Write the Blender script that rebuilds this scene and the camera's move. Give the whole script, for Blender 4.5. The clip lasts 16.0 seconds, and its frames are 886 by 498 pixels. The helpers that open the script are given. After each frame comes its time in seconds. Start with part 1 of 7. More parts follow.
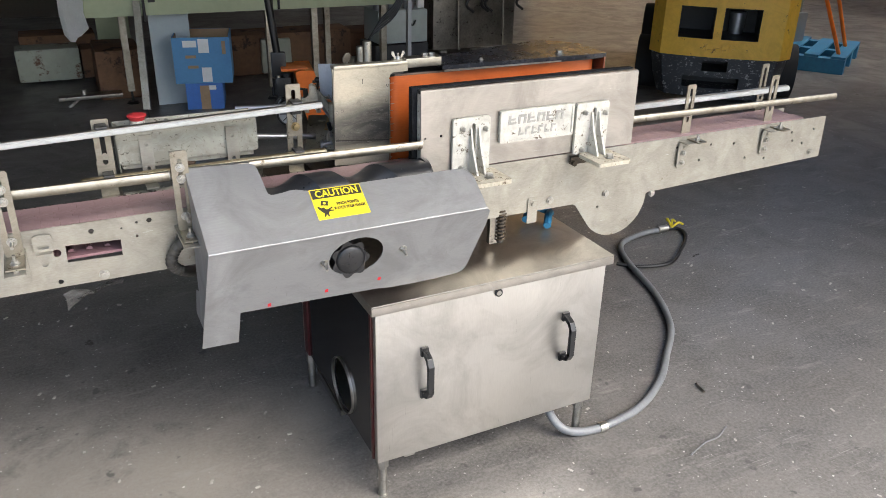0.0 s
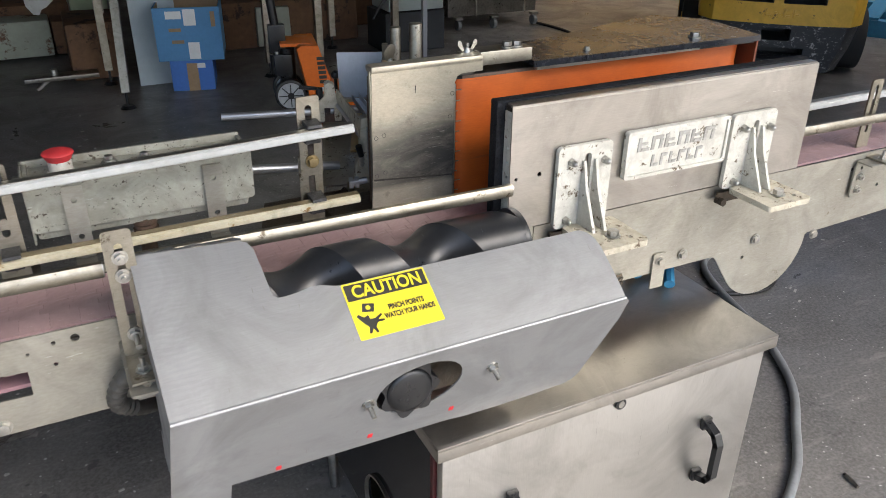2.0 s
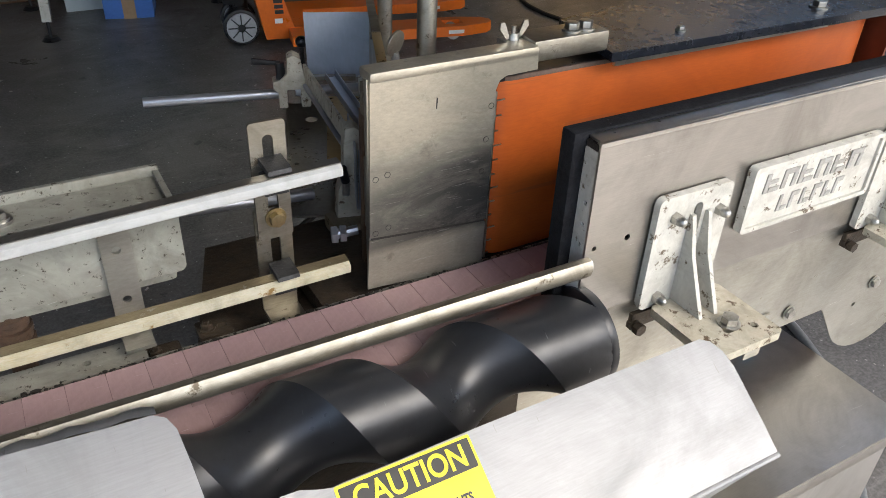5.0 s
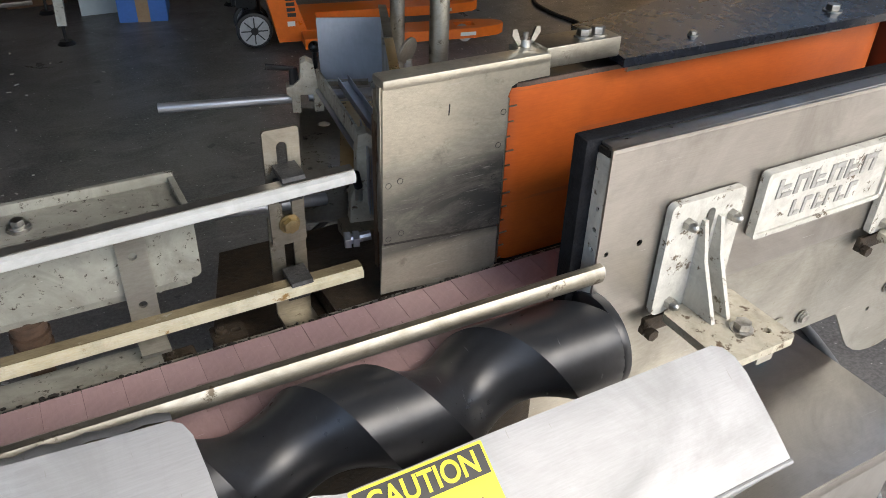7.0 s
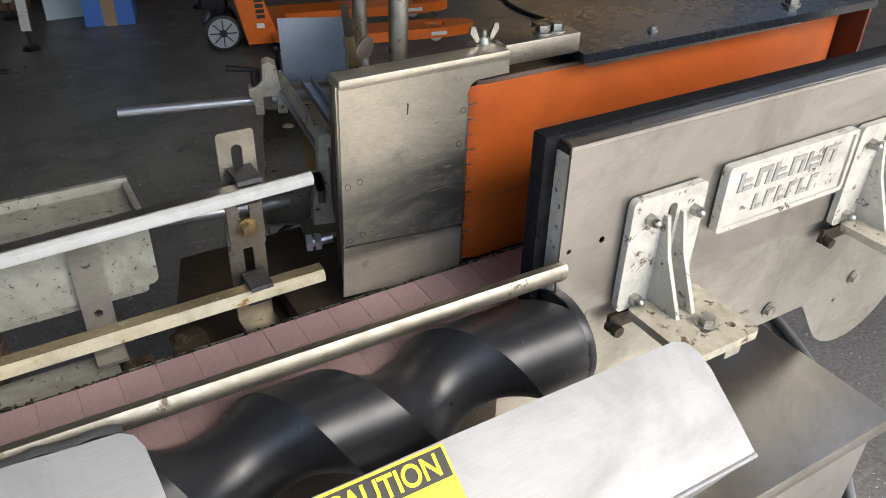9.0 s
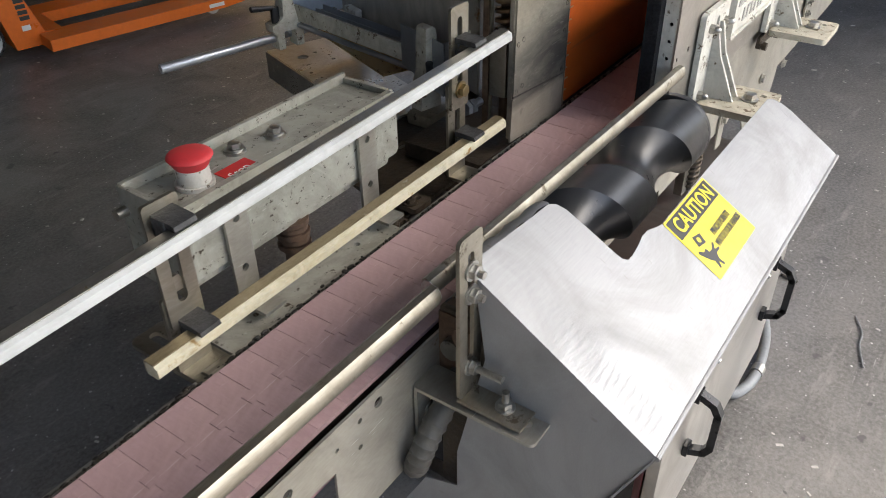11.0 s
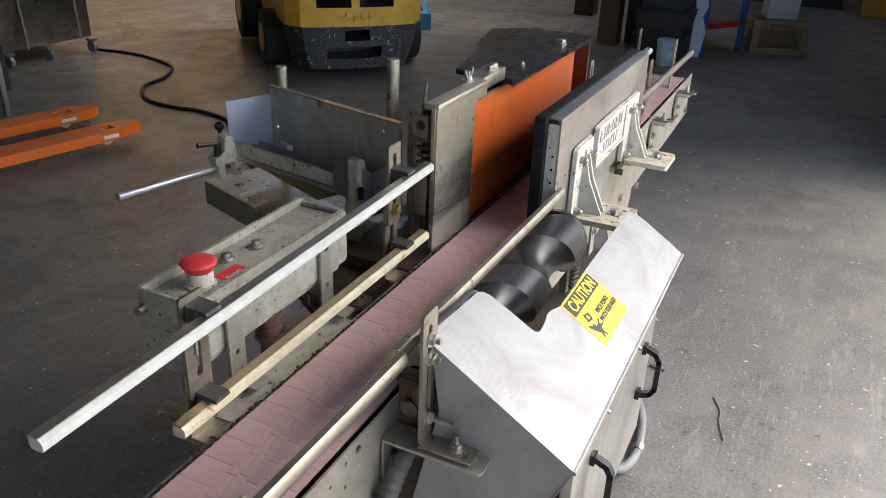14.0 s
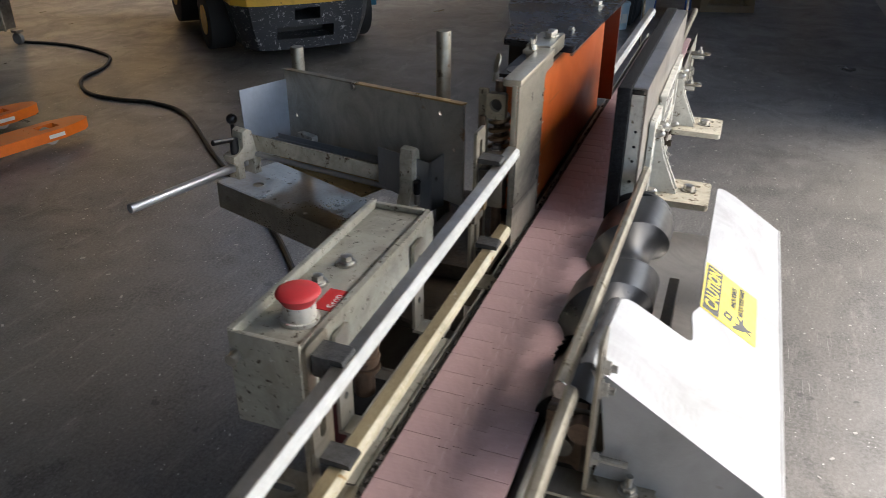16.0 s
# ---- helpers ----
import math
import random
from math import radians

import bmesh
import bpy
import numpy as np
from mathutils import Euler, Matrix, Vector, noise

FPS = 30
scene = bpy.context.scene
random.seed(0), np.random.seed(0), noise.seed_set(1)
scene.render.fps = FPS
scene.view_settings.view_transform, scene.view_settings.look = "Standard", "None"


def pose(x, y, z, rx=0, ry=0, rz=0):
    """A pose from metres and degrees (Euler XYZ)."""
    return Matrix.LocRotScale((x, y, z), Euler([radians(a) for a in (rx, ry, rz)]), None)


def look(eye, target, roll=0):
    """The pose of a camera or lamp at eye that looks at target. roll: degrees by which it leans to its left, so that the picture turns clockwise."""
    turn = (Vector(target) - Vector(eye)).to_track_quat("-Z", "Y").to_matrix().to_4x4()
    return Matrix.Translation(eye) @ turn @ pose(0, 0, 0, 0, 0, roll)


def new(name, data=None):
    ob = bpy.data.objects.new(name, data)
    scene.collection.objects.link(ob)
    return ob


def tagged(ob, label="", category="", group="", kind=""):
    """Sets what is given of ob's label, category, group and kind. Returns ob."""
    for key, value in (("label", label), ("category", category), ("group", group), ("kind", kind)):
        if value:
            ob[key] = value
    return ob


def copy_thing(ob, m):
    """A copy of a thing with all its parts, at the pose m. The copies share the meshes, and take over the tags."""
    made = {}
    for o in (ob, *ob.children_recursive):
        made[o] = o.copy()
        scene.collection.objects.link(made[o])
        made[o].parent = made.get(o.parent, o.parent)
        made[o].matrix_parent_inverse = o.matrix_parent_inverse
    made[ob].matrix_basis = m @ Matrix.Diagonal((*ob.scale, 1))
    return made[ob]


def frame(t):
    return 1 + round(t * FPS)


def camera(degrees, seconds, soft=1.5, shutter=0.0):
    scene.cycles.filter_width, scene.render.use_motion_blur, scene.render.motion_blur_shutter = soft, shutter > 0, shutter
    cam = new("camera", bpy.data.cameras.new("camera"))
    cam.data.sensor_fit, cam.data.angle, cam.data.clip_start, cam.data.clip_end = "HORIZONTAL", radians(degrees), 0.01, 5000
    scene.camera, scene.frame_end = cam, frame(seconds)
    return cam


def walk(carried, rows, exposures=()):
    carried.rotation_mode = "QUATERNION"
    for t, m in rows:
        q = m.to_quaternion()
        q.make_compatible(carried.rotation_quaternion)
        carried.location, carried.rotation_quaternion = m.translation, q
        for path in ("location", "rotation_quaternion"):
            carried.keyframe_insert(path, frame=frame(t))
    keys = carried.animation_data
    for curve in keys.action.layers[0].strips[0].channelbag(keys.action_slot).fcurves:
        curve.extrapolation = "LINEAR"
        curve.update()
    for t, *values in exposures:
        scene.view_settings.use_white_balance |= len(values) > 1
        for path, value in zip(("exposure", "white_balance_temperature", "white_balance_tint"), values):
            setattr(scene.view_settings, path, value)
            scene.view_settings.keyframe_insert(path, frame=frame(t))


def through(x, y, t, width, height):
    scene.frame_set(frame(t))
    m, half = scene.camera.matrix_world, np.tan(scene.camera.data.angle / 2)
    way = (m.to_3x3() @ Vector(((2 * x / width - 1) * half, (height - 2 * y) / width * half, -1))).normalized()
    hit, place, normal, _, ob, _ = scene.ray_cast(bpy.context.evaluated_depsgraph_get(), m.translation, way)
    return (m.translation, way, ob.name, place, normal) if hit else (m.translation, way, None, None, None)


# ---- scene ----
cam = camera(59.1, 16.0, soft=0.6, shutter=0.2)
PATH = [
    (0, (-0.133, -0.143, 1.584), (0.691, 1.472, 0.74), 1.3),
    (0.5, (-0.098, -0.074, 1.545), (0.721, 1.547, 0.706), 1.1),
    (1, (-0.093, 0.153, 1.518), (0.716, 1.771, 0.665), 1.0),
    (1.5, (-0.057, 0.379, 1.5), (0.743, 1.982, 0.611), 0.9),
    (2, (0.052, 0.595, 1.484), (0.86, 2.173, 0.56), 0.7),
    (2.5, (0.116, 0.791, 1.473), (0.929, 2.345, 0.513), 0.5),
    (3, (0.133, 0.989, 1.456), (1.007, 2.486, 0.459), 0.4),
    (3.5, (0.168, 1.058, 1.448), (1.065, 2.503, 0.394), 1.6),
    (4, (0.196, 1.077, 1.444), (1.075, 2.502, 0.351), 2.3),
    (6.5, (0.205, 1.081, 1.45), (1.041, 2.523, 0.343), 2.1),
    (7, (0.202, 1.08, 1.452), (1.032, 2.529, 0.352), 1.9),
    (7.5, (0.201, 1.079, 1.454), (1.025, 2.534, 0.358), 1.8),
    (8, (0.203, 1.078, 1.454), (1.022, 2.539, 0.36), 1.8),
    (8.5, (0.212, 1.076, 1.452), (1.043, 2.53, 0.359), 1.8),
    (9, (0.222, 1.078, 1.448), (1.099, 2.5, 0.349), 1.7),
    (9.5, (0.159, 1.122, 1.432), (1.095, 2.496, 0.321), 1.4),
    (10, (-0.019, 1.221, 1.414), (1.072, 2.439, 0.262), 0.2),
    (10.2, (-0.094, 1.235, 1.411), (1.044, 2.392, 0.242), -0.3),
    (12.3, (-0.616, 1.252, 1.488), (0.963, 1.937, 0.47), 1.8),
    (12.5, (-0.617, 1.243, 1.5), (0.985, 1.935, 0.524), 2.1),
    (13, (-0.621, 1.217, 1.517), (1.007, 1.943, 0.609), 2.4),
    (13.5, (-0.617, 1.207, 1.514), (1.014, 1.958, 0.632), 2.3),
    (14, (-0.61, 1.207, 1.513), (1.016, 1.971, 0.634), 2.2),
    (14.5, (-0.608, 1.203, 1.514), (1.016, 1.97, 0.635), 2.2),
    (15, (-0.605, 1.197, 1.513), (1.025, 1.943, 0.626), 1.9),
    (15.5, (-0.589, 1.261, 1.489), (1.054, 1.956, 0.583), 1.3),
    (16, (-0.54, 1.478, 1.464), (1.12, 2.092, 0.533), 0.4),
]
walk(cam, [(t, look(eye, target, roll)) for t, eye, target, roll in PATH], [(0.0, 1.72, 6300, 8), (1.5, 1.66, 6300, 8), (3.0, 1.65, 6300, 8), (10.0, 1.65, 6350, 8), (12.5, 1.82, 6350, 8), (16.0, 1.88, 6400, 8)])

# ---- light ----
world = bpy.data.worlds.new("sky")
scene.world = world
world.use_nodes = True
wn = world.node_tree
sky = wn.nodes.new("ShaderNodeTexSky")
sky.sky_type = "NISHITA"
sky.sun_disc = False
sky.sun_elevation = radians(51)
sky.sun_rotation = radians(148)
sky.air_density, sky.dust_density = 1.0, 4.0
wn.links.new(sky.outputs[0], wn.nodes["Background"].inputs[0])
wn.nodes["Background"].inputs[1].default_value = 0.15

# hazy sun over the yard in front of the door
sun_data = bpy.data.lights.new("sun", "SUN")
sun_data.energy = 0.9
sun_data.angle = radians(44)
sun_data.color = (1.0, 0.95, 0.88)
sun = new("sun", sun_data)
sun.matrix_world = look((3.2, -5.2, 6.8), (0, 0, 0))


# ---- materials ----
def surface(name, base, dark=None, rough=0.5, metal=0.0, scale=60.0, stretch=(1, 1, 1), bump=0.1, vary=0.5,
            large=4.0, spots=None, spot_scale=25.0, spot_at=0.62, rough_vary=0.12, spec=0.5, random_tint=0.0,
            smear=0.0, smear_scale=6.0, scratch=None, scratch_scale=8.0, scratch_stretch=(1, 30, 30), scratch_at=0.66):
    """Grain at a fine and a large scale, with optional stains of their own colour."""
    m = bpy.data.materials.new(name)
    m.use_nodes = True
    t = m.node_tree
    n, lk = t.nodes, t.links
    b = n["Principled BSDF"]
    b.inputs["Metallic"].default_value = metal
    b.inputs["Specular IOR Level"].default_value = spec
    co = n.new("ShaderNodeTexCoord")
    mp = n.new("ShaderNodeMapping")
    mp.inputs["Scale"].default_value = stretch
    lk.new(co.outputs["Object"], mp.inputs["Vector"])
    fine = n.new("ShaderNodeTexNoise")
    fine.inputs["Scale"].default_value = scale
    fine.inputs["Detail"].default_value = 5
    fine.inputs["Roughness"].default_value = 0.65
    lk.new(mp.outputs[0], fine.inputs["Vector"])
    big = n.new("ShaderNodeTexNoise")
    big.inputs["Scale"].default_value = large
    big.inputs["Detail"].default_value = 6
    big.inputs["Roughness"].default_value = 0.6
    lk.new(co.outputs["Object"], big.inputs["Vector"])
    both = n.new("ShaderNodeMath")
    both.operation = "MULTIPLY_ADD"
    both.inputs[1].default_value = 0.45
    lk.new(fine.outputs[0], both.inputs[0])
    half = n.new("ShaderNodeMath")
    half.operation = "MULTIPLY"
    half.inputs[1].default_value = 0.55
    lk.new(big.outputs[0], half.inputs[0])
    lk.new(half.outputs[0], both.inputs[2])
    ramp = n.new("ShaderNodeMapRange")
    ramp.inputs["From Min"].default_value = 0.33
    ramp.inputs["From Max"].default_value = 0.67
    lk.new(both.outputs[0], ramp.inputs["Value"])
    mix = n.new("ShaderNodeMix")
    mix.data_type = "RGBA"
    dark = dark or tuple(c * (1 - vary) for c in base)
    mix.inputs[6].default_value = (*dark, 1)
    mix.inputs[7].default_value = (*base, 1)
    lk.new(ramp.outputs[0], mix.inputs[0])
    out = mix.outputs[2]
    if spots:
        sp = n.new("ShaderNodeTexNoise")
        sp.inputs["Scale"].default_value = spot_scale
        sp.inputs["Detail"].default_value = 7
        sp.inputs["Roughness"].default_value = 0.7
        lk.new(mp.outputs[0] if spot_scale < 0 else co.outputs["Object"], sp.inputs["Vector"])
        st = n.new("ShaderNodeMapRange")
        st.inputs["From Min"].default_value = spot_at
        st.inputs["From Max"].default_value = spot_at + 0.06
        lk.new(sp.outputs[0], st.inputs["Value"])
        mx = n.new("ShaderNodeMix")
        mx.data_type = "RGBA"
        mx.inputs[7].default_value = (*spots, 1)
        lk.new(out, mx.inputs[6])
        lk.new(st.outputs[0], mx.inputs[0])
        out = mx.outputs[2]
        if metal > 0.5:
            dm = n.new("ShaderNodeMath")
            dm.operation = "MULTIPLY_ADD"
            dm.inputs[1].default_value = -0.6 * metal
            dm.inputs[2].default_value = metal
            lk.new(st.outputs[0], dm.inputs[0])
            lk.new(dm.outputs[0], b.inputs["Metallic"])
    if scratch:
        sm = n.new("ShaderNodeMapping")
        sm.inputs["Scale"].default_value = scratch_stretch
        sm.inputs["Rotation"].default_value = (0.05, 0.08, 0.12)
        lk.new(co.outputs["Object"], sm.inputs["Vector"])
        sn = n.new("ShaderNodeTexNoise")
        sn.inputs["Scale"].default_value = scratch_scale
        sn.inputs["Detail"].default_value = 4
        sn.inputs["Roughness"].default_value = 0.6
        lk.new(sm.outputs[0], sn.inputs["Vector"])
        sr = n.new("ShaderNodeMapRange")
        sr.inputs["From Min"].default_value = scratch_at
        sr.inputs["From Max"].default_value = scratch_at + 0.03
        sr.inputs["To Max"].default_value = 0.8
        lk.new(sn.outputs[0], sr.inputs["Value"])
        sx = n.new("ShaderNodeMix")
        sx.data_type = "RGBA"
        sx.inputs[7].default_value = (*scratch, 1)
        lk.new(out, sx.inputs[6])
        lk.new(sr.outputs[0], sx.inputs[0])
        out = sx.outputs[2]
    blur = None
    if smear:
        bn_ = n.new("ShaderNodeTexNoise")
        bn_.inputs["Scale"].default_value = smear_scale
        bn_.inputs["Detail"].default_value = 8
        bn_.inputs["Roughness"].default_value = 0.68
        bn_.inputs["Distortion"].default_value = 1.2
        lk.new(co.outputs["Object"], bn_.inputs["Vector"])
        blur = n.new("ShaderNodeMapRange")
        blur.inputs["From Min"].default_value = 0.42
        blur.inputs["From Max"].default_value = 0.68
        blur.inputs["To Max"].default_value = smear
        lk.new(bn_.outputs[0], blur.inputs["Value"])
        dk = n.new("ShaderNodeMix")
        dk.data_type = "RGBA"
        dk.blend_type = "MULTIPLY"
        dk.inputs[7].default_value = (0.42, 0.40, 0.37, 1)
        lk.new(out, dk.inputs[6])
        lk.new(blur.outputs[0], dk.inputs[0])
        out = dk.outputs[2]
    if random_tint:
        oi = n.new("ShaderNodeObjectInfo")
        hv = n.new("ShaderNodeHueSaturation")
        rr = n.new("ShaderNodeMapRange")
        rr.inputs["To Min"].default_value = 1 - random_tint
        rr.inputs["To Max"].default_value = 1 + random_tint
        lk.new(oi.outputs["Random"], rr.inputs["Value"])
        lk.new(rr.outputs[0], hv.inputs["Value"])
        lk.new(out, hv.inputs["Color"])
        out = hv.outputs[0]
    lk.new(out, b.inputs["Base Color"])
    rg = n.new("ShaderNodeMapRange")
    rg.inputs["From Min"].default_value = 0.3
    rg.inputs["From Max"].default_value = 0.7
    rg.inputs["To Min"].default_value = max(0.02, rough - rough_vary)
    rg.inputs["To Max"].default_value = min(1.0, rough + rough_vary)
    lk.new(both.outputs[0], rg.inputs["Value"])
    if blur is None:
        lk.new(rg.outputs[0], b.inputs["Roughness"])
    else:
        ra = n.new("ShaderNodeMath")
        ra.operation = "MULTIPLY_ADD"
        ra.inputs[1].default_value = 0.22
        ra.use_clamp = True
        lk.new(blur.outputs[0], ra.inputs[0])
        lk.new(rg.outputs[0], ra.inputs[2])
        lk.new(ra.outputs[0], b.inputs["Roughness"])
    if bump:
        bp = n.new("ShaderNodeBump")
        bp.inputs["Strength"].default_value = bump
        bp.inputs["Distance"].default_value = 0.002
        lk.new(fine.outputs[0], bp.inputs["Height"])
        lk.new(bp.outputs[0], b.inputs["Normal"])
    return m


M = {}
M["steel"] = surface("brushed_stainless", (0.53, 0.505, 0.465), (0.41, 0.392, 0.36), 0.36, 1.0, 26, (2, 34, 34), 0.07, large=3.0, smear=0.45, smear_scale=5.0,
                     scratch=(0.75, 0.74, 0.72), scratch_scale=5.0, scratch_stretch=(2, 60, 60), scratch_at=0.70)
M["steel_v"] = surface("brushed_stainless_door", (0.60, 0.585, 0.555), (0.49, 0.48, 0.455), 0.40, 1.0, 22, (30, 30, 2), 0.07, large=3.5, smear=0.35, smear_scale=4.5,
                       scratch=(0.36, 0.35, 0.33), scratch_scale=5.0, scratch_stretch=(50, 50, 2), scratch_at=0.69)
M["plate"] = surface("worn_stainless", (0.56, 0.53, 0.45), (0.38, 0.355, 0.30), 0.37, 1.0, 30, (4, 12, 12), 0.12, large=6.0, smear=0.4, smear_scale=14.0,
                     spots=(0.09, 0.08, 0.065), spot_scale=30.0, spot_at=0.60, scratch=(0.17, 0.16, 0.14), scratch_scale=7.0, scratch_stretch=(3, 30, 40), scratch_at=0.67)
M["bar"] = surface("worn_bar_steel", (0.42, 0.395, 0.335), (0.28, 0.255, 0.205), 0.42, 1.0, 30, (3, 20, 20), 0.07, large=9.0, smear=0.5, smear_scale=16.0, spots=(0.10, 0.075, 0.045), spot_scale=34.0, spot_at=0.61)
M["bolt"] = surface("zinc_bolt", (0.55, 0.54, 0.51), (0.30, 0.29, 0.26), 0.38, 1.0, 300, bump=0.1, large=40)
M["brassbolt"] = surface("yellow_zinc_bolt", (0.42, 0.33, 0.18), (0.22, 0.17, 0.09), 0.4, 1.0, 300, bump=0.1, large=40)
M["rail"] = surface("grimy_grey_rail_steel", (0.47, 0.455, 0.405), (0.32, 0.303, 0.255), 0.44, 0.75, 40, (2, 8, 8), 0.12, large=7.0, smear=0.35, smear_scale=9.0,
                    spots=(0.20, 0.16, 0.10), spot_scale=26.0, spot_at=0.66, scratch=(0.62, 0.61, 0.57), scratch_scale=6.0, scratch_stretch=(4, 30, 30), scratch_at=0.69)
M["greypaint"] = surface("chipped_grey_paint", (0.42, 0.415, 0.355), (0.30, 0.29, 0.24), 0.5, 0.25, 70, bump=0.25, large=9, smear=0.6, smear_scale=13.0,
                         spots=(0.055, 0.038, 0.022), spot_scale=95.0, spot_at=0.585, scratch=(0.56, 0.55, 0.49), scratch_scale=9.0, scratch_stretch=(3, 14, 14), scratch_at=0.66)
M["castworn"] = surface("rubbed_cast_lettering", (0.42, 0.41, 0.38), (0.24, 0.23, 0.20), 0.6, 0.1, 160, bump=0.3, large=40)
M["castwhite"] = surface("worn_white_casting", (0.64, 0.63, 0.565), (0.50, 0.48, 0.42), 0.5, 0.05, 80, bump=0.45, large=18, smear=0.45, smear_scale=22.0,
                         spots=(0.12, 0.085, 0.05), spot_scale=62.0, spot_at=0.578)
M["castrust"] = surface("stained_white_casting", (0.60, 0.565, 0.455), (0.42, 0.375, 0.28), 0.6, 0.05, 90, bump=0.6, large=22, smear=0.5, smear_scale=26.0,
                        spots=(0.12, 0.08, 0.045), spot_scale=58.0, spot_at=0.565)
M["channel"] = surface("grimy_channel_steel", (0.34, 0.28, 0.17), (0.17, 0.13, 0.07), 0.45, 0.5, 40, (3, 14, 14), 0.1, large=14, spots=(0.38, 0.35, 0.27), spot_scale=60, spot_at=0.62)
M["railsteel"] = surface("dull_stainless_channel", (0.52, 0.51, 0.48), (0.38, 0.36, 0.31), 0.36, 0.95, 40, (3, 14, 14), 0.08, large=12, smear=0.35, smear_scale=18.0, spots=(0.20, 0.15, 0.09), spot_scale=50, spot_at=0.66)
M["uhmw"] = surface("white_plastic_wear_strip", (0.54, 0.55, 0.54), (0.45, 0.45, 0.42), 0.55, 0.0, 60, (2, 12, 12), 0.05, large=8, smear=0.3, smear_scale=20.0, spots=(0.30, 0.23, 0.13), spot_scale=22.0, spot_at=0.66)
M["uhmwold"] = surface("yellowed_plastic_wear_strip", (0.60, 0.575, 0.46), (0.46, 0.39, 0.22), 0.55, 0.0, 60, (2, 12, 12), 0.06, large=11, smear=0.5, smear_scale=24.0, spots=(0.26, 0.15, 0.04), spot_scale=26.0, spot_at=0.62)
M["pink"] = surface("pink_acetal_chain", (0.415, 0.285, 0.285), (0.325, 0.215, 0.22), 0.40, 0.0, 90, (4, 1, 1), 0.06, large=10, random_tint=0.05, smear=0.4, smear_scale=12.0,
                    scratch=(0.50, 0.38, 0.38), scratch_scale=9.0, scratch_stretch=(2, 24, 24), scratch_at=0.66)
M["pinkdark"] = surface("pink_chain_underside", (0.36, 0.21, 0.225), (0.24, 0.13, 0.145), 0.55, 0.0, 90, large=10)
M["hinge"] = surface("grimy_pink_hinge", (0.25, 0.155, 0.16), (0.16, 0.10, 0.10), 0.6, 0.0, 90, large=10)
M["grime_shade"] = surface("black_grease_grime_and_shade", (0.035, 0.028, 0.022), (0.012, 0.01, 0.008), 0.5, 0.0, 160, bump=0.7, large=30)
M["black"] = surface("black_plastic", (0.012, 0.013, 0.015), (0.006, 0.006, 0.007), 0.33, 0.0, 120, bump=0.03, large=12)
M["screw"] = surface("black_nylon_screw", (0.022, 0.024, 0.028), (0.012, 0.013, 0.015), 0.31, 0.0, 140, bump=0.06, large=14, rough_vary=0.08, smear=0.5, smear_scale=11.0,
                     scratch=(0.09, 0.095, 0.10), scratch_scale=9.0, scratch_stretch=(18, 3, 3), scratch_at=0.69, spots=(0.16, 0.16, 0.15), spot_scale=60.0, spot_at=0.76)
M["rubber"] = surface("black_foam_rubber", (0.020, 0.021, 0.024), (0.003, 0.003, 0.004), 0.9, 0.0, 240, bump=1.0, large=60, spec=0.2, spots=(0.20, 0.205, 0.21), spot_scale=230.0, spot_at=0.68)
M["orange"] = surface("orange_belt", (0.60, 0.135, 0.020), (0.46, 0.085, 0.014), 0.42, 0.0, 30, (2, 2, 16), 0.05, large=4.0, smear=0.3, smear_scale=5.0,
                      scratch=(0.40, 0.10, 0.03), scratch_scale=3.0, scratch_stretch=(1.0, 4, 24), scratch_at=0.66)
M["beltedge"] = surface("frayed_belt_edge", (0.17, 0.115, 0.085), (0.07, 0.045, 0.035), 0.7, 0.0, 90, (3, 3, 3), 0.5, large=14)
M["polished"] = surface("bright_drawn_steel", (0.56, 0.57, 0.59), (0.42, 0.43, 0.45), 0.40, 0.85, 60, (2, 30, 30), 0.03, large=12)
M["orangeend"] = surface("brown_belt_end", (0.20, 0.05, 0.02), None, 0.5, 0.0, 40, large=8)
M["blacksheet"] = surface("black_cover_sheet", (0.017, 0.020, 0.028), (0.010, 0.012, 0.017), 0.27, 0.0, 80, bump=0.03, large=6, rough_vary=0.07,
                          scratch=(0.08, 0.08, 0.085), scratch_scale=5.0, scratch_stretch=(8, 30, 8), scratch_at=0.74)
M["sheet"] = surface("blue_grey_steel_sheet", (0.44, 0.46, 0.49), (0.33, 0.35, 0.38), 0.42, 0.9, 30, (8, 8, 2), 0.05, large=8)
M["darksteel"] = surface("oily_dark_steel", (0.30, 0.28, 0.25), (0.14, 0.13, 0.115), 0.34, 0.9, 60, bump=0.1, large=8,
                         spots=(0.03, 0.025, 0.02), spot_scale=20.0, spot_at=0.6)
M["brownsteel"] = surface("oil_stained_steel", (0.58, 0.55, 0.49), (0.44, 0.41, 0.35), 0.36, 0.55, 60, (3, 3, 12), 0.08, large=6, smear=0.6, smear_scale=9.0, spots=(0.30, 0.16, 0.06), spot_scale=12.0, spot_at=0.64)
M["pansteel"] = surface("oil_filmed_sheet", (0.50, 0.47, 0.41), (0.30, 0.275, 0.225), 0.30, 0.9, 50, (3, 3, 8), 0.05, large=5, smear=0.5, smear_scale=8.0, spots=(0.06, 0.048, 0.032), spot_scale=13.0, spot_at=0.63)
M["brown"] = surface("brown_greased_coil", (0.16, 0.10, 0.06), (0.06, 0.035, 0.02), 0.5, 0.2, 120, bump=0.4, large=30)
M["rusty"] = surface("rusted_fitting", (0.13, 0.08, 0.05), (0.045, 0.028, 0.02), 0.7, 0.2, 150, bump=0.8, large=30)
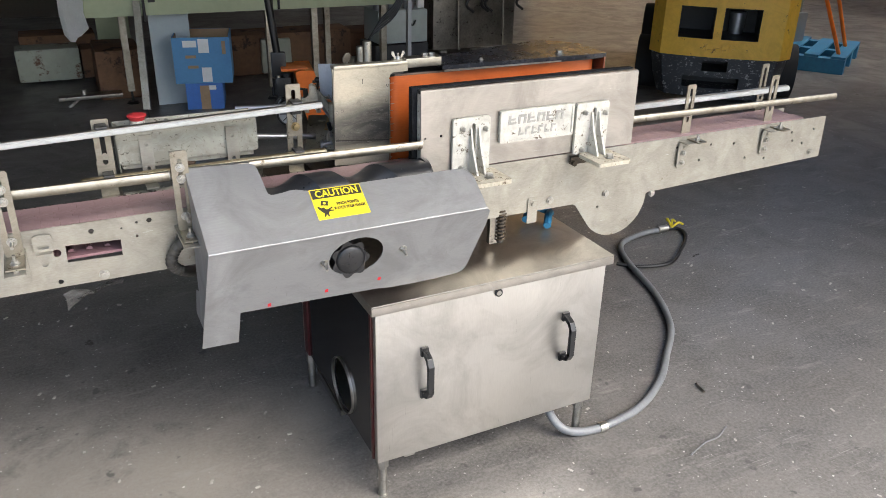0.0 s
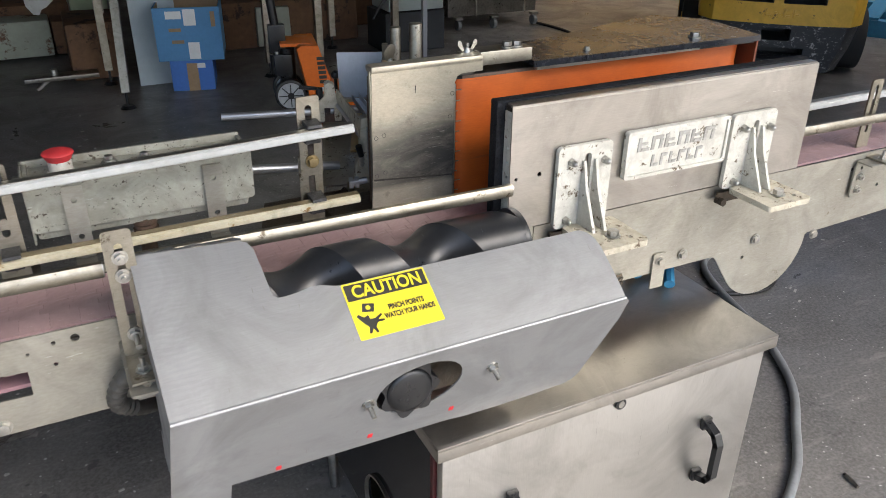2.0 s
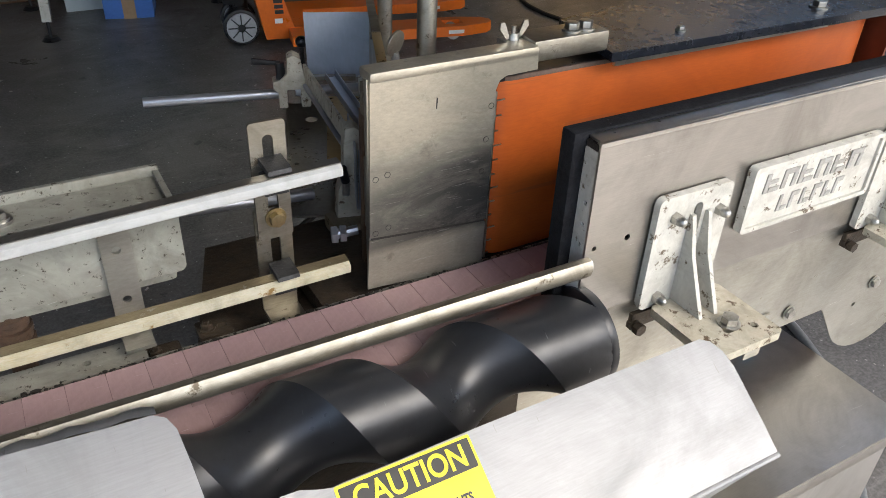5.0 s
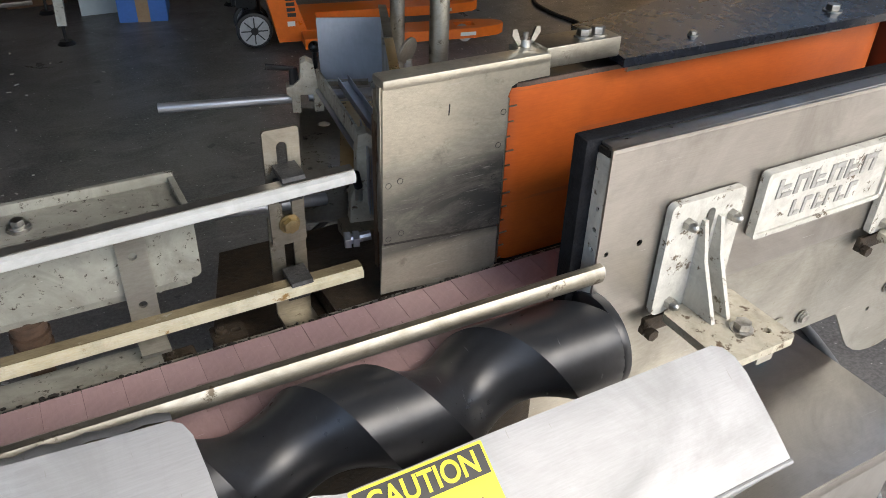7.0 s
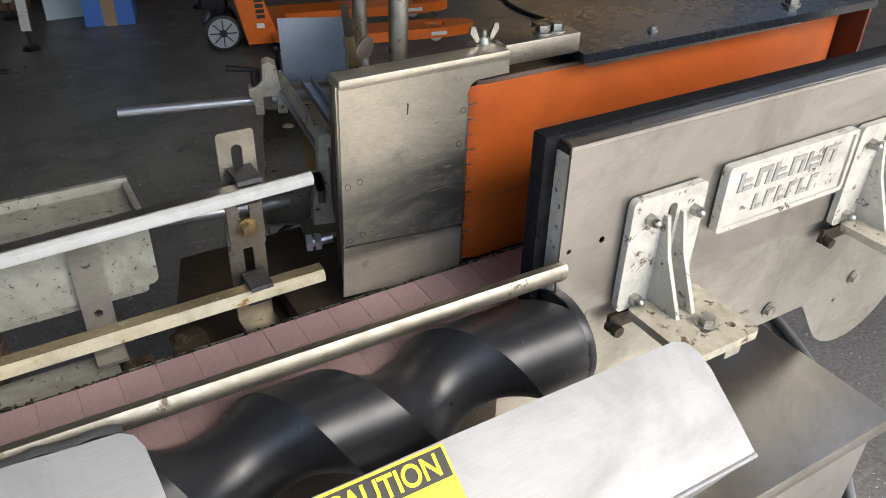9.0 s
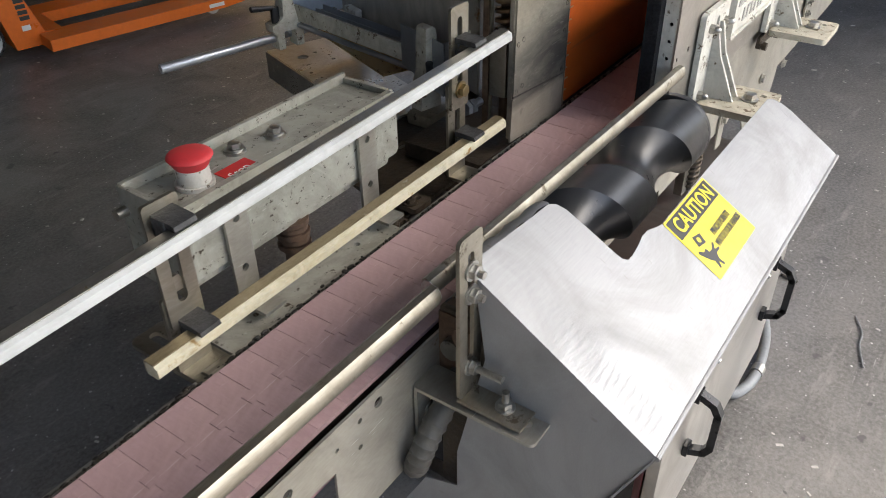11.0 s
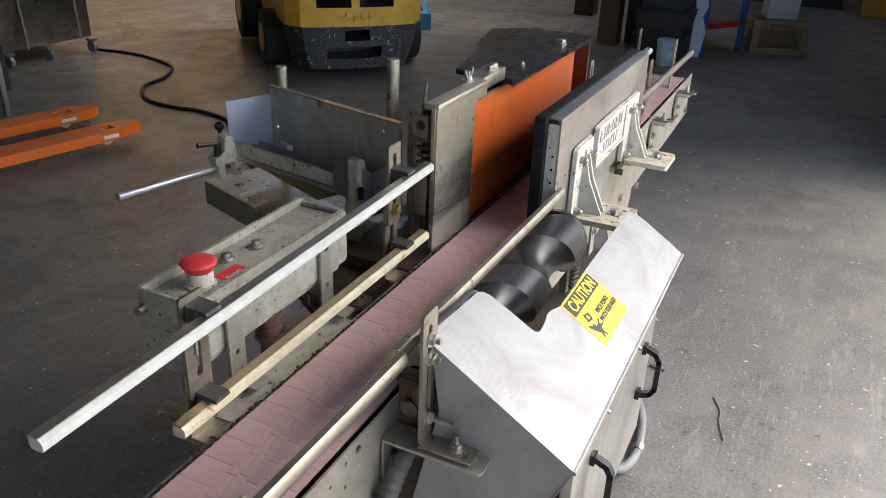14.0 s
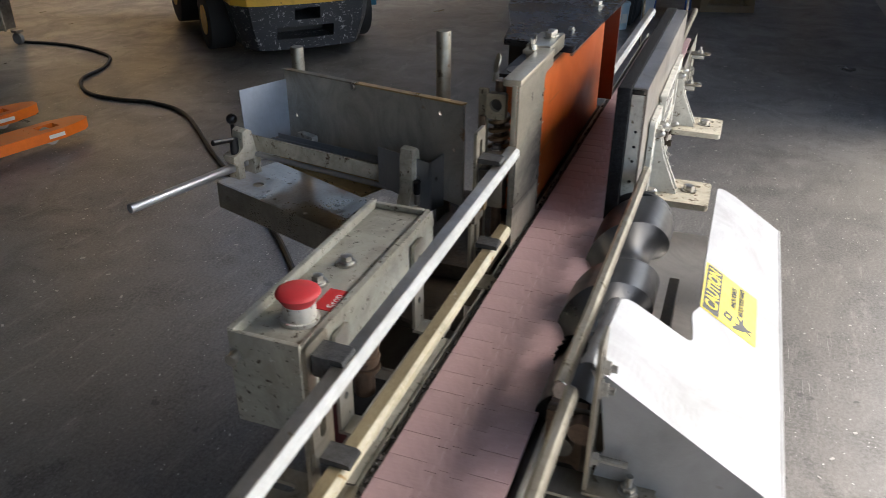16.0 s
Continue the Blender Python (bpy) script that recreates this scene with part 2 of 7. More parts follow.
M["greasy"] = surface("greasy_brown_iron", (0.10, 0.075, 0.05), (0.03, 0.024, 0.018), 0.5, 0.4, 120, bump=0.7, large=26)
M["sheetdark"] = surface("dark_grey_clamp", (0.075, 0.075, 0.075), (0.025, 0.024, 0.023), 0.5, 0.4, 160, bump=0.8, large=40, spots=(0.22, 0.21, 0.19), spot_scale=120.0, spot_at=0.64)
M["coil"] = surface("greased_coil", (0.27, 0.17, 0.09), (0.10, 0.06, 0.03), 0.42, 0.5, 120, bump=0.3, large=30)
M["endblock"] = surface("stained_tan_casting", (0.33, 0.285, 0.205), (0.14, 0.115, 0.075), 0.5, 0.4, 90, bump=0.5, large=22, spots=(0.05, 0.035, 0.02), spot_scale=50.0, spot_at=0.58)
M["tan"] = surface("tan_steel_and_ochre_sheen", (0.60, 0.43, 0.20), (0.40, 0.27, 0.11), 0.32, 0.7, 60, bump=0.08, large=14)
M["bluesheet"] = surface("clean_blue_grey_sheet", (0.50, 0.55, 0.62), (0.42, 0.47, 0.54), 0.36, 0.35, 30, (8, 8, 2), 0.04, large=10, smear=0.25, smear_scale=12.0)
M["red"] = surface("red_button_plastic", (0.56, 0.04, 0.045), (0.44, 0.03, 0.034), 0.55, 0.0, 120, bump=0.03, large=30)
M["redlabel"] = surface("red_label", (0.60, 0.03, 0.03), (0.45, 0.02, 0.02), 0.45, 0.0, 120, bump=0.02, large=30)
M["redmark"] = surface("red_marker_dot", (0.75, 0.02, 0.03), None, 0.5, 0.0, 120, large=30, vary=0.2)
M["redframe"] = surface("red_door_gasket", (0.075, 0.008, 0.009), (0.03, 0.004, 0.005), 0.4, 0.0, 80, large=20)
M["yellow"] = surface("yellow_sticker", (0.80, 0.66, 0.03), (0.72, 0.58, 0.03), 0.38, 0.0, 120, bump=0.02, large=20)
M["ink"] = surface("black_ink", (0.035, 0.033, 0.03), (0.02, 0.02, 0.02), 0.45, 0.0, 120, bump=0.0, large=20)
M["white"] = surface("white_paper", (0.78, 0.78, 0.76), (0.66, 0.66, 0.64), 0.6, 0.0, 80, bump=0.05, large=14)
M["smoke"] = surface("dark_smoked_panel", (0.016, 0.015, 0.016), (0.006, 0.006, 0.007), 0.12, 0.0, 60, bump=0.02, large=8, rough_vary=0.06)
M["conduit"] = surface("grey_pvc_conduit", (0.20, 0.21, 0.22), (0.12, 0.125, 0.13), 0.42, 0.0, 120, bump=0.05, large=12)
M["flex"] = surface("dirty_flex_conduit", (0.09, 0.085, 0.072), (0.05, 0.045, 0.04), 0.55, 0.2, 160, bump=0.3, large=25)
M["cord"] = surface("black_cord", (0.012, 0.012, 0.012), None, 0.5, 0.0, 120, large=12)
# the back's deep shade and warm glow are put into these two wall colours
M["wall_dark"] = surface("shade_dark_wall", (0.075, 0.062, 0.048), (0.04, 0.034, 0.028), 0.75, 0.0, 30, bump=0.1, large=1.2)
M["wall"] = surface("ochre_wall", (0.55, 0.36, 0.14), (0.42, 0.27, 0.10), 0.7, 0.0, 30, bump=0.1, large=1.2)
M["wall_grey"] = surface("dull_grey_wall", (0.34, 0.325, 0.30), (0.26, 0.245, 0.225), 0.7, 0.0, 30, bump=0.1, large=1.2)
M["roof"] = surface("dull_roof_deck", (0.11, 0.10, 0.088), (0.07, 0.064, 0.056), 0.7, 0.0, 20, bump=0.1, large=1.0)
M["apron"] = surface("outdoor_concrete", (0.53, 0.49, 0.44), (0.43, 0.395, 0.35), 0.85, 0.0, 30, bump=0.2, large=0.8)
M["liftyellow"] = surface("worn_yellow_lift_paint", (0.80, 0.48, 0.055), (0.68, 0.39, 0.042), 0.42, 0.0, 30, bump=0.08, large=4, smear=0.35, smear_scale=5.0,
                          spots=(0.045, 0.035, 0.025), spot_scale=14.0, spot_at=0.62)
M["liftblack"] = surface("scratched_black_counterweight", (0.050, 0.053, 0.060), (0.028, 0.030, 0.034), 0.5, 0.0, 40, (2, 2, 9), 0.3, large=6,
                         spots=(0.40, 0.40, 0.40), spot_scale=22.0, spot_at=0.58, scratch=(0.34, 0.34, 0.34), scratch_scale=5.0, scratch_stretch=(5, 5, 26), scratch_at=0.63)
M["tyre"] = surface("tyre_rubber", (0.022, 0.022, 0.023), None, 0.8, 0.0, 80, bump=0.3, large=10)
M["jack"] = surface("orange_jack_paint", (0.78, 0.17, 0.012), (0.64, 0.13, 0.01), 0.38, 0.0, 40, bump=0.04, large=5, vary=0.2)
M["wheelgrey"] = surface("grey_wheel", (0.40, 0.42, 0.44), (0.28, 0.29, 0.30), 0.5, 0.0, 60, large=20)
M["boxblue"] = surface("blue_printed_cardboard", (0.10, 0.27, 0.50), (0.075, 0.21, 0.40), 0.7, 0.0, 60, bump=0.08, large=6)
M["boxblue2"] = surface("deep_blue_cardboard", (0.07, 0.19, 0.55), (0.05, 0.14, 0.42), 0.7, 0.0, 60, bump=0.08, large=6)
M["kraft"] = surface("kraft_cardboard", (0.36, 0.25, 0.15), (0.27, 0.18, 0.10), 0.8, 0.0, 60, bump=0.1, large=8)
M["palegreen"] = surface("pale_green_panel", (0.42, 0.46, 0.30), (0.34, 0.38, 0.25), 0.4, 0.1, 20, bump=0.05, large=2.2)
M["bluewhite"] = surface("blue_white_panel", (0.42, 0.48, 0.50), (0.34, 0.40, 0.43), 0.45, 0.0, 20, bump=0.05, large=3)
M["rust"] = surface("rusted_iron", (0.20, 0.11, 0.06), (0.08, 0.042, 0.024), 0.85, 0.1, 25, bump=0.6, large=4, spots=(0.035, 0.02, 0.015), spot_scale=6, spot_at=0.56)
M["flake"] = surface("flaking_grey_green_paint", (0.38, 0.40, 0.32), (0.29, 0.30, 0.24), 0.6, 0.0, 25, bump=0.3, large=5, spots=(0.10, 0.045, 0.02), spot_scale=8, spot_at=0.585)
M["palebox"] = surface("pale_grey_green_cabinet", (0.40, 0.45, 0.42), (0.33, 0.37, 0.35), 0.45, 0.1, 30, bump=0.05, large=5, spots=(0.08, 0.07, 0.05), spot_scale=22, spot_at=0.68)
M["crate"] = surface("tan_plastic_crate", (0.34, 0.26, 0.16), (0.24, 0.18, 0.11), 0.55, 0.0, 50, bump=0.1, large=7)
M["jug"] = surface("white_plastic_jug", (0.62, 0.68, 0.76), (0.54, 0.60, 0.68), 0.4, 0.0, 40, bump=0.02, large=6)
M["rackblue"] = surface("blue_rack_paint", (0.035, 0.11, 0.42), (0.025, 0.08, 0.33), 0.45, 0.0, 40, large=6)
M["rackred"] = surface("red_shelf_edge", (0.50, 0.03, 0.03), None, 0.5, 0.0, 40, large=6, vary=0.2)
M["binshade"] = surface("dark_grey_tote_and_shade", (0.035, 0.038, 0.042), (0.022, 0.024, 0.027), 0.55, 0.0, 40, large=6)
M["bucket"] = surface("pale_blue_bucket", (0.48, 0.62, 0.72), (0.40, 0.54, 0.64), 0.4, 0.0, 40, large=8)
M["wood"] = surface("dark_wood", (0.13, 0.08, 0.045), (0.07, 0.042, 0.024), 0.7, 0.0, 20, (2, 2, 14), 0.2, large=4)
M["bluecloth"] = surface("blue_strap", (0.03, 0.20, 0.36), (0.02, 0.12, 0.24), 0.6, 0.0, 120, bump=0.3, large=20)
M["plugyellow"] = surface("yellow_wire", (0.70, 0.58, 0.03), None, 0.5, 0.0, 120, large=20, vary=0.2)
M["bag"] = surface("clear_plastic_scrap", (0.34, 0.34, 0.34), (0.10, 0.10, 0.10), 0.15, 0.0, 60, bump=0.5, large=30)
M["debris"] = surface("pale_floor_litter", (0.50, 0.48, 0.44), (0.30, 0.28, 0.25), 0.7, 0.0, 100, large=20)


class Nodes:
    """Short hand for building a node tree."""

    def __init__(self, name):
        self.m = bpy.data.materials.new(name)
        self.m.use_nodes = True
        self.t = self.m.node_tree
        self.b = self.t.nodes["Principled BSDF"]
        self.co = self.t.nodes.new("ShaderNodeTexCoord").outputs["Object"]

    def put(self, socket, value):
        if isinstance(value, bpy.types.NodeSocket):
            self.t.links.new(value, socket)
        else:
            socket.default_value = value

    def noise(self, scale, detail=6, rough=0.6, distort=0.0, stretch=None, turn=(0, 0, 0)):
        n = self.t.nodes.new("ShaderNodeTexNoise")
        n.inputs["Scale"].default_value, n.inputs["Detail"].default_value = scale, detail
        n.inputs["Roughness"].default_value, n.inputs["Distortion"].default_value = rough, distort
        v = self.co
        if stretch:
            mp = self.t.nodes.new("ShaderNodeMapping")
            mp.inputs["Scale"].default_value, mp.inputs["Rotation"].default_value = stretch, turn
            self.t.links.new(v, mp.inputs["Vector"])
            v = mp.outputs[0]
        self.t.links.new(v, n.inputs["Vector"])
        return n.outputs[0]

    def span(self, v, a, b, lo=0.0, hi=1.0):
        n = self.t.nodes.new("ShaderNodeMapRange")
        self.put(n.inputs["Value"], v)
        n.inputs["From Min"].default_value, n.inputs["From Max"].default_value = a, b
        n.inputs["To Min"].default_value, n.inputs["To Max"].default_value = lo, hi
        return n.outputs[0]

    def op(self, kind, a, b, c=0.0):
        n = self.t.nodes.new("ShaderNodeMath")
        n.operation = kind
        for i, v in enumerate((a, b, c)):
            self.put(n.inputs[i], v)
        return n.outputs[0]

    def mix(self, f, a, b, blend="MIX"):
        n = self.t.nodes.new("ShaderNodeMix")
        n.data_type, n.blend_type = "RGBA", blend
        self.put(n.inputs[0], f)
        for i, v in ((6, a), (7, b)):
            self.put(n.inputs[i], (*v, 1) if isinstance(v, tuple) else v)
        return n.outputs[2]

    def axes(self):
        n = self.t.nodes.new("ShaderNodeSeparateXYZ")
        self.t.links.new(self.co, n.inputs[0])
        return n.outputs

    def bump(self, height, strength, dist=0.002):
        n = self.t.nodes.new("ShaderNodeBump")
        n.inputs["Strength"].default_value, n.inputs["Distance"].default_value = strength, dist
        self.put(n.inputs["Height"], height)
        self.t.links.new(n.outputs[0], self.b.inputs["Normal"])

    def done(self, colour, rough, metal=0.0):
        self.put(self.b.inputs["Base Color"], colour)
        self.put(self.b.inputs["Roughness"], rough)
        self.put(self.b.inputs["Metallic"], metal)
        return self.m


def concrete():
    """Old power-floated concrete: clouds, tyre smears, stains, scratches and pale specks."""
    k = Nodes("worn_concrete")
    cloud = k.noise(0.55, 9, 0.62, 0.6)
    mid = k.noise(3.2, 9, 0.66, 0.9)
    smear = k.noise(1.1, 8, 0.62, 0.5, (0.45, 2.4, 1), (0, 0, 0.5))
    smear2 = k.noise(1.6, 8, 0.6, 0.4, (2.6, 0.4, 1), (0, 0, 0.35))
    grain = k.noise(95, 5, 0.7)
    grit = k.noise(330, 3, 0.6)
    c = k.mix(k.span(cloud, 0.36, 0.64), (0.222, 0.206, 0.185), (0.087, 0.080, 0.071))
    c = k.mix(k.span(mid, 0.42, 0.62, 0.0, 0.65), c, (0.062, 0.057, 0.050))
    c = k.mix(k.span(smear, 0.52, 0.68, 0.0, 0.65), c, (0.05, 0.05, 0.05))
    c = k.mix(k.span(smear2, 0.56, 0.70, 0.0, 0.5), c, (0.06, 0.059, 0.058))
    x, y, z = k.axes()
    wobble = k.op("MULTIPLY_ADD", cloud, 2.2, k.op("MULTIPLY", mid, 0.7))

    def patch(cx, cy, sx, sy, a, b):
        dx, dy = k.op("MULTIPLY", k.op("SUBTRACT", x, cx), 1 / sx), k.op("MULTIPLY", k.op("SUBTRACT", y, cy), 1 / sy)
        d = k.op("SQRT", k.op("ADD", k.op("MULTIPLY", dx, dx), k.op("MULTIPLY", dy, dy)), 0.0)
        return k.span(k.op("ADD", d, wobble), a, b, 1.0, 0.0)

    # floor shade near the forklift and daylight by the doorway, put in as colour
    c = k.mix(k.op("MULTIPLY", patch(3.0, 2.6, 1.8, 1.3, 2.0, 3.0), 0.70), c, (0.042, 0.042, 0.043))
    c = k.mix(k.op("MULTIPLY", patch(-0.3, 1.8, 0.9, 0.5, 1.9, 2.7), 0.55), c, (0.30, 0.272, 0.238))
    stain = k.noise(1.9, 9, 0.7, 0.3)
    c = k.mix(k.span(stain, 0.55, 0.64, 0.0, 0.7), c, (0.03, 0.029, 0.028))
    c = k.mix(k.span(grain, 0.40, 0.66, 0.0, 0.45), c, (0.28, 0.272, 0.26))
    c = k.mix(k.span(grit, 0.55, 0.68, 0.0, 0.65), c, (0.08, 0.078, 0.076))
    line = k.noise(5.0, 3, 0.5, 0.3, (1.5, 60, 1), (0, 0, 0.8))
    line2 = k.noise(5.0, 3, 0.5, 0.3, (60, 1.2, 1), (0, 0, 0.25))
    part_of = k.span(k.noise(1.3, 3), 0.50, 0.62)
    c = k.mix(k.op("MULTIPLY", k.span(line, 0.665, 0.70, 0.0, 0.6), part_of), c, (0.42, 0.41, 0.39))
    c = k.mix(k.op("MULTIPLY", k.span(line2, 0.665, 0.70, 0.0, 0.6), part_of), c, (0.07, 0.07, 0.07))
    scuff = k.noise(7.0, 8, 0.75, 0.4, (0.5, 2.2, 1), (0, 0, 0.9))
    c = k.mix(k.span(scuff, 0.56, 0.64, 0.0, 0.35), c, (0.30, 0.285, 0.26))
    speck = k.noise(75, 2, 0.4)
    c = k.mix(k.span(speck, 0.715, 0.74, 0.0, 0.85), c, (0.55, 0.54, 0.51))
    drip = k.noise(13, 4, 0.55)
    c = k.mix(k.span(drip, 0.665, 0.70, 0.0, 0.8), c, (0.06, 0.058, 0.055))
    rough = k.op("ADD", k.span(mid, 0.35, 0.65, 0.30, 0.46), k.span(smear, 0.5, 0.7, 0.0, -0.06))
    k.bump(k.op("ADD", k.op("MULTIPLY", grain, 0.6), k.op("MULTIPLY", mid, 0.25)), 0.14, 0.003)
    return k.done(c, rough)


def ground_sheet():
    """Polished sheet with soft smears and a hand-ground weld along its end."""
    k = Nodes("ground_stainless")
    brush = k.noise(26, 5, 0.65, 0.0, (2, 26, 26))
    cloud = k.noise(6, 8, 0.66, 1.2)
    x, y, z = k.axes()
    c = k.mix(k.span(brush, 0.3, 0.7), (0.31, 0.312, 0.315), (0.35, 0.353, 0.357))
    c = k.mix(k.span(cloud, 0.42, 0.68, 0.0, 0.5), c, (0.19, 0.187, 0.18))
    along = k.op("SUBTRACT", y, z)
    wob = k.op("MULTIPLY_ADD", k.noise(30, 3), 0.006, along)
    stroke = k.op("SINE", k.op("MULTIPLY", wob, 2400.0), 0.0)
    edge = k.op("MULTIPLY_ADD", k.noise(60, 3), 0.03, x)
    band = k.op("MULTIPLY", k.span(edge, 0.119, 0.124), k.span(edge, 0.150, 0.166, 1.0, 0.0))
    weld = k.op("MULTIPLY", band, k.span(stroke, -0.2, 0.9))
    c = k.mix(k.op("MULTIPLY", weld, 0.14), c, (0.7, 0.7, 0.7))
    nick = k.noise(6, 3, 0.5, 0.2, (40, 6, 6), (0.1, 0.3, 0.5))
    c = k.mix(k.span(nick, 0.71, 0.74, 0.0, 0.7), c, (0.25, 0.24, 0.23))
    rough = k.op("ADD", k.span(cloud, 0.35, 0.68, 0.46, 0.60), k.op("MULTIPLY", weld, 0.2))
    k.bump(k.op("ADD", k.op("MULTIPLY", brush, 0.5), k.op("MULTIPLY", weld, 0.2)), 0.10)
    return k.done(c, rough, 0.6)


def scuffed_sheet():
    """Stainless rubbed black across its middle by passing glass."""
    k = Nodes("scuffed_stainless")
    brush = k.noise(30, 5, 0.65, 0.0, (6, 12, 14))
    cloud = k.noise(9, 8, 0.68, 0.8)
    x, y, z = k.axes()
    c = k.mix(k.span(brush, 0.3, 0.7), (0.48, 0.44, 0.35), (0.58, 0.535, 0.43))
    c = k.mix(k.span(cloud, 0.45, 0.7, 0.0, 0.45), c, (0.28, 0.26, 0.21))
    rub = k.noise(14, 10, 0.78, 0.6, (0.7, 1, 2.0), (0, 0.3, 0))
    edge = k.op("MULTIPLY_ADD", k.op("SUBTRACT", x, 0.58), -0.22, k.op("MULTIPLY_ADD", rub, 0.10, z))
    deep = k.op("MULTIPLY", k.span(edge, 1.078, 1.135, 1.0, 0.0), k.span(x, 0.50, 0.60, 0.78, 1.0))
    black = k.op("MULTIPLY", deep, k.span(rub, 0.30, 0.54, 0.70, 1.0))
    black = k.op("MULTIPLY", black, k.span(z, 0.940, 0.952, 0.45, 1.0))
    c = k.mix(black, c, (0.050, 0.047, 0.043))
    blot = k.noise(38, 6, 0.7, 0.3)
    c = k.mix(k.op("MULTIPLY", k.span(blot, 0.60, 0.70), 0.35), c, (0.07, 0.062, 0.05))
    cut = k.noise(16, 3, 0.5, 0.3, (3, 20, 40), (0.2, 0.5, 0.1))
    cut2 = k.noise(9, 3, 0.5, 0.3, (3, 20, 40), (0.1, -0.75, 0.0))
    c = k.mix(k.span(cut, 0.67, 0.72, 0.0, 0.22), c, (0.62, 0.60, 0.54))
    c = k.mix(k.span(cut2, 0.68, 0.72, 0.0, 0.22), c, (0.60, 0.58, 0.53))
    k.bump(k.op("ADD", brush, k.op("MULTIPLY", cut, 0.6)), 0.12)
    return k.done(c, k.op("MULTIPLY_ADD", black, 0.14, k.span(cloud, 0.35, 0.65, 0.30, 0.44)), k.span(black, 0.0, 1.0, 0.75, 0.35))


M["floor"] = concrete()
M["hood"] = ground_sheet()
M["scuffed"] = scuffed_sheet()


# ---- mesh helpers ----
def box(bm, x0, x1, y0, y1, z0, z1, bev=0.0, m=None):
    """A box, with softened edges where bev is given, at the pose m."""
    r = bmesh.ops.create_cube(bm, size=1.0, matrix=Matrix.LocRotScale(((x0 + x1) / 2, (y0 + y1) / 2, (z0 + z1) / 2), None, (abs(x1 - x0), abs(y1 - y0), abs(z1 - z0))))
    vs = r["verts"]
    if bev:
        es = list({e for v in vs for e in v.link_edges})
        out = bmesh.ops.bevel(bm, geom=es, offset=bev, segments=2, profile=0.6, affect="EDGES")
        vs = list({v for f in out["faces"] for v in f.verts} | {v for v in vs if v.is_valid})
    if m is not None:
        bmesh.ops.transform(bm, matrix=m, verts=vs)
    return bm


def cyl(bm, p0, p1, r0, r1=None, seg=20, bev=0.0):
    """A round bar or cone from p0 to p1."""
    p0, p1 = Vector(p0), Vector(p1)
    d = p1 - p0
    m = Matrix.Translation((p0 + p1) / 2) @ d.to_track_quat("Z", "Y").to_matrix().to_4x4()
    r = bmesh.ops.create_cone(bm, cap_ends=True, cap_tris=False, segments=seg, radius1=r0, radius2=r0 if r1 is None else r1, depth=d.length, matrix=m)
    if bev:
        es = [e for e in {e for v in r["verts"] for e in v.link_edges} if any(len(f.verts) > 4 for f in e.link_faces)]
        bmesh.ops.bevel(bm, geom=es, offset=bev, segments=2, profile=0.6, affect="EDGES")
    return bm


def circle(cx, cy, r, n=14):
    return [(cx + r * math.cos(2 * math.pi * i / n), cy + r * math.sin(2 * math.pi * i / n)) for i in range(n)]


def slot(cx, cy, w, h, n=6):
    """An upright slot with round ends; lying where w exceeds h."""
    r = min(w, h) / 2
    pts = []
    for i in range(2 * n):
        a = math.pi * i / (2 * n - 1)
        pts.append((cx + r * math.cos(a), cy + (h / 2 - r) + r * math.sin(a)) if h >= w else (cx + (w / 2 - r) + r * math.sin(a), cy - r * math.cos(a)))
    for i in range(2 * n):
        a = math.pi + math.pi * i / (2 * n - 1)
        pts.append((cx + r * math.cos(a), cy - (h / 2 - r) + r * math.sin(a)) if h >= w else (cx - (w / 2 - r) + r * math.sin(a), cy - r * math.cos(a)))
    return pts


def rounded(x0, x1, y0, y1, r, n=4):
    pts = []
    for cx, cy, a0 in ((x1 - r, y1 - r, 0), (x0 + r, y1 - r, 90), (x0 + r, y0 + r, 180), (x1 - r, y0 + r, 270)):
        pts += [(cx + r * math.cos(radians(a0 + 90 * i / n)), cy + r * math.sin(radians(a0 + 90 * i / n))) for i in range(n + 1)]
    return pts


def plate(bm, outline, holes, thick, m):
    """A flat sheet with real holes: outline and holes in its own u, v; thick along its w; m takes u, v, w to the world."""
    edges = []
    for loop in (outline, *holes):
        vs = [bm.verts.new(m @ Vector((u, v, 0))) for u, v in loop]
        edges += [bm.edges.new((vs[i], vs[(i + 1) % len(vs)])) for i in range(len(vs))]
    faces = [g for g in bmesh.ops.triangle_fill(bm, use_beauty=True, use_dissolve=False, edges=edges)["geom"] if isinstance(g, bmesh.types.BMFace)]
    ext = bmesh.ops.extrude_face_region(bm, geom=faces)
    vs = [g for g in ext["geom"] if isinstance(g, bmesh.types.BMVert)]
    w = (m.to_3x3() @ Vector((0, 0, 1))).normalized() * thick
    bmesh.ops.translate(bm, verts=vs, vec=w)
    return bm


def front(y):
    """u along x, v along z, w to the back, on the plane of that y."""
    return Matrix(((1, 0, 0, 0), (0, 0, 1, y), (0, 1, 0, 0), (0, 0, 0, 1)))


def side(x):
    """u along y, v along z, w along x."""
    return Matrix(((0, 0, 1, x), (1, 0, 0, 0), (0, 1, 0, 0), (0, 0, 0, 1)))


def flat(z):
    """u along x, v along y, w up."""
    return Matrix.Translation((0, 0, z))


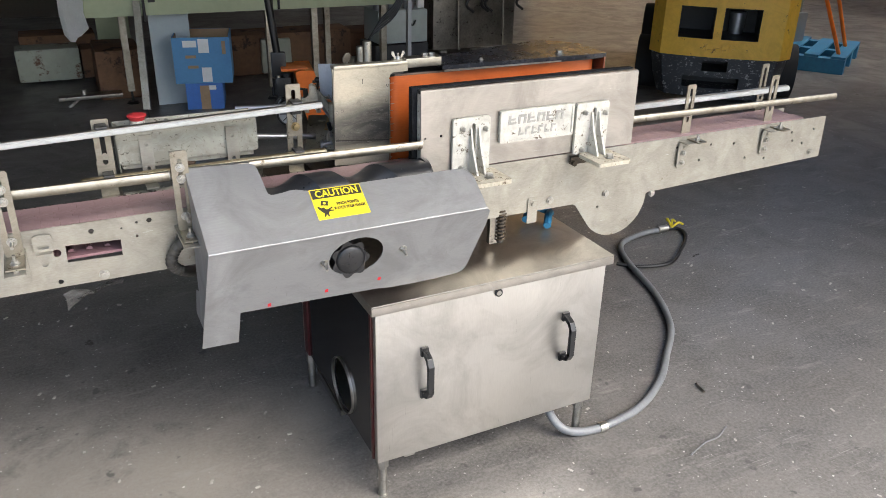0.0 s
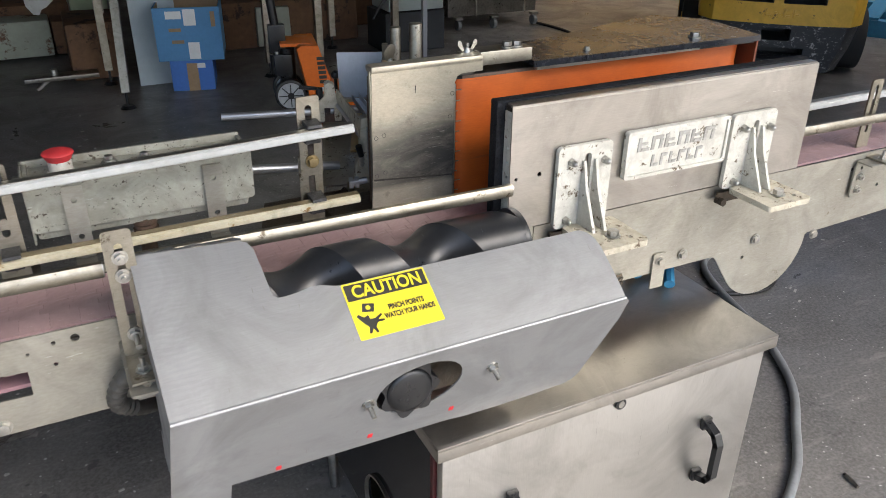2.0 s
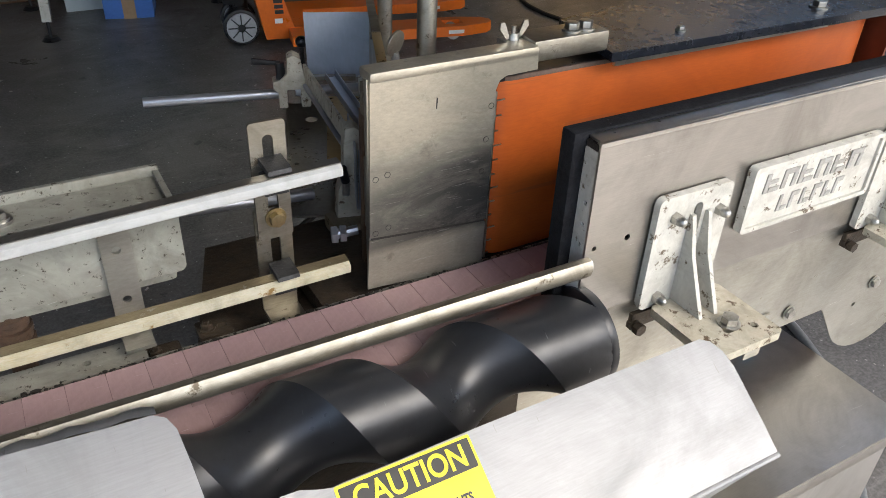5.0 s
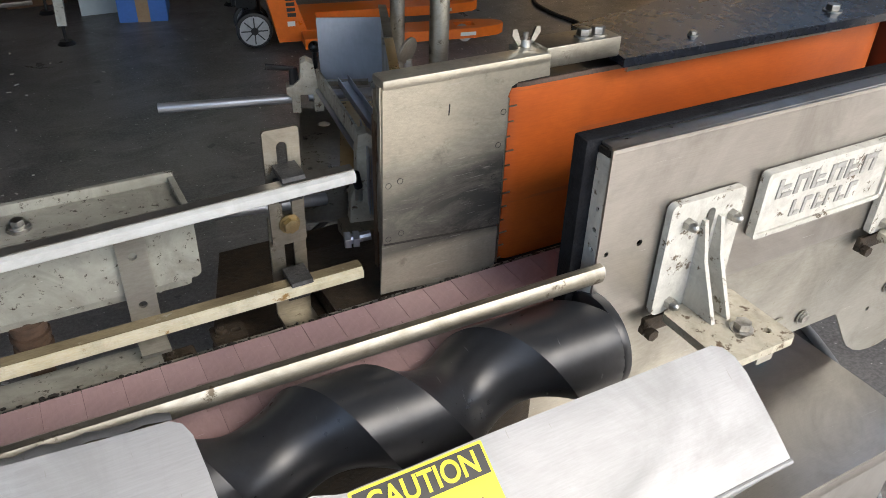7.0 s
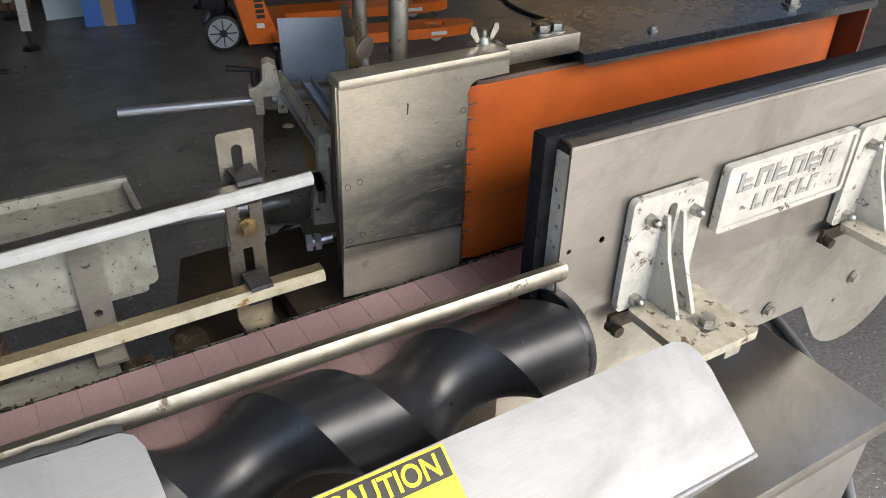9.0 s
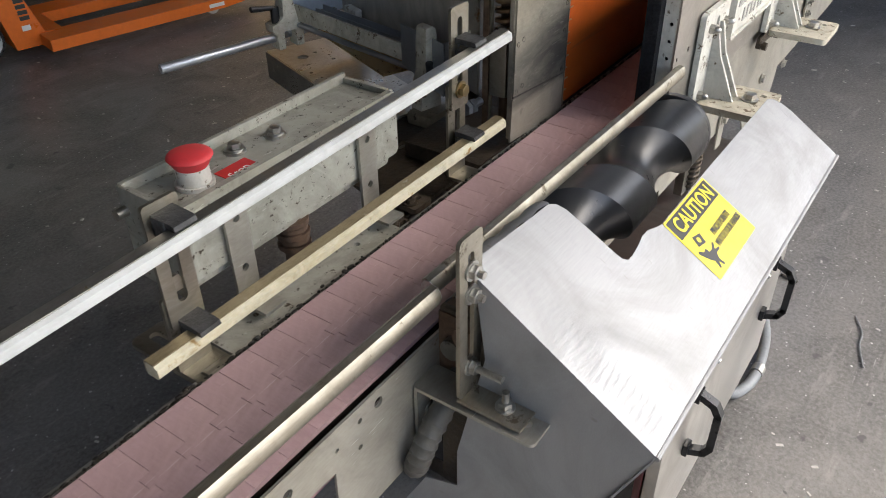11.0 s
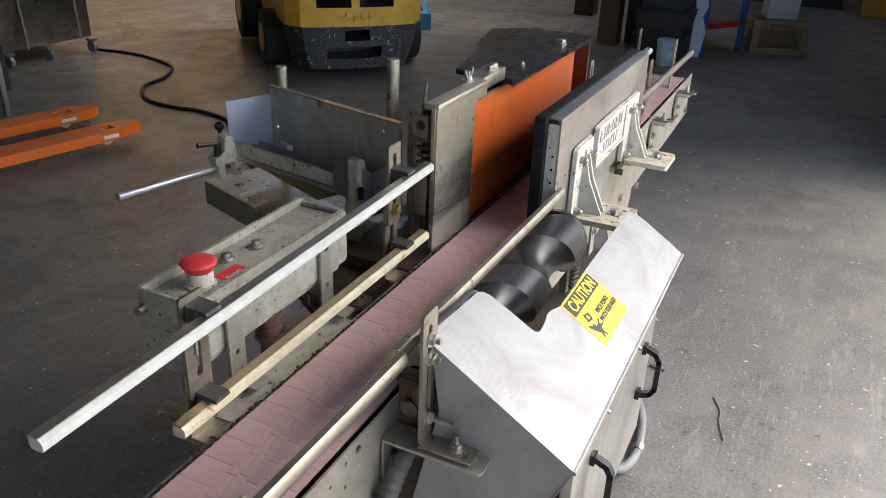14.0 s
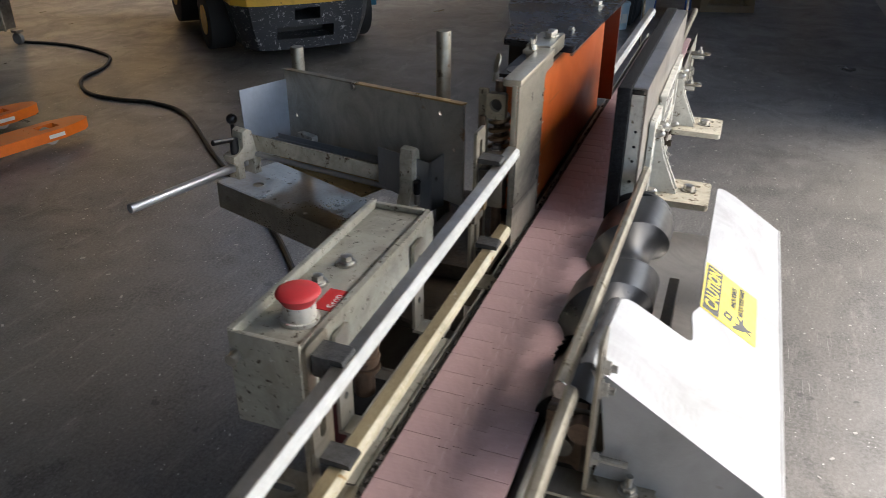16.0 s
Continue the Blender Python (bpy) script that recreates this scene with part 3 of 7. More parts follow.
def profile(bm, pts, p0, p1):
    """A closed outline (sideways, up) swept straight from p0 to p1."""
    p0, p1 = Vector(p0), Vector(p1)
    d = (p1 - p0).normalized()
    s = d.cross(Vector((0, 0, 1))).normalized()
    u = s.cross(d)
    rings = [[bm.verts.new(p + s * a + u * b) for a, b in pts] for p in (p0, p1)]
    k = len(pts)
    for i in range(k):
        bm.faces.new((rings[0][i], rings[0][(i + 1) % k], rings[1][(i + 1) % k], rings[1][i]))
    bm.faces.new(rings[0][::-1])
    bm.faces.new(rings[1])
    return bm


def smooth_path(pts, n=8):
    """Points along a smooth curve through pts."""
    ps = [Vector(p) for p in pts]
    ps = [ps[0] * 2 - ps[1]] + ps + [ps[-1] * 2 - ps[-2]]
    out = []
    for i in range(1, len(ps) - 2):
        a, b, c, d = ps[i - 1:i + 3]
        for j in range(n):
            t = j / n
            out.append(0.5 * (2 * b + (c - a) * t + (2 * a - 5 * b + 4 * c - d) * t * t + (3 * b - a - 3 * c + d) * t ** 3))
    return out + [ps[-2]]


def tube(bm, pts, r, seg=10, n=8, ribs=0.0):
    """A cable through pts; ribs makes it a corrugated one."""
    path = smooth_path(pts, n)
    rings, ref = [], None
    for i, p in enumerate(path):
        d = (path[min(i + 1, len(path) - 1)] - path[max(i - 1, 0)]).normalized()
        ref = d.orthogonal().normalized() if ref is None else (ref - d * ref.dot(d)).normalized()
        q = d.cross(ref)
        rr = r * (1 + ribs * (1 if i % 2 else -1))
        rings.append([bm.verts.new(p + rr * (math.cos(2 * math.pi * k / seg) * ref + math.sin(2 * math.pi * k / seg) * q)) for k in range(seg)])
    for a, b in zip(rings, rings[1:]):
        for k in range(seg):
            bm.faces.new((a[k], a[(k + 1) % seg], b[(k + 1) % seg], b[k]))
    bm.faces.new(rings[0][::-1])
    bm.faces.new(rings[-1])
    return bm


def hexbolt(bm, p, axis, r=0.008, h=0.006, washer=True, stud=0.0):
    """A hexagon head on a washer at p, standing out along axis."""
    p, a = Vector(p), Vector(axis).normalized()
    if washer:
        cyl(bm, p, p + a * 0.002, r * 1.35, seg=18)
    cyl(bm, p + a * 0.002, p + a * (0.002 + h), r, seg=6, bev=r * 0.08)
    if stud:
        cyl(bm, p + a * (0.002 + h), p + a * (0.002 + h + stud), r * 0.5, seg=10)
    return bm


def dome(bm, p, axis, r, h, seg=16, rings=5):
    """A low rounded cap."""
    p, a = Vector(p), Vector(axis).normalized()
    o = a.orthogonal().normalized()
    q = a.cross(o)
    last = None
    for i in range(rings):
        t = i / rings * math.pi / 2
        ring = [bm.verts.new(p + a * h * math.sin(t) + r * math.cos(t) * (math.cos(2 * math.pi * k / seg) * o + math.sin(2 * math.pi * k / seg) * q)) for k in range(seg)]
        if last:
            for k in range(seg):
                bm.faces.new((last[k], last[(k + 1) % seg], ring[(k + 1) % seg], ring[k]))
        else:
            bm.faces.new(ring[::-1])
        last = ring
    tip = bm.verts.new(p + a * h)
    for k in range(seg):
        bm.faces.new((last[k], last[(k + 1) % seg], tip))
    return bm


def link(name, bm, material, smooth=True, angle=35):
    me = bpy.data.meshes.new(name)
    bmesh.ops.recalc_face_normals(bm, faces=bm.faces)
    if smooth:
        for f in bm.faces:
            f.smooth = True
        for e in bm.edges:
            e.smooth = len(e.link_faces) == 2 and e.calc_face_angle(0) < radians(angle)
    bm.to_mesh(me)
    bm.free()
    me.materials.append(material)
    return new(name, me)


def root(name, at, label, category, group="", kind=""):
    ob = new(name)
    ob.empty_display_size = 0.05
    ob.location = at
    return tagged(ob, label, category, group, kind)


def part(name, bm, material, parent, label=""):
    """One mesh, drawn in the world's own metres, under a thing or under one of its parts."""
    ob = link(name, bm, material)
    ob.parent = parent
    ob.matrix_parent_inverse = parent.matrix_basis.inverted()
    return tagged(ob, label)


def single(name, bm, material, label, category, group="", kind=""):
    return tagged(link(name, bm, material), label, category, group, kind)


def B():
    return bmesh.new()


def moved(m, *things):
    """Sets things down elsewhere, turned or sized by m."""
    for ob in things:
        ob.matrix_basis = m @ ob.matrix_basis


def made_before():
    return {ob.name for ob in bpy.data.objects}


def made_since(before):
    """The top-level things built since then."""
    return [ob for ob in bpy.data.objects if ob.parent is None and ob.name not in before]


def sized(at, to, k, kz):
    """Takes the spot at to the spot to, with sizes k across and kz upwards."""
    return Matrix.Translation((*to, 0)) @ Matrix.Diagonal((k, k, kz, 1)) @ Matrix.Translation((-at[0], -at[1], 0))


def words(bm, text, size, m, depth=0.0004, width=None, bold=0.0):
    """Lettering in the built-in font, its baseline's start at m's origin."""
    cu = bpy.data.curves.new("lettering", "FONT")
    cu.body, cu.size, cu.extrude, cu.offset = text, size, depth, bold
    ob = bpy.data.objects.new("lettering", cu)
    me = bpy.data.meshes.new_from_object(ob)
    w = max(v.co.x for v in me.vertices) - min(v.co.x for v in me.vertices)
    s = width / w if width else 1.0
    me.transform(m @ Matrix.Diagonal((s, 1, 1, 1)))
    bm.from_mesh(me)
    bpy.data.objects.remove(ob)
    bpy.data.curves.remove(cu)
    bpy.data.meshes.remove(me)
    return bm


# ---- the building ----
bm = B()
box(bm, -7, 14, 0.2, 11, -0.2, 0)
single("floor", bm, M["floor"], "worn dark grey concrete warehouse floor", "floor", kind="structure")
bm = B()
box(bm, -40, 50, -60, 0.2, -0.22, -0.004)
single("ground", bm, M["apron"], "pale concrete apron outside the loading door", "ground", kind="structure")
for nm, b in (("wall_north", (7.0, 14, 11, 11.2, 0, 5.5)), ("wall_east", (14, 14.2, 0.0, 11.2, 0, 5.5)), ("wall_west", (-7.2, -7, 0.0, 11.2, 0, 5.5))):
    bm = B()
    box(bm, *b)
    single(nm, bm, M["wall_grey" if nm == "wall_west" else "wall"], "dull unlit warehouse wall", "wall", kind="structure")
# west stretch of the north wall, coloured near black in place of shade
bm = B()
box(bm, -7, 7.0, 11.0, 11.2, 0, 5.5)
single("wall_north_2", bm, M["wall_dark"], "warehouse wall stretch coloured near black for its shade", "wall", kind="structure")
bm = B()
plate(bm, [(-7, 0), (-6.4, 0), (-6.4, 2.85), (4.4, 2.9), (4.4, 0), (14, 0), (14, 5.5), (-7, 5.5)], [], 0.2, front(0.0))
single("wall_south", bm, M["wall_grey"], "warehouse wall with a wide open loading door", "wall", kind="structure")
bm = B()
# unseen roof openings, added to brighten the back wall and the far right
SKYB = [(7.8, 7.0), (13.4, 7.0), (13.4, 10.6), (7.8, 10.6)]
SKYC = [(7.0, 1.4), (11.6, 1.4), (11.6, 4.6), (7.0, 4.6)]
plate(bm, [(-7.2, 0.0), (14.2, 0.0), (14.2, 11.2), (-7.2, 11.2)], [SKYB, SKYC], 0.2, flat(5.5))
for x in (-6.0, -3.6, 4.9, 7.6, 10.3, 13.0):
    box(bm, x, x + 0.2, 0.2, 11, 5.2, 5.499)
single("ceiling", bm, M["roof"], "dull warehouse roof deck with beams and openings added for light", "ceiling", kind="structure")


# ---- conveyor ----
BELT = 0.887
conv = root("conveyor", (0.6, 1.68, 0.74), "long narrow conveyor with pink plastic chain and grey steel rails", "conveyor")
bm = B()
holes = [[(-0.168, 0.803), (-0.055, 0.80), (-0.054, 0.838), (-0.167, 0.843)]]
holes += [circle(u, v, r) for u, v, r in ((-0.111, 0.868, 0.006), (-0.189, 0.760, 0.0055), (-0.049, 0.864, 0.0025), (-0.016, 0.873, 0.003),
          (-0.019, 0.840, 0.003), (0.011, 0.874, 0.006), (-0.186, 0.829, 0.009), (-0.33, 0.85, 0.006), (-0.46, 0.80, 0.006))]
plate(bm, [(-0.95, 0.748), (-0.95, 0.884), (-0.93, 0.890), (0.74, 0.890), (0.74, 0.745)], holes, 0.003, front(1.600))
part("front_rail", bm, M["rail"], conv, "grimy steel side rail with a cut-out and holes")
bm = B()
holes = [circle(u, v, 0.0045, 10) for u, v in ((1.56, 0.853), (1.70, 0.846), (1.80, 0.838), (2.06, 0.845), (2.07, 0.815), (2.12, 0.80), (2.165, 0.845), (2.16, 0.765), (1.95, 0.77), (1.86, 0.782), (1.66, 0.80))]
plate(bm, [(0.743, 0.728), (0.743, 0.886), (2.213, 0.886), (2.219, 0.742), (1.50, 0.722)], holes, 0.003, front(1.602))
part("front_rail", bm, M["rail"], conv, "smooth steel side rail with drilled holes")
bm = B()
box(bm, -0.95, 2.19, 1.7575, 1.7605, 0.745, 0.878)
part("rear_rail", bm, M["rail"], conv)
bm = B()
box(bm, -0.95, 2.15, 1.603, 1.757, 0.845, 0.872)
for i in range(8):
    cyl(bm, (-0.8 + 0.4 * i, 1.604, 0.77), (-0.8 + 0.4 * i, 1.757, 0.77), 0.008, seg=10)
part("chain_bed", bm, M["grime_shade"], conv, "black greasy chain bed")
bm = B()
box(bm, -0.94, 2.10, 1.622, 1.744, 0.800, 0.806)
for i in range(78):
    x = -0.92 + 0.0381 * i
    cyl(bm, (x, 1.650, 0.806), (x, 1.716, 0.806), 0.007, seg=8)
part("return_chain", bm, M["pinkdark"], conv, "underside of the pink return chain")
bm = B()
rng = random.Random(4)
for i in range(1100):
    x = rng.uniform(-0.93, 1.36)
    q = rng.random()
    r = 0.0007 + 0.0022 * q ** 4
    y = 1.7495 + rng.gauss(0, 0.0018)
    bmesh.ops.create_icosphere(bm, subdivisions=1, radius=r, matrix=Matrix.LocRotScale((x, y, BELT - 0.0035 + r * 0.5), None, (rng.uniform(0.8, 2.6), 1, rng.uniform(0.5, 1.0))))
part("grease_line", bm, M["grime_shade"], conv, "crumbs of black grease along the chain edge")
bm = B()
box(bm, -0.93, 2.11, 1.618, 1.741, BELT - 0.0042, BELT - 0.0009)
part("hinge_core", bm, M["hinge"], conv, "dull pink hinge line between the links")
bm = B()
box(bm, -0.95, 2.15, 1.606, 1.613, 0.866, 0.877)
box(bm, -0.95, 2.15, 1.7455, 1.752, 0.866, 0.877)
part("wear_strip", bm, M["grime_shade"], conv)
for u, v in ((-0.10, 0.760), (1.48, 0.716), (2.165, 0.766), (1.30, 0.742), (1.10, 0.752)):
    bm = B()
    hexbolt(bm, (u, 1.600, v), (0, -1, 0), 0.0085, 0.005)
    part("rail_bolt", bm, M["bolt"], conv)
bm = B()
pts = [(1.17, 0.735), (1.47, 0.735), (1.47, 0.72)] + [(1.345 + 0.118 * math.cos(radians(a)), 0.715 + 0.118 * math.sin(radians(a))) for a in range(0, -150, -12)] + [(1.20, 0.715)]
plate(bm, pts, [circle(1.28, 0.70, 0.004)], 0.003, front(1.6065))
part("sprocket_guard", bm, M["rail"], conv, "round-bottomed steel sprocket guard")
for x in (0.93, 1.62):
    for y in (1.62, 1.745):
        bm = B()
        box(bm, x - 0.02, x + 0.02, y - 0.008, y + 0.008, 0.642 if x < 1 else 0.74, 0.76)
        part("support", bm, M["darksteel"], conv)
bm = B()
plate(bm, rounded(1.024, 1.056, 0.692, 0.768, 0.003), [circle(1.04, 0.752, 0.004)], 0.003, front(1.597))
hexbolt(bm, (1.04, 1.597, 0.752), (0, -1, 0), 0.008, 0.006)
part("tab", bm, M["rail"], conv)
bm = B()
tube(bm, [(0.945 + 0.014 * math.cos(i * 0.7), 1.612 + 0.014 * math.sin(i * 0.7), 0.648 + 0.0012 * i) for i in range(80)], 0.0028, 6, 2)
part("spring", bm, M["greasy"], conv, "dark coil spring under the rail")
bm = B()
cyl(bm, (0.945, 1.612, 0.642), (0.945, 1.612, 0.745), 0.009, seg=12)
part("spring_pin", bm, M["grime_shade"], conv)

# slotted cover clip and a plain scrap of film on the rail
bm = B()
plate(bm, rounded(-0.232, -0.192, 0.795, 0.845, 0.012), [slot(-0.212, 0.815, 0.012, 0.022)], 0.003, front(1.594))
plate(bm, rounded(-0.228, -0.190, 0.838, 0.880, 0.008), [slot(-0.209, 0.852, 0.022, 0.010)], 0.003, front(1.589))
box(bm, -0.226, -0.192, 1.572, 1.592, 0.838, 0.842)
part("slotted_clip", bm, M["rail"], conv, "small slotted steel clip")

film = B()
rng = random.Random(9)
cols = []
for i in range(9):
    row = []
    for j in range(4):
        row.append(film.verts.new((-0.19 + 0.016 * i + rng.uniform(-.004, .004), 1.604 + 0.02 * j + rng.uniform(-.006, .006), 0.744 - (0.075 * (1 - i / 9)) * (j / 3) + rng.uniform(-.006, .006))))
    cols.append(row)
for a, b in zip(cols, cols[1:]):
    for j in range(3):
        film.faces.new((a[j], b[j], b[j + 1], a[j + 1]))
bmesh.ops.solidify(film, geom=film.faces[:], thickness=0.0006)
single("plastic_film", film, M["bag"], "crumpled clear plastic film hanging from the conveyor rail", "film scrap")


# ---- slotted guide brackets along the near side ----
def slotted_bracket(x, label):
    r = root("slotted_bracket", (x, 1.58, 0.86), label, "bracket", "slotted brackets along the near rail")
    bm = B()
    plate(bm, rounded(x - 0.018, x + 0.018, 0.872, 1.056, 0.006), [slot(x, 0.975, 0.010, 0.125)], 0.004, front(1.545))
    box(bm, x - 0.018, x + 0.018, 1.478, 1.549, 0.868, 0.872, 0.001)
    part("upright", bm, M["bar"], r)
    bm = B()
    plate(bm, rounded(x - 0.022, x + 0.018, 1.462, 1.600, 0.006), [slot(x, 1.50, 0.010, 0.05)], 0.004, flat(0.861))
    plate(bm, rounded(x - 0.022, x + 0.018, 0.785, 0.864, 0.006), [slot(x, 0.82, 0.010, 0.03)], 0.004, front(1.594))
    part("foot", bm, M["rail"], r)
    for p, ax, st in (((x, 1.545, 1.018), (0, -1, 0), 0.006), ((x, 1.545, 0.992), (0, -1, 0), 0.006), ((x, 1.545, 0.905), (0, -1, 0), 0.028), ((x, 1.505, 0.872), (0, 0, 1), 0.012), ((x, 1.594, 0.82), (0, -1, 0), 0.0)):
        bm = B()
        hexbolt(bm, p, ax, 0.0075, 0.006, stud=st)
        part("bolt", bm, M["bolt"], r)
    return r


br = slotted_bracket(0.084, "slotted stainless angle bracket holding the near guide bar")
copy_thing(br, pose(0.084 - 0.345, 1.58, 0.86))
def discharge_bracket(x):
    r = root("slotted_bracket", (x, 1.60, 0.86), "slotted steel angle bracket at the discharge end", "bracket", "slotted brackets along the near rail")
    bm = B()
    plate(bm, rounded(x - 0.017, x + 0.017, 0.886, 1.050, 0.006), [slot(x, 0.985, 0.010, 0.105)], 0.004, front(1.630))
    part("upright", bm, M["bar"], r)
    bm = B()
    plate(bm, rounded(x - 0.017, x + 0.017, 1.545, 1.634, 0.008), [slot(x, 1.567, 0.009, 0.028)], 0.004, flat(0.8865))
    part("foot", bm, M["bar"], r)
    bm = B()
    plate(bm, rounded(x - 0.052, x - 0.014, 0.800, 0.882, 0.010), [circle(x - 0.033, 0.868, 0.004, 10)], 0.004, front(1.594))
    box(bm, x - 0.050, x + 0.012, 1.560, 1.598, 0.8825, 0.886, 0.001)
    part("tab", bm, M["rail"], r)
    for p, ax, st in (((x, 1.630, 0.960), (0, -1, 0), 0.006), ((x, 1.575, 0.8905), (0, 0, 1), 0.010), ((x - 0.033, 1.594, 0.848), (0, -1, 0), 0.003), ((x - 0.033, 1.594, 0.818), (0, -1, 0), 0.003)):
        bm = B()
        hexbolt(bm, p, ax, 0.0075, 0.006, stud=st)
        part("bolt", bm, M["bolt"], r)


for x in (1.612, 1.966):
    discharge_bracket(x)

# ---- guide bars ----
RND = [(-0.006, -0.010), (0.003, -0.010), (0.006, -0.006), (0.0075, 0.0), (0.006, 0.006), (0.003, 0.010), (-0.003, 0.011), (-0.006, 0.009)]


def bar(name, p0, p1, label, cap=None, capname="wear_strip", k=1.0):
    r = root(name, p0, label, "guide rail", "guide bars of the conveyor")
    bm = B()
    if cap is None:
        profile(bm, RND, p0, p1)
        part("bar", bm, M["bar"], r)
        d = (Vector(p1) - Vector(p0)).normalized()
        for q, e in ((Vector(p0), -1), (Vector(p1), 1)):
            bm = B()
            profile(bm, [(u * 0.93, v * 0.93) for u, v in RND], q, q + d * 0.0015 * e)
            part("end_cap", bm, M["bolt"], r)
        return r
    profile(bm, [(u * k, v * k) for u, v in [(-0.011, 0.0080), (0.0035, 0.0085), (0.0035, 0.0098), (-0.0105, 0.0105), (-0.0125, 0.008), (-0.0125, -0.006), (-0.011, -0.006)]], p0, p1)
    part("channel", bm, M["channel" if cap is M["uhmwold"] else "railsteel"], r)
    bm = B()
    profile(bm, [(u * k, v * k) for u, v in [(-0.0105, -0.0085), (0.005, -0.0085), (0.0085, -0.006), (0.0095, 0.0), (0.0085, 0.005), (0.004, 0.0082), (-0.0105, 0.0072)]], p0, p1)
    part(capname, bm, cap, r)
    return r


bar("guide_bar", (-0.95, 1.569, 1.000), (0.062, 1.569, 0.994), "round polished steel guide bar beside the chain")
bar("guide_bar", (0.068, 1.581, 0.992), (0.678, 1.579, 0.987), "round polished steel guide bar above the feed screw")
bar("guide_bar", (-0.277, 1.748, 1.047), (0.474, 1.746, 1.070), "guide bar with a clean white plastic strip", M["uhmw"], k=0.84)
bar("guide_bar", (-0.110, 1.757, 0.937), (0.483, 1.756, 0.941), "guide bar with a yellowed plastic strip", M["uhmwold"], k=0.88)
bar("guide_bar", (1.36, 1.622, 0.968), (2.262, 1.622, 0.958), "thin round steel guide bar by the discharge chain")
bar("guide_bar", (1.37, 1.752, 0.961), (2.178, 1.752, 0.963), "flat guide bar with a white plastic face", M["uhmw"])


# ---- far-side slotted posts ----
def far_post(x, top, label, bolt=True):
    r = root("slotted_post", (x, 1.77, 0.884), label, "bracket", "slotted posts on the far side")
    bm = B()
    plate(bm, rounded(x - 0.019, x + 0.019, top - 0.135, top, 0.004), [slot(x, top - 0.062, 0.011, 0.095)], 0.004, front(1.776))
    part("upper_strip", bm, M["bar"], r)
    bm = B()
    plate(bm, rounded(x - 0.021, x + 0.019, 0.890, top - 0.10, 0.004), [slot(x, 0.955, 0.011, 0.085)], 0.004, front(1.7805))
    box(bm, x - 0.02, x + 0.02, 1.742, 1.784, 0.886, 0.891, 0.001)
    part("lower_strip", bm, M["bar"], r)
    if bolt:
        bm = B()
        hexbolt(bm, (x + 0.001, 1.776, 1.012), (0, -1, 0), 0.0085, 0.007)
        part("bolt", bm, M["brassbolt"], r, "yellow zinc hexagon bolt")
    for z in (1.062, 0.938):
        bm = B()
        box(bm, x - 0.013, x + 0.013, 1.758, 1.7755, z - 0.014, z + 0.008, 0.002)
        part("clamp_block", bm, M["sheetdark"], r)
    for z in (1.068 + (x - 0.41) * 0.0306 + 0.0092, 0.9406 + (x - 0.41) * 0.0067 + 0.0094):
        bm = B()
        profile(bm, [(-0.022, 0.0), (0.0085, 0.0), (0.0095, 0.001), (0.008, 0.0050), (0.004, 0.0062), (-0.022, 0.0070)], (x - 0.0115, 1.754, z), (x + 0.0125, 1.754, z + 0.0006))
        part("clamp_plate", bm, M["sheetdark"], r, "dark folded clamp plate over a guide bar")
    return r


far_post(0.410, 1.122, "slotted steel post clamping two plastic-faced guide bars")
fp = far_post(-0.050, 1.080, "slotted steel post beside the switch box", False)
bm = B()
plate(bm, rounded(-0.068, -0.022, 1.742, 1.868, 0.008), [slot(-0.046, 1.838, 0.012, 0.042), circle(-0.046, 1.775, 0.005)], 0.005, flat(0.880))
part("foot", bm, M["bar"], fp)
bm = B()
tubey = [(-0.06, 1.755, 0.884), (-0.03, 1.755, 0.884)]
cyl(bm, *tubey, 0.012, seg=14)
part("roller", bm, M["bar"], fp)
for x in (1.50, 2.07):
    r = root("slotted_post", (x, 1.77, 0.88), "slotted steel post at the discharge end", "bracket", "slotted posts on the far side")
    bm = B()
    plate(bm, rounded(x - 0.016, x + 0.016, 0.876, 1.052, 0.004), [slot(x, 0.985, 0.010, 0.11)], 0.004, front(1.768))
    part("upright", bm, M["bar"], r)
    bm = B()
    hexbolt(bm, (x, 1.768, 0.952), (0, -1, 0), 0.007, 0.006)
    part("bolt", bm, M["bolt"], r)

# aluminium angle and rusty fittings behind the chain
ang = root("support_angle", (0.12, 1.78, 0.88), "dull grey-green angle strip behind the chain", "angle strip")
bm = B()
plate(bm, rounded(-0.02, 0.258, 1.763, 1.803, 0.003), [circle(0.20, 1.785, 0.004, 10), circle(0.05, 1.79, 0.004, 10)], 0.006, flat(0.880))
part("flange", bm, M["greypaint"], ang)
bm = B()
box(bm, -0.02, 0.258, 1.762, 1.766, 0.80, 0.8795)
part("web", bm, M["greypaint"], ang)
for x, y in ((0.045, 1.79), (0.275, 1.78), (0.335, 1.80)):
    bm = B()
    plate(bm, rounded(x - 0.019, x + 0.019, y - 0.016, y + 0.016, 0.004), [slot(x + 0.009, y, 0.012, 0.007)], 0.008, flat(0.866))
    hexbolt(bm, (x - 0.008, y, 0.874), (0, 0, 1), 0.007, 0.006, stud=0.004)
    single("mounting_lug", bm, M["greasy"], "greasy brown mounting lug with a nut", "lug", "rusted mounting lugs")

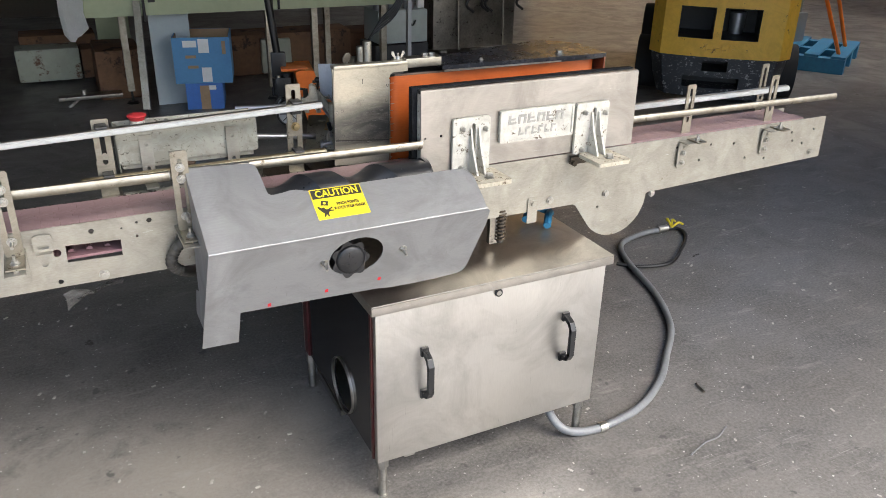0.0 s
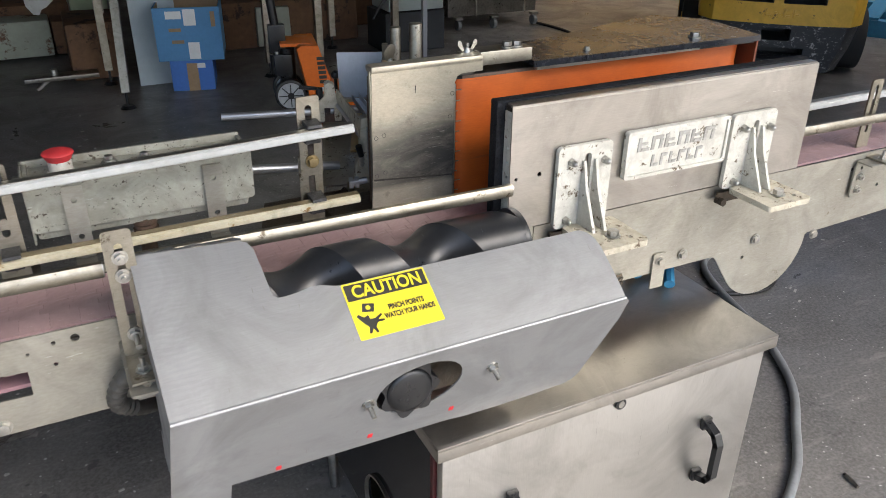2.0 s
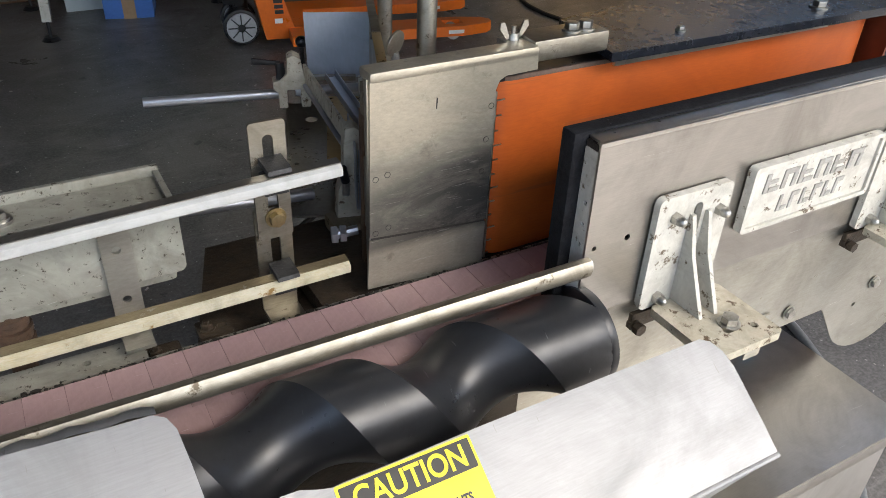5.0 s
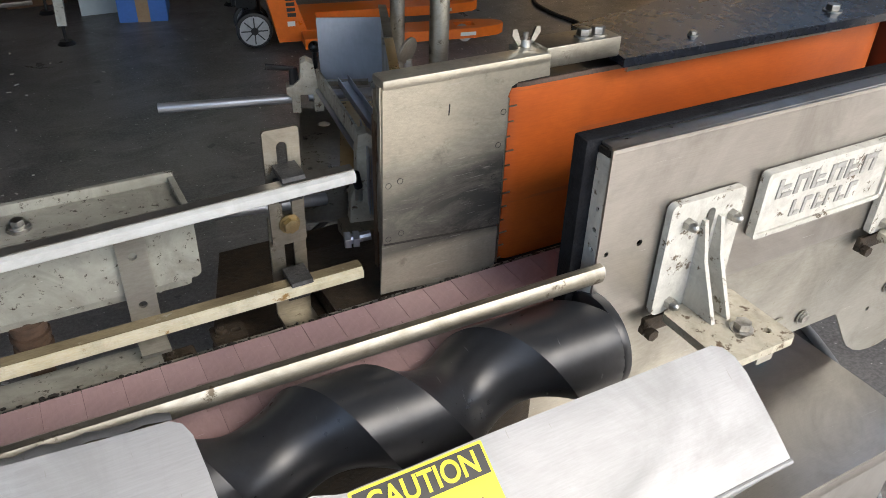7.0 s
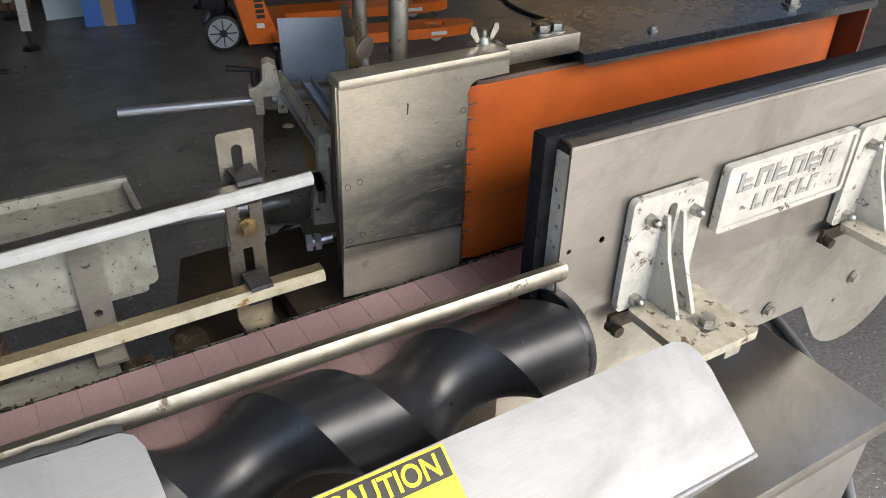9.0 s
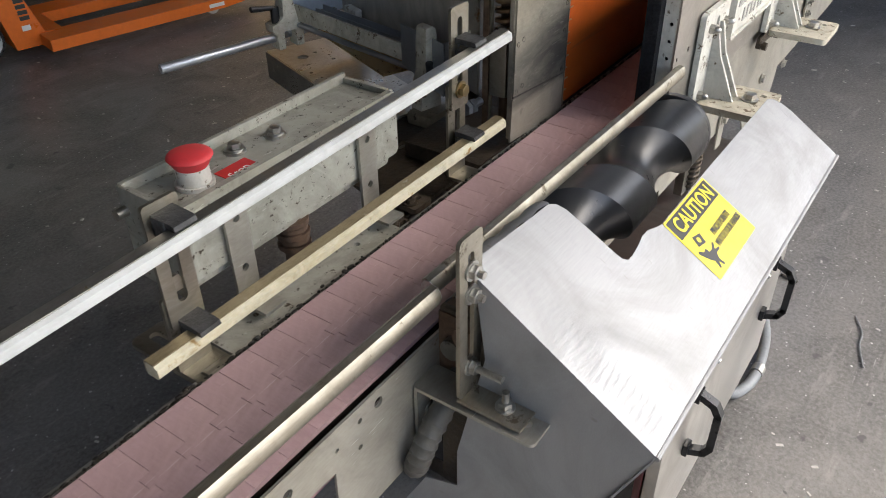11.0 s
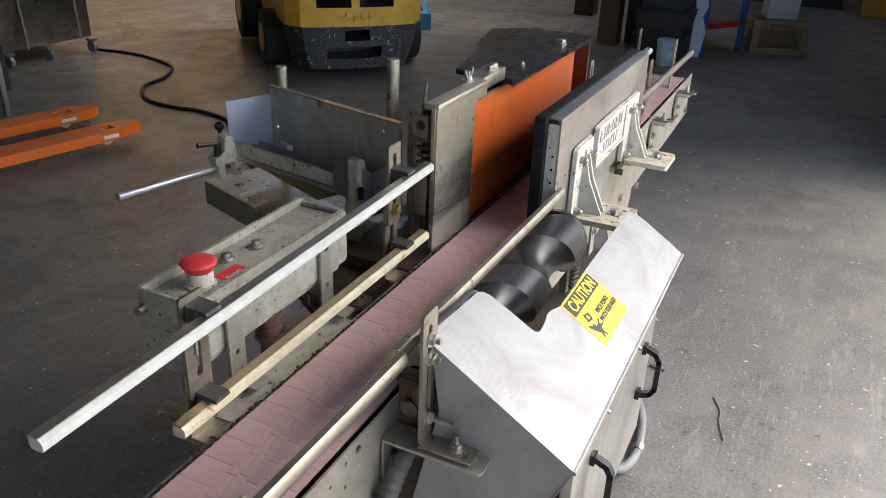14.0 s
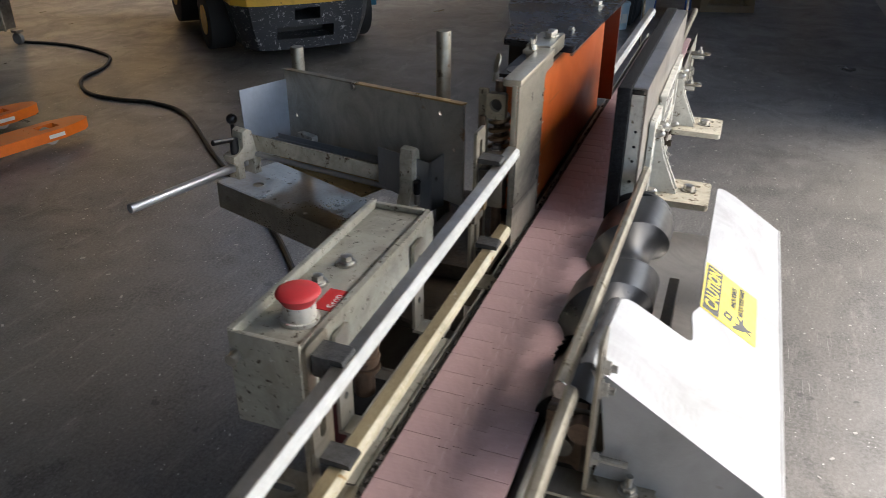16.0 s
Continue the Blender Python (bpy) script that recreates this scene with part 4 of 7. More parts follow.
# ---- switch box ----
sw = root("switch_box", (0.14, 1.84, 0.94), "chipped grey metal switch box with a red stop button", "switch box")
bm = B()
box(bm, -0.024, 0.300, 1.817, 1.890, 0.930, 1.018, 0.007)
part("case", bm, M["greypaint"], sw)
bm = B()
plate(bm, rounded(-0.028, 0.309, 0.945, 1.030, 0.008), [], 0.004, front(1.810))
part("face", bm, M["greypaint"], sw)
bm = B()
box(bm, -0.026, 0.309, 1.812, 1.892, 1.0185, 1.0225, 0.001)
sl = part("lid", bm, M["greypaint"], sw, "dented lid with a raised rim")
for b in ((-0.026, 0.309, 1.889, 1.896, 1.010, 1.034), (-0.026, 0.309, 1.814, 1.819, 1.0225, 1.030), (-0.026, -0.019, 1.8195, 1.8885, 1.0225, 1.030), (0.302, 0.309, 1.8195, 1.8885, 1.0225, 1.030), (-0.030, -0.0265, 1.814, 1.893, 0.925, 1.034)):
    bm = B()
    box(bm, *b, 0.0016)
    part("rim", bm, M["greypaint"], sl)
for x, y in ((0.098, 1.864), (0.150, 1.855)):
    bm = B()
    cyl(bm, (x, y, 1.0225), (x, y, 1.026), 0.012, seg=16)
    hexbolt(bm, (x, y, 1.026), (0, 0, 1), 0.007, 0.006)
    part("lid_screw", bm, M["bolt"], sw)
bm = B()
cyl(bm, (-0.042, 1.885, 1.008), (-0.030, 1.885, 1.008), 0.006)
part("side_screw", bm, M["bolt"], sw)
btn = B()
cyl(btn, (0.028, 1.846, 1.0225), (0.028, 1.846, 1.044), 0.017, seg=24)
cyl(btn, (0.028, 1.846, 1.0225), (0.028, 1.846, 1.027), 0.020, seg=24)
col = part("button_collar", btn, M["castwhite"], sw, "grey collar of the stop button")
btn = B()
cyl(btn, (0.028, 1.846, 1.043), (0.028, 1.846, 1.055), 0.016, 0.023, seg=28)
dome(btn, (0.028, 1.846, 1.055), (0, 0, 1), 0.0232, 0.006, 28)
part("button", btn, M["red"], col, "red mushroom stop button")
bm = B()
box(bm, 0.052, 0.094, 1.812, 1.846, 1.0226, 1.0232)
lab = part("label", bm, M["redlabel"], sw, "red stop label")
bm = B()
words(bm, "Stop", 0.015, Matrix.Translation((0.058, 1.822, 1.0233)) @ Matrix.Rotation(radians(8), 4, "Z"), 0.0002)
part("lettering", bm, M["white"], lab)
for x in (0.036, 0.243):
    bm = B()
    plate(bm, rounded(x - 0.015, x + 0.015, 0.895, 1.016, 0.002), [circle(x, 0.993, 0.0045), circle(x, 0.932, 0.0045), circle(x + 0.006, 0.905, 0.002, 8)], 0.004, front(1.803))
    box(bm, x - 0.015, x + 0.015, 1.765, 1.807, 0.891, 0.895)
    part("strap", bm, M["rail"], sw)
bm = B()
for i in range(5):
    cyl(bm, (0.132, 1.83, 0.895 + 0.008 * i), (0.132, 1.83, 0.901 + 0.008 * i), 0.020 - 0.002 * (i % 2), seg=14)
cyl(bm, (0.132, 1.83, 0.86), (0.132, 1.83, 0.935), 0.013, seg=12)
part("cable_gland", bm, M["rusty"], sw, "rusted cable gland")
sw.location += Vector((0.010, 0.0, 0.007))

# ---- cabinet under the conveyor ----
cab = root("machine_cabinet", (0.85, 1.76, 0), "brushed stainless drive cabinet with black bow handles", "cabinet")
CX0, CX1, CY0, CY1 = 0.487, 1.209, 1.447, 2.095
bm = B()
box(bm, CX0 + 0.004, CX1 - 0.004, CY0 - 0.002, CY0 + 0.020, 0.136, 0.614, 0.003)
part("door", bm, M["steel_v"], cab, "large brushed stainless door")
bm = B()
box(bm, CX1 - 0.012, CX1 - 0.002, CY0 + 0.022, CY1, 0.136, 0.614)
box(bm, CX0, CX1 - 0.014, CY1 - 0.01, CY1, 0.136, 0.614)
box(bm, CX0 + 0.01, CX1 - 0.014, CY0 + 0.022, CY1 - 0.012, 0.134, 0.146)
part("carcass", bm, M["steel_v"], cab)
bm = B()
LX0, LX1, LY0 = CX0 - 0.010, CX1 + 0.012, CY0 - 0.014
box(bm, LX0, LX1, LY0, CY1 + 0.01, 0.632, 0.637, 0.002)
cl = part("lid", bm, M["steel"], cab, "folded stainless lid, dull and smeared")
for b in ((LX0, LX1, LY0, LY0 + 0.004, 0.609, 0.6315), (LX1 - 0.004, LX1, LY0 + 0.0045, CY1 + 0.01, 0.609, 0.6315), (LX0, LX0 + 0.004, LY0 + 0.0045, CY1 + 0.01, 0.609, 0.6315)):
    bm = B()
    box(bm, *b, 0.001)
    part("lid_flange", bm, M["steel"], cl)
bm = B()
plate(bm, [(CY0 + 0.024, 0.136), (CY1 - 0.012, 0.136), (CY1 - 0.012, 0.608), (CY0 + 0.024, 0.608)], [circle(1.715, 0.228, 0.084, 28)], 0.005, side(CX0 + 0.006))
part("side_window", bm, M["smoke"], cab, "dark smoked side panel with a round opening")
for ya, yb in ((CY0 + 0.022, CY0 + 0.034), (CY1 - 0.05, CY1 - 0.012)):
    bm = B()
    box(bm, CX0 - 0.001, CX0 + 0.008, ya, yb, 0.136, 0.608, 0.002)
    part("gasket", bm, M["redframe"], cab, "dark red edging")
bm = B()
for i in range(32):
    a, b2 = 2 * math.pi * i / 32, 2 * math.pi * (i + 1) / 32
    q = []
    for rr, xx in ((0.084, CX0 - 0.002), (0.088, CX0 - 0.002), (0.088, CX0 + 0.006), (0.084, CX0 + 0.006)):
        q.append([(xx, 1.715 + rr * math.cos(t), 0.228 + rr * math.sin(t)) for t in (a, b2)])
    for j in range(4):
        k = (j + 1) % 4
        bm.faces.new([bm.verts.new(p) for p in (q[j][0], q[j][1], q[k][1], q[k][0])])
bmesh.ops.remove_doubles(bm, verts=bm.verts, dist=1e-5)
part("opening_rim", bm, M["bolt"], cab, "bright rim of the round opening")
bm = B()
cyl(bm, (0.56, 1.75, 0.23), (0.60, 1.75, 0.23), 0.085, seg=32)
cyl(bm, (0.535, 1.75, 0.23), (0.56, 1.75, 0.23), 0.045, seg=28)
cyl(bm, (0.52, 1.75, 0.23), (0.535, 1.75, 0.23), 0.018, seg=20)
part("pulley", bm, M["brownsteel"], cab, "oily steel pulley")
bm = B()
cyl(bm, (0.64, 1.60, 0.36), (0.665, 1.60, 0.36), 0.11, seg=32)
box(bm, 0.60, 1.18, 1.50, 2.05, 0.135, 0.20)
part("drive", bm, M["darksteel"], cab)
bm = B()
dome(bm, (0.4825, 1.845, 0.52), (-1, 0, 0), 0.035, 0.012, 20)
part("cover_disc", bm, M["sheet"], cab)


def bow_handle(x, z0, z1):
    bm = B()
    for z in (z0, z1):
        s = 1 if z == z0 else -1
        box(bm, x - 0.011, x + 0.011, 1.4445 - 0.010, 1.4445, min(z, z + s * 0.026), max(z, z + s * 0.026), 0.002)
    path = [(1.4445, z1 - 0.008), (1.411, z1 - 0.022), (1.401, z1 - 0.040), (1.401, z0 + 0.040), (1.411, z0 + 0.022), (1.4445, z0 + 0.008)]
    for (ya, za), (yb, zb) in zip(path, path[1:]):
        d = Vector((0, yb - ya, zb - za))
        box(bm, -0.008, 0.008, -0.0065, 0.0065, -d.length / 2, d.length / 2, 0.0, m=Matrix.Translation((x, (ya + yb) / 2, (za + zb) / 2)) @ d.to_track_quat("Z", "Y").to_matrix().to_4x4() @ Matrix.Rotation(0 if abs(d.y) < 1e-6 else 0, 4, "Z"))
        cyl(bm, (x - 0.008, yb, zb), (x + 0.008, yb, zb), 0.0066, seg=12)
    return part("handle", bm, M["black"], cab, "black plastic bow handle")


bow_handle(0.627, 0.322, 0.480)
bow_handle(1.076, 0.320, 0.480)
bm = B()
cyl(bm, (0.847, 1.4445, 0.594), (0.847, 1.439, 0.594), 0.0115, seg=24, bev=0.0008)
lk = part("lock", bm, M["black"], cab, "round key lock in a black collar")
bm = B()
cyl(bm, (0.847, 1.4395, 0.594), (0.847, 1.4378, 0.594), 0.0070, seg=20)
part("lock_core", bm, M["bolt"], lk)
for x, y in ((0.516, 1.472), (1.182, 1.474), (0.500, 2.07), (1.186, 2.07)):
    bm = B()
    cyl(bm, (x, y, 0.0), (x, y, 0.12), 0.0125, seg=18)
    cyl(bm, (x, y, 0.100), (x, y, 0.136), 0.017, seg=6)
    cyl(bm, (x, y, 0.0), (x, y, 0.006), 0.014, seg=18)
    part("foot", bm, M["bolt"], cab, "threaded levelling foot")
bm = B()
box(bm, 0.575, 0.605, 1.451, 1.463, 0.126, 0.136)
part("hinge_tab", bm, M["bolt"], cab)

# blue strap lying on the cabinet's lid behind the rail
bm = B()
tube(bm, [(1.14, 1.66, 0.653), (1.17, 1.70, 0.667), (1.20, 1.74, 0.659), (1.16, 1.78, 0.667), (1.10, 1.72, 0.657)], 0.012, 8)
single("strap", bm, M["bluecloth"], "blue strap lying on the cabinet lid", "strap")

# ---- guard hood over the screw ----
hood = root("guard_hood", (0.42, 1.44, 0.62), "bent stainless guard hood with a yellow caution sticker", "guard hood")
HS = Vector((0, 0.85, 0.527)).normalized()
HN = Vector((0, -0.527, 0.85)).normalized()
FD = Vector((0, 0.4027, -0.9153)).normalized()
FN = Vector((0, -0.9153, -0.4027)).normalized()


def frame_of(o, u, v, w):
    return Matrix(((u[0], v[0], w[0], o[0]), (u[1], v[1], w[1], o[1]), (u[2], v[2], w[2], o[2]), (0, 0, 0, 1)))


TOPF = frame_of((0, 1.358, 0.887), (1, 0, 0), HS, -HN)
FRONTF = frame_of((0, 1.358, 0.887), (1, 0, 0), FD, -FN)
bm = B()
edge = [(0.094, 0.0), (0.749, 0.0), (0.752, 0.03), (0.755, 0.090), (0.752, 0.108), (0.744, 0.121), (0.733, 0.127), (0.60, 0.1275), (0.492, 0.128), (0.478, 0.128), (0.40, 0.127), (0.352, 0.127), (0.343, 0.1265), (0.334, 0.1285), (0.318, 0.134), (0.304, 0.1345), (0.286, 0.131), (0.268, 0.129), (0.259, 0.1295), (0.254, 0.134), (0.2525, 0.142)]
# the flap runs on up the same slope to a beaten, turned-down rim
edge += [(0.2505, 0.18), (0.248, 0.210), (0.243, 0.221), (0.234, 0.2265), (0.20, 0.228), (0.16, 0.2305), (0.12, 0.233), (0.100, 0.2335), (0.094, 0.231)]
plate(bm, edge, [], 0.002, TOPF)
part("top_sheet", bm, M["hood"], hood)
bm = B()
rows = []
for i, (dv, dw) in enumerate(((0.0, 0.0), (0.004, -0.0012), (0.0075, -0.0042), (0.0095, -0.0090))):
    rows.append([bm.verts.new(TOPF @ Vector((0.097 + 0.140 * j / 14, 0.2325 - 0.005 * (j / 14) + dv + 0.0012 * math.sin(j * 1.7), -dw + 0.0010 * i * math.sin(j * 2.3)))) for j in range(15)])
for a, b in zip(rows, rows[1:]):
    for j in range(14):
        bm.faces.new((a[j], a[j + 1], b[j + 1], b[j]))
bmesh.ops.solidify(bm, geom=bm.faces[:], thickness=0.002)
part("turned_rim", bm, M["hood"], hood, "beaten rim turned down along the flap")
bm = B()
hole = [(0.428 + 0.066 * math.cos(radians(a)), 0.090 + 0.062 * math.sin(radians(a))) for a in range(0, 360, 15)]
edge = [(0.094, 0.0), (0.749, 0.0), (0.760, 0.012), (0.762, 0.060), (0.744, 0.210), (0.737, 0.224), (0.722, 0.232), (0.66, 0.236), (0.60, 0.2365), (0.535, 0.234), (0.50, 0.228), (0.163, 0.214), (0.160, 0.326), (0.076, 0.322)]
plate(bm, edge, [hole], 0.002, FRONTF)
part("front_sheet", bm, M["hood"], hood)
bm = B()
plate(bm, [(1.359, 0.886), (1.551, 1.005), (1.557, 1.004), (1.545, 0.98), (1.535, 0.91), (1.568, 0.757), (1.568, 0.70), (1.612, 0.684), (1.655, 0.600), (1.490, 0.592)], [], 0.002, side(0.0945))
part("end_sheet", bm, M["hood"], hood)
bm = B()
cyl(bm, (0.094, 1.3595, 0.8855), (0.750, 1.3595, 0.8855), 0.0032, seg=10)
part("bend", bm, M["hood"], hood, "bright folded edge")
for x, v in ((0.350, 0.092), (0.545, 0.092)):
    bm = B()
    p = FRONTF @ Vector((x, v, 0))
    hexbolt(bm, p, FN, 0.007, 0.006, stud=0.016)
    part("stud", bm, M["bolt"], hood)
for x, v in ((0.229, 0.206), (0.366, 0.196), (0.499, 0.190)):
    bm = B()
    plate(bm, rounded(x - 0.004, x + 0.004, v - 0.0055, v + 0.0055, 0.002), [], 0.0005, FRONTF @ Matrix.Translation((0, 0, -0.0006)))
    part("paint_dot", bm, M["redmark"], hood, "red paint dot")
LIFT = TOPF @ Matrix.Translation((-0.002, -0.003, -0.0007))
bm = B()
plate(bm, rounded(0.345, 0.467, 0.0435, 0.129, 0.002), [], 0.0005, LIFT)
st = part("sticker", bm, M["yellow"], hood, "yellow and black caution sticker")
UP1 = TOPF @ Matrix.Translation((-0.002, -0.003, -0.0010))
bm = B()
plate(bm, rounded(0.3475, 0.4645, 0.1015, 0.1265, 0.001), [], 0.0002, UP1)
part("header_band", bm, M["ink"], st, "black header band")
FACE = TOPF @ Matrix.Diagonal((1, 1, -1, 1)) @ Matrix.Translation((-0.002, -0.003, 0))
bm = B()
words(bm, "CAUTION", 0.026, FACE @ Matrix.Translation((0.356, 0.1055, 0.0016)), 0.0001, 0.100, 0.0006)
part("heading", bm, M["yellow"], st)
bm = B()
words(bm, "PINCH POINTS", 0.0112, FACE @ Matrix.Translation((0.397, 0.0775, 0.0014)), 0.0001, 0.052, 0.0004)
words(bm, "WATCH YOUR HANDS", 0.0112, FACE @ Matrix.Translation((0.388, 0.0655, 0.0014)), 0.0001, 0.074, 0.0004)
part("warning_text", bm, M["ink"], st)
bm = B()
plate(bm, [(0.3505, 0.078), (0.3535, 0.081), (0.360, 0.075), (0.366, 0.077), (0.3675, 0.071), (0.374, 0.0705), (0.3835, 0.0755), (0.3855, 0.0735), (0.378, 0.068), (0.3865, 0.0665), (0.386, 0.0640), (0.376, 0.0640), (0.3715, 0.058), (0.373, 0.050), (0.3700, 0.0495), (0.3670, 0.0565), (0.3625, 0.0500), (0.3600, 0.0512), (0.3625, 0.0600), (0.3580, 0.0650)], [], 0.0002, UP1)
plate(bm, [(0.3600, 0.0830), (0.3760, 0.0800), (0.3800, 0.0920), (0.3640, 0.0955)], [circle(0.370, 0.0878, 0.0035, 10)], 0.0002, UP1)
part("pictogram", bm, M["ink"], st)

# ---- feed screw ----
scr = root("feed_screw", (0.45, 1.580, 0.885), "black plastic bottle feed screw with deep pockets", "feed screw")
bm = B()
RAD, SX0, SX1, NA, AZ = 0.057, 0.235, 0.690, 60, 0.893
X0, XA, XB = 0.1608, 0.1485, 0.017
grid = []
for k in range(-NA, NA * 4 + 1):
    a = math.pi / 4 + 2 * math.pi * k / NA
    base = k / NA
    pitch = max(XA + 2 * XB * base, 0.03)
    e = min(0.0625 / pitch, 0.49)
    us = [-0.5 + (0.5 - e) * j / 5 for j in range(5)] + [-e + 2 * e * j / 22 for j in range(23)] + [e + (0.5 - e) * j / 5 for j in range(1, 6)]
    row = []
    for u in us:
        T = u + base
        x = X0 + XA * T + XB * T * T
        rr = RAD - 0.023 * max(0.0, math.cos(math.pi / 2 * u / e)) ** 0.85 if abs(u) < e else RAD
        if x > SX1:
            rr = min(rr, RAD - min(0.004, (x - SX1) * 0.5))
        row.append(((min(max(x, SX0), SX1), 1.580 - rr * math.sin(a), AZ + rr * math.cos(a)), SX0 - 0.02 < x < SX1 + 0.10))
    grid.append(row)
made = [[bm.verts.new(p) for p, _ in row] for row in grid]
for k in range(len(grid) - 1):
    for j in range(len(grid[k]) - 1):
        if any(grid[q][w][1] and SX0 < grid[q][w][0][0] < SX1 for q in (k, k + 1) for w in (j, j + 1)):
            bm.faces.new((made[k][j], made[k][j + 1], made[k + 1][j + 1], made[k + 1][j]))
bmesh.ops.delete(bm, geom=[v for v in bm.verts if not v.link_faces], context="VERTS")
bmesh.ops.remove_doubles(bm, verts=bm.verts, dist=2e-5)
cyl(bm, (0.14, 1.580, AZ), (0.245, 1.580, AZ), 0.040, seg=40)
cyl(bm, (SX1 - 0.010, 1.580, AZ), (SX1 + 0.002, 1.580, AZ), 0.0573, seg=60, bev=0.0025)
part("worm", bm, M["screw"], scr)
bm = B()
cyl(bm, (0.10, 1.580, AZ), (0.70, 1.580, AZ), 0.012, seg=16)
part("shaft", bm, M["darksteel"], scr)
bm = B()
star = [(0.420 + (0.043 + 0.005 * math.cos(7 * a)) * math.cos(a), 0.790 + (0.043 + 0.005 * math.cos(7 * a)) * math.sin(a)) for a in [2 * math.pi * i / 56 for i in range(56)]]
plate(bm, star, [], 0.03, front(1.412))
dome(bm, (0.420, 1.412, 0.790), (0, -1, 0), 0.036, 0.010, 24)
part("knob", bm, M["black"], scr, "black star knob behind the hood opening")
bm = B()
cyl(bm, (0.424, 1.449, 0.792), (0.424, 1.53, 0.792), 0.01, seg=10)
part("knob_stem", bm, M["darksteel"], scr)
bm = B()
box(bm, 0.125, 0.66, 1.50, 1.516, 0.70, 0.815, 0.002)
box(bm, 0.112, 0.120, 1.475, 1.60, 0.68, 0.935, 0.002)
box(bm, 0.14, 0.615, 1.590, 1.597, 0.79, 0.876, 0.001)
part("gear_cover", bm, M["greasy"], scr, "oily brown drive cover below the screw")
bm = B()
box(bm, 0.11, 0.135, 1.56, 1.60, 0.845, 0.93)
cyl(bm, (0.095, 1.56, 0.92), (0.112, 1.56, 0.92), 0.014, seg=16)
part("bearing_block", bm, M["brown"], scr)
bm = B()
tube(bm, [(0.115, 1.575, 0.855), (0.06, 1.575, 0.82), (0.045, 1.585, 0.775), (0.075, 1.61, 0.74), (0.13, 1.66, 0.70), (0.2, 1.72, 0.6)], 0.013, 10, 10, 0.08)
single("flex_conduit", bm, M["flex"], "dirty corrugated conduit looping below the rail", "conduit")
# ---- backing guide plate with its foam pad ----
gp = root("guide_plate", (1.0, 1.60, 0.88), "stainless guide plate with a black foam pad behind", "guide plate")
bm = B()
plate(bm, [(0.684, 0.905), (1.368, 0.905), (1.363, 1.119), (0.682, 1.121)], [circle(0.740, 0.999, 0.004, 10), circle(0.695, 0.997, 0.003, 10)], 0.003, front(1.598))
part("face_sheet", bm, M["steel"], gp)
bm = B()
plate(bm, rounded(0.686, 1.363, 1.6015, 1.6215, 0.001), [circle(0.712, 1.615, 0.0018, 8), circle(0.772, 1.616, 0.0018, 8)], 0.0030, flat(1.1180))
part("top_fold", bm, M["steel"], gp)
bm = B()
cyl(bm, (0.684, 1.6025, 1.1165), (1.363, 1.6025, 1.1150), 0.0048, seg=14)
part("rolled_edge", bm, M["steel"], gp, "rounded bright top edge")
bm = B()
plate(bm, rounded(1.6015, 1.6215, 0.876, 1.110, 0.002), [circle(1.6095, z, 0.003, 8) for z in (0.90, 0.965, 1.0, 1.025, 1.05)], 0.003, side(0.683))
part("side_fold", bm, M["castwhite"], gp, "pale folded edge with drilled holes")
# black block put in for the shade inside the fold's open end
bm = B()
box(bm, 0.6825, 0.6900, 1.6035, 1.6205, 1.1105, 1.1178, 0.001)
part("open_slot", bm, M["grime_shade"], gp, "black block for the shade in the fold's open end")
bm = B()
box(bm, 0.668, 1.362, 1.622, 1.6435, 0.890, 1.1245, 0.003)
part("foam_pad", bm, M["rubber"], gp, "thick black foam pad")
gp.location.y -= 0.005

npl = root("name_plate", (1.02, 1.59, 0.95), "cast nameplate in worn white paint with raised bars", "nameplate")
bm = B()
plate(bm, rounded(0.908, 1.142, 0.957, 1.045, 0.006), [], 0.008, front(1.589))
part("plate", bm, M["castwhite"], npl)
bm = B()
plate(bm, rounded(0.908, 1.142, 0.957, 1.045, 0.006), [rounded(0.914, 1.136, 0.963, 1.039, 0.004)], 0.0035, front(1.5855))
part("rim", bm, M["castwhite"], npl)
SK = Matrix(((1, 0, 0, 0), (0, 0, 1, 1.5875), (0, 1, 0, 0), (0, 0, 0, 1)))


def logo_bar(u0, u1, v0, v1, cuts=()):
    bm = B()
    plate(bm, [(u0, v0), (u1, v0), (u1 + 0.002, v1), (u0 + 0.002, v1)], cuts, 0.0016, SK)
    part("raised_bar", bm, M["castworn"], npl)


for i in range(6):
    u = 0.932 + 0.0300 * i
    w = 0.0245
    logo_bar(u, u + 0.007, 1.006, 1.031)
    if i % 2:
        logo_bar(u + 0.0075, u + w, 1.024, 1.031)
        logo_bar(u + w - 0.007, u + w, 1.006, 1.0235)
    else:
        logo_bar(u + 0.0075, u + w, 1.006, 1.012)
        logo_bar(u + 0.0075, u + w - 0.004, 1.017, 1.022)
for i in range(6):
    u = 0.966 + 0.0205 * i
    logo_bar(u, u + 0.005, 0.974, 0.996)
    logo_bar(u + 0.0055, u + 0.015, 0.990 if i % 2 else 0.974, 0.996 if i % 2 else 0.980)


npl.location += Vector((0.001, -0.006, 0.004))


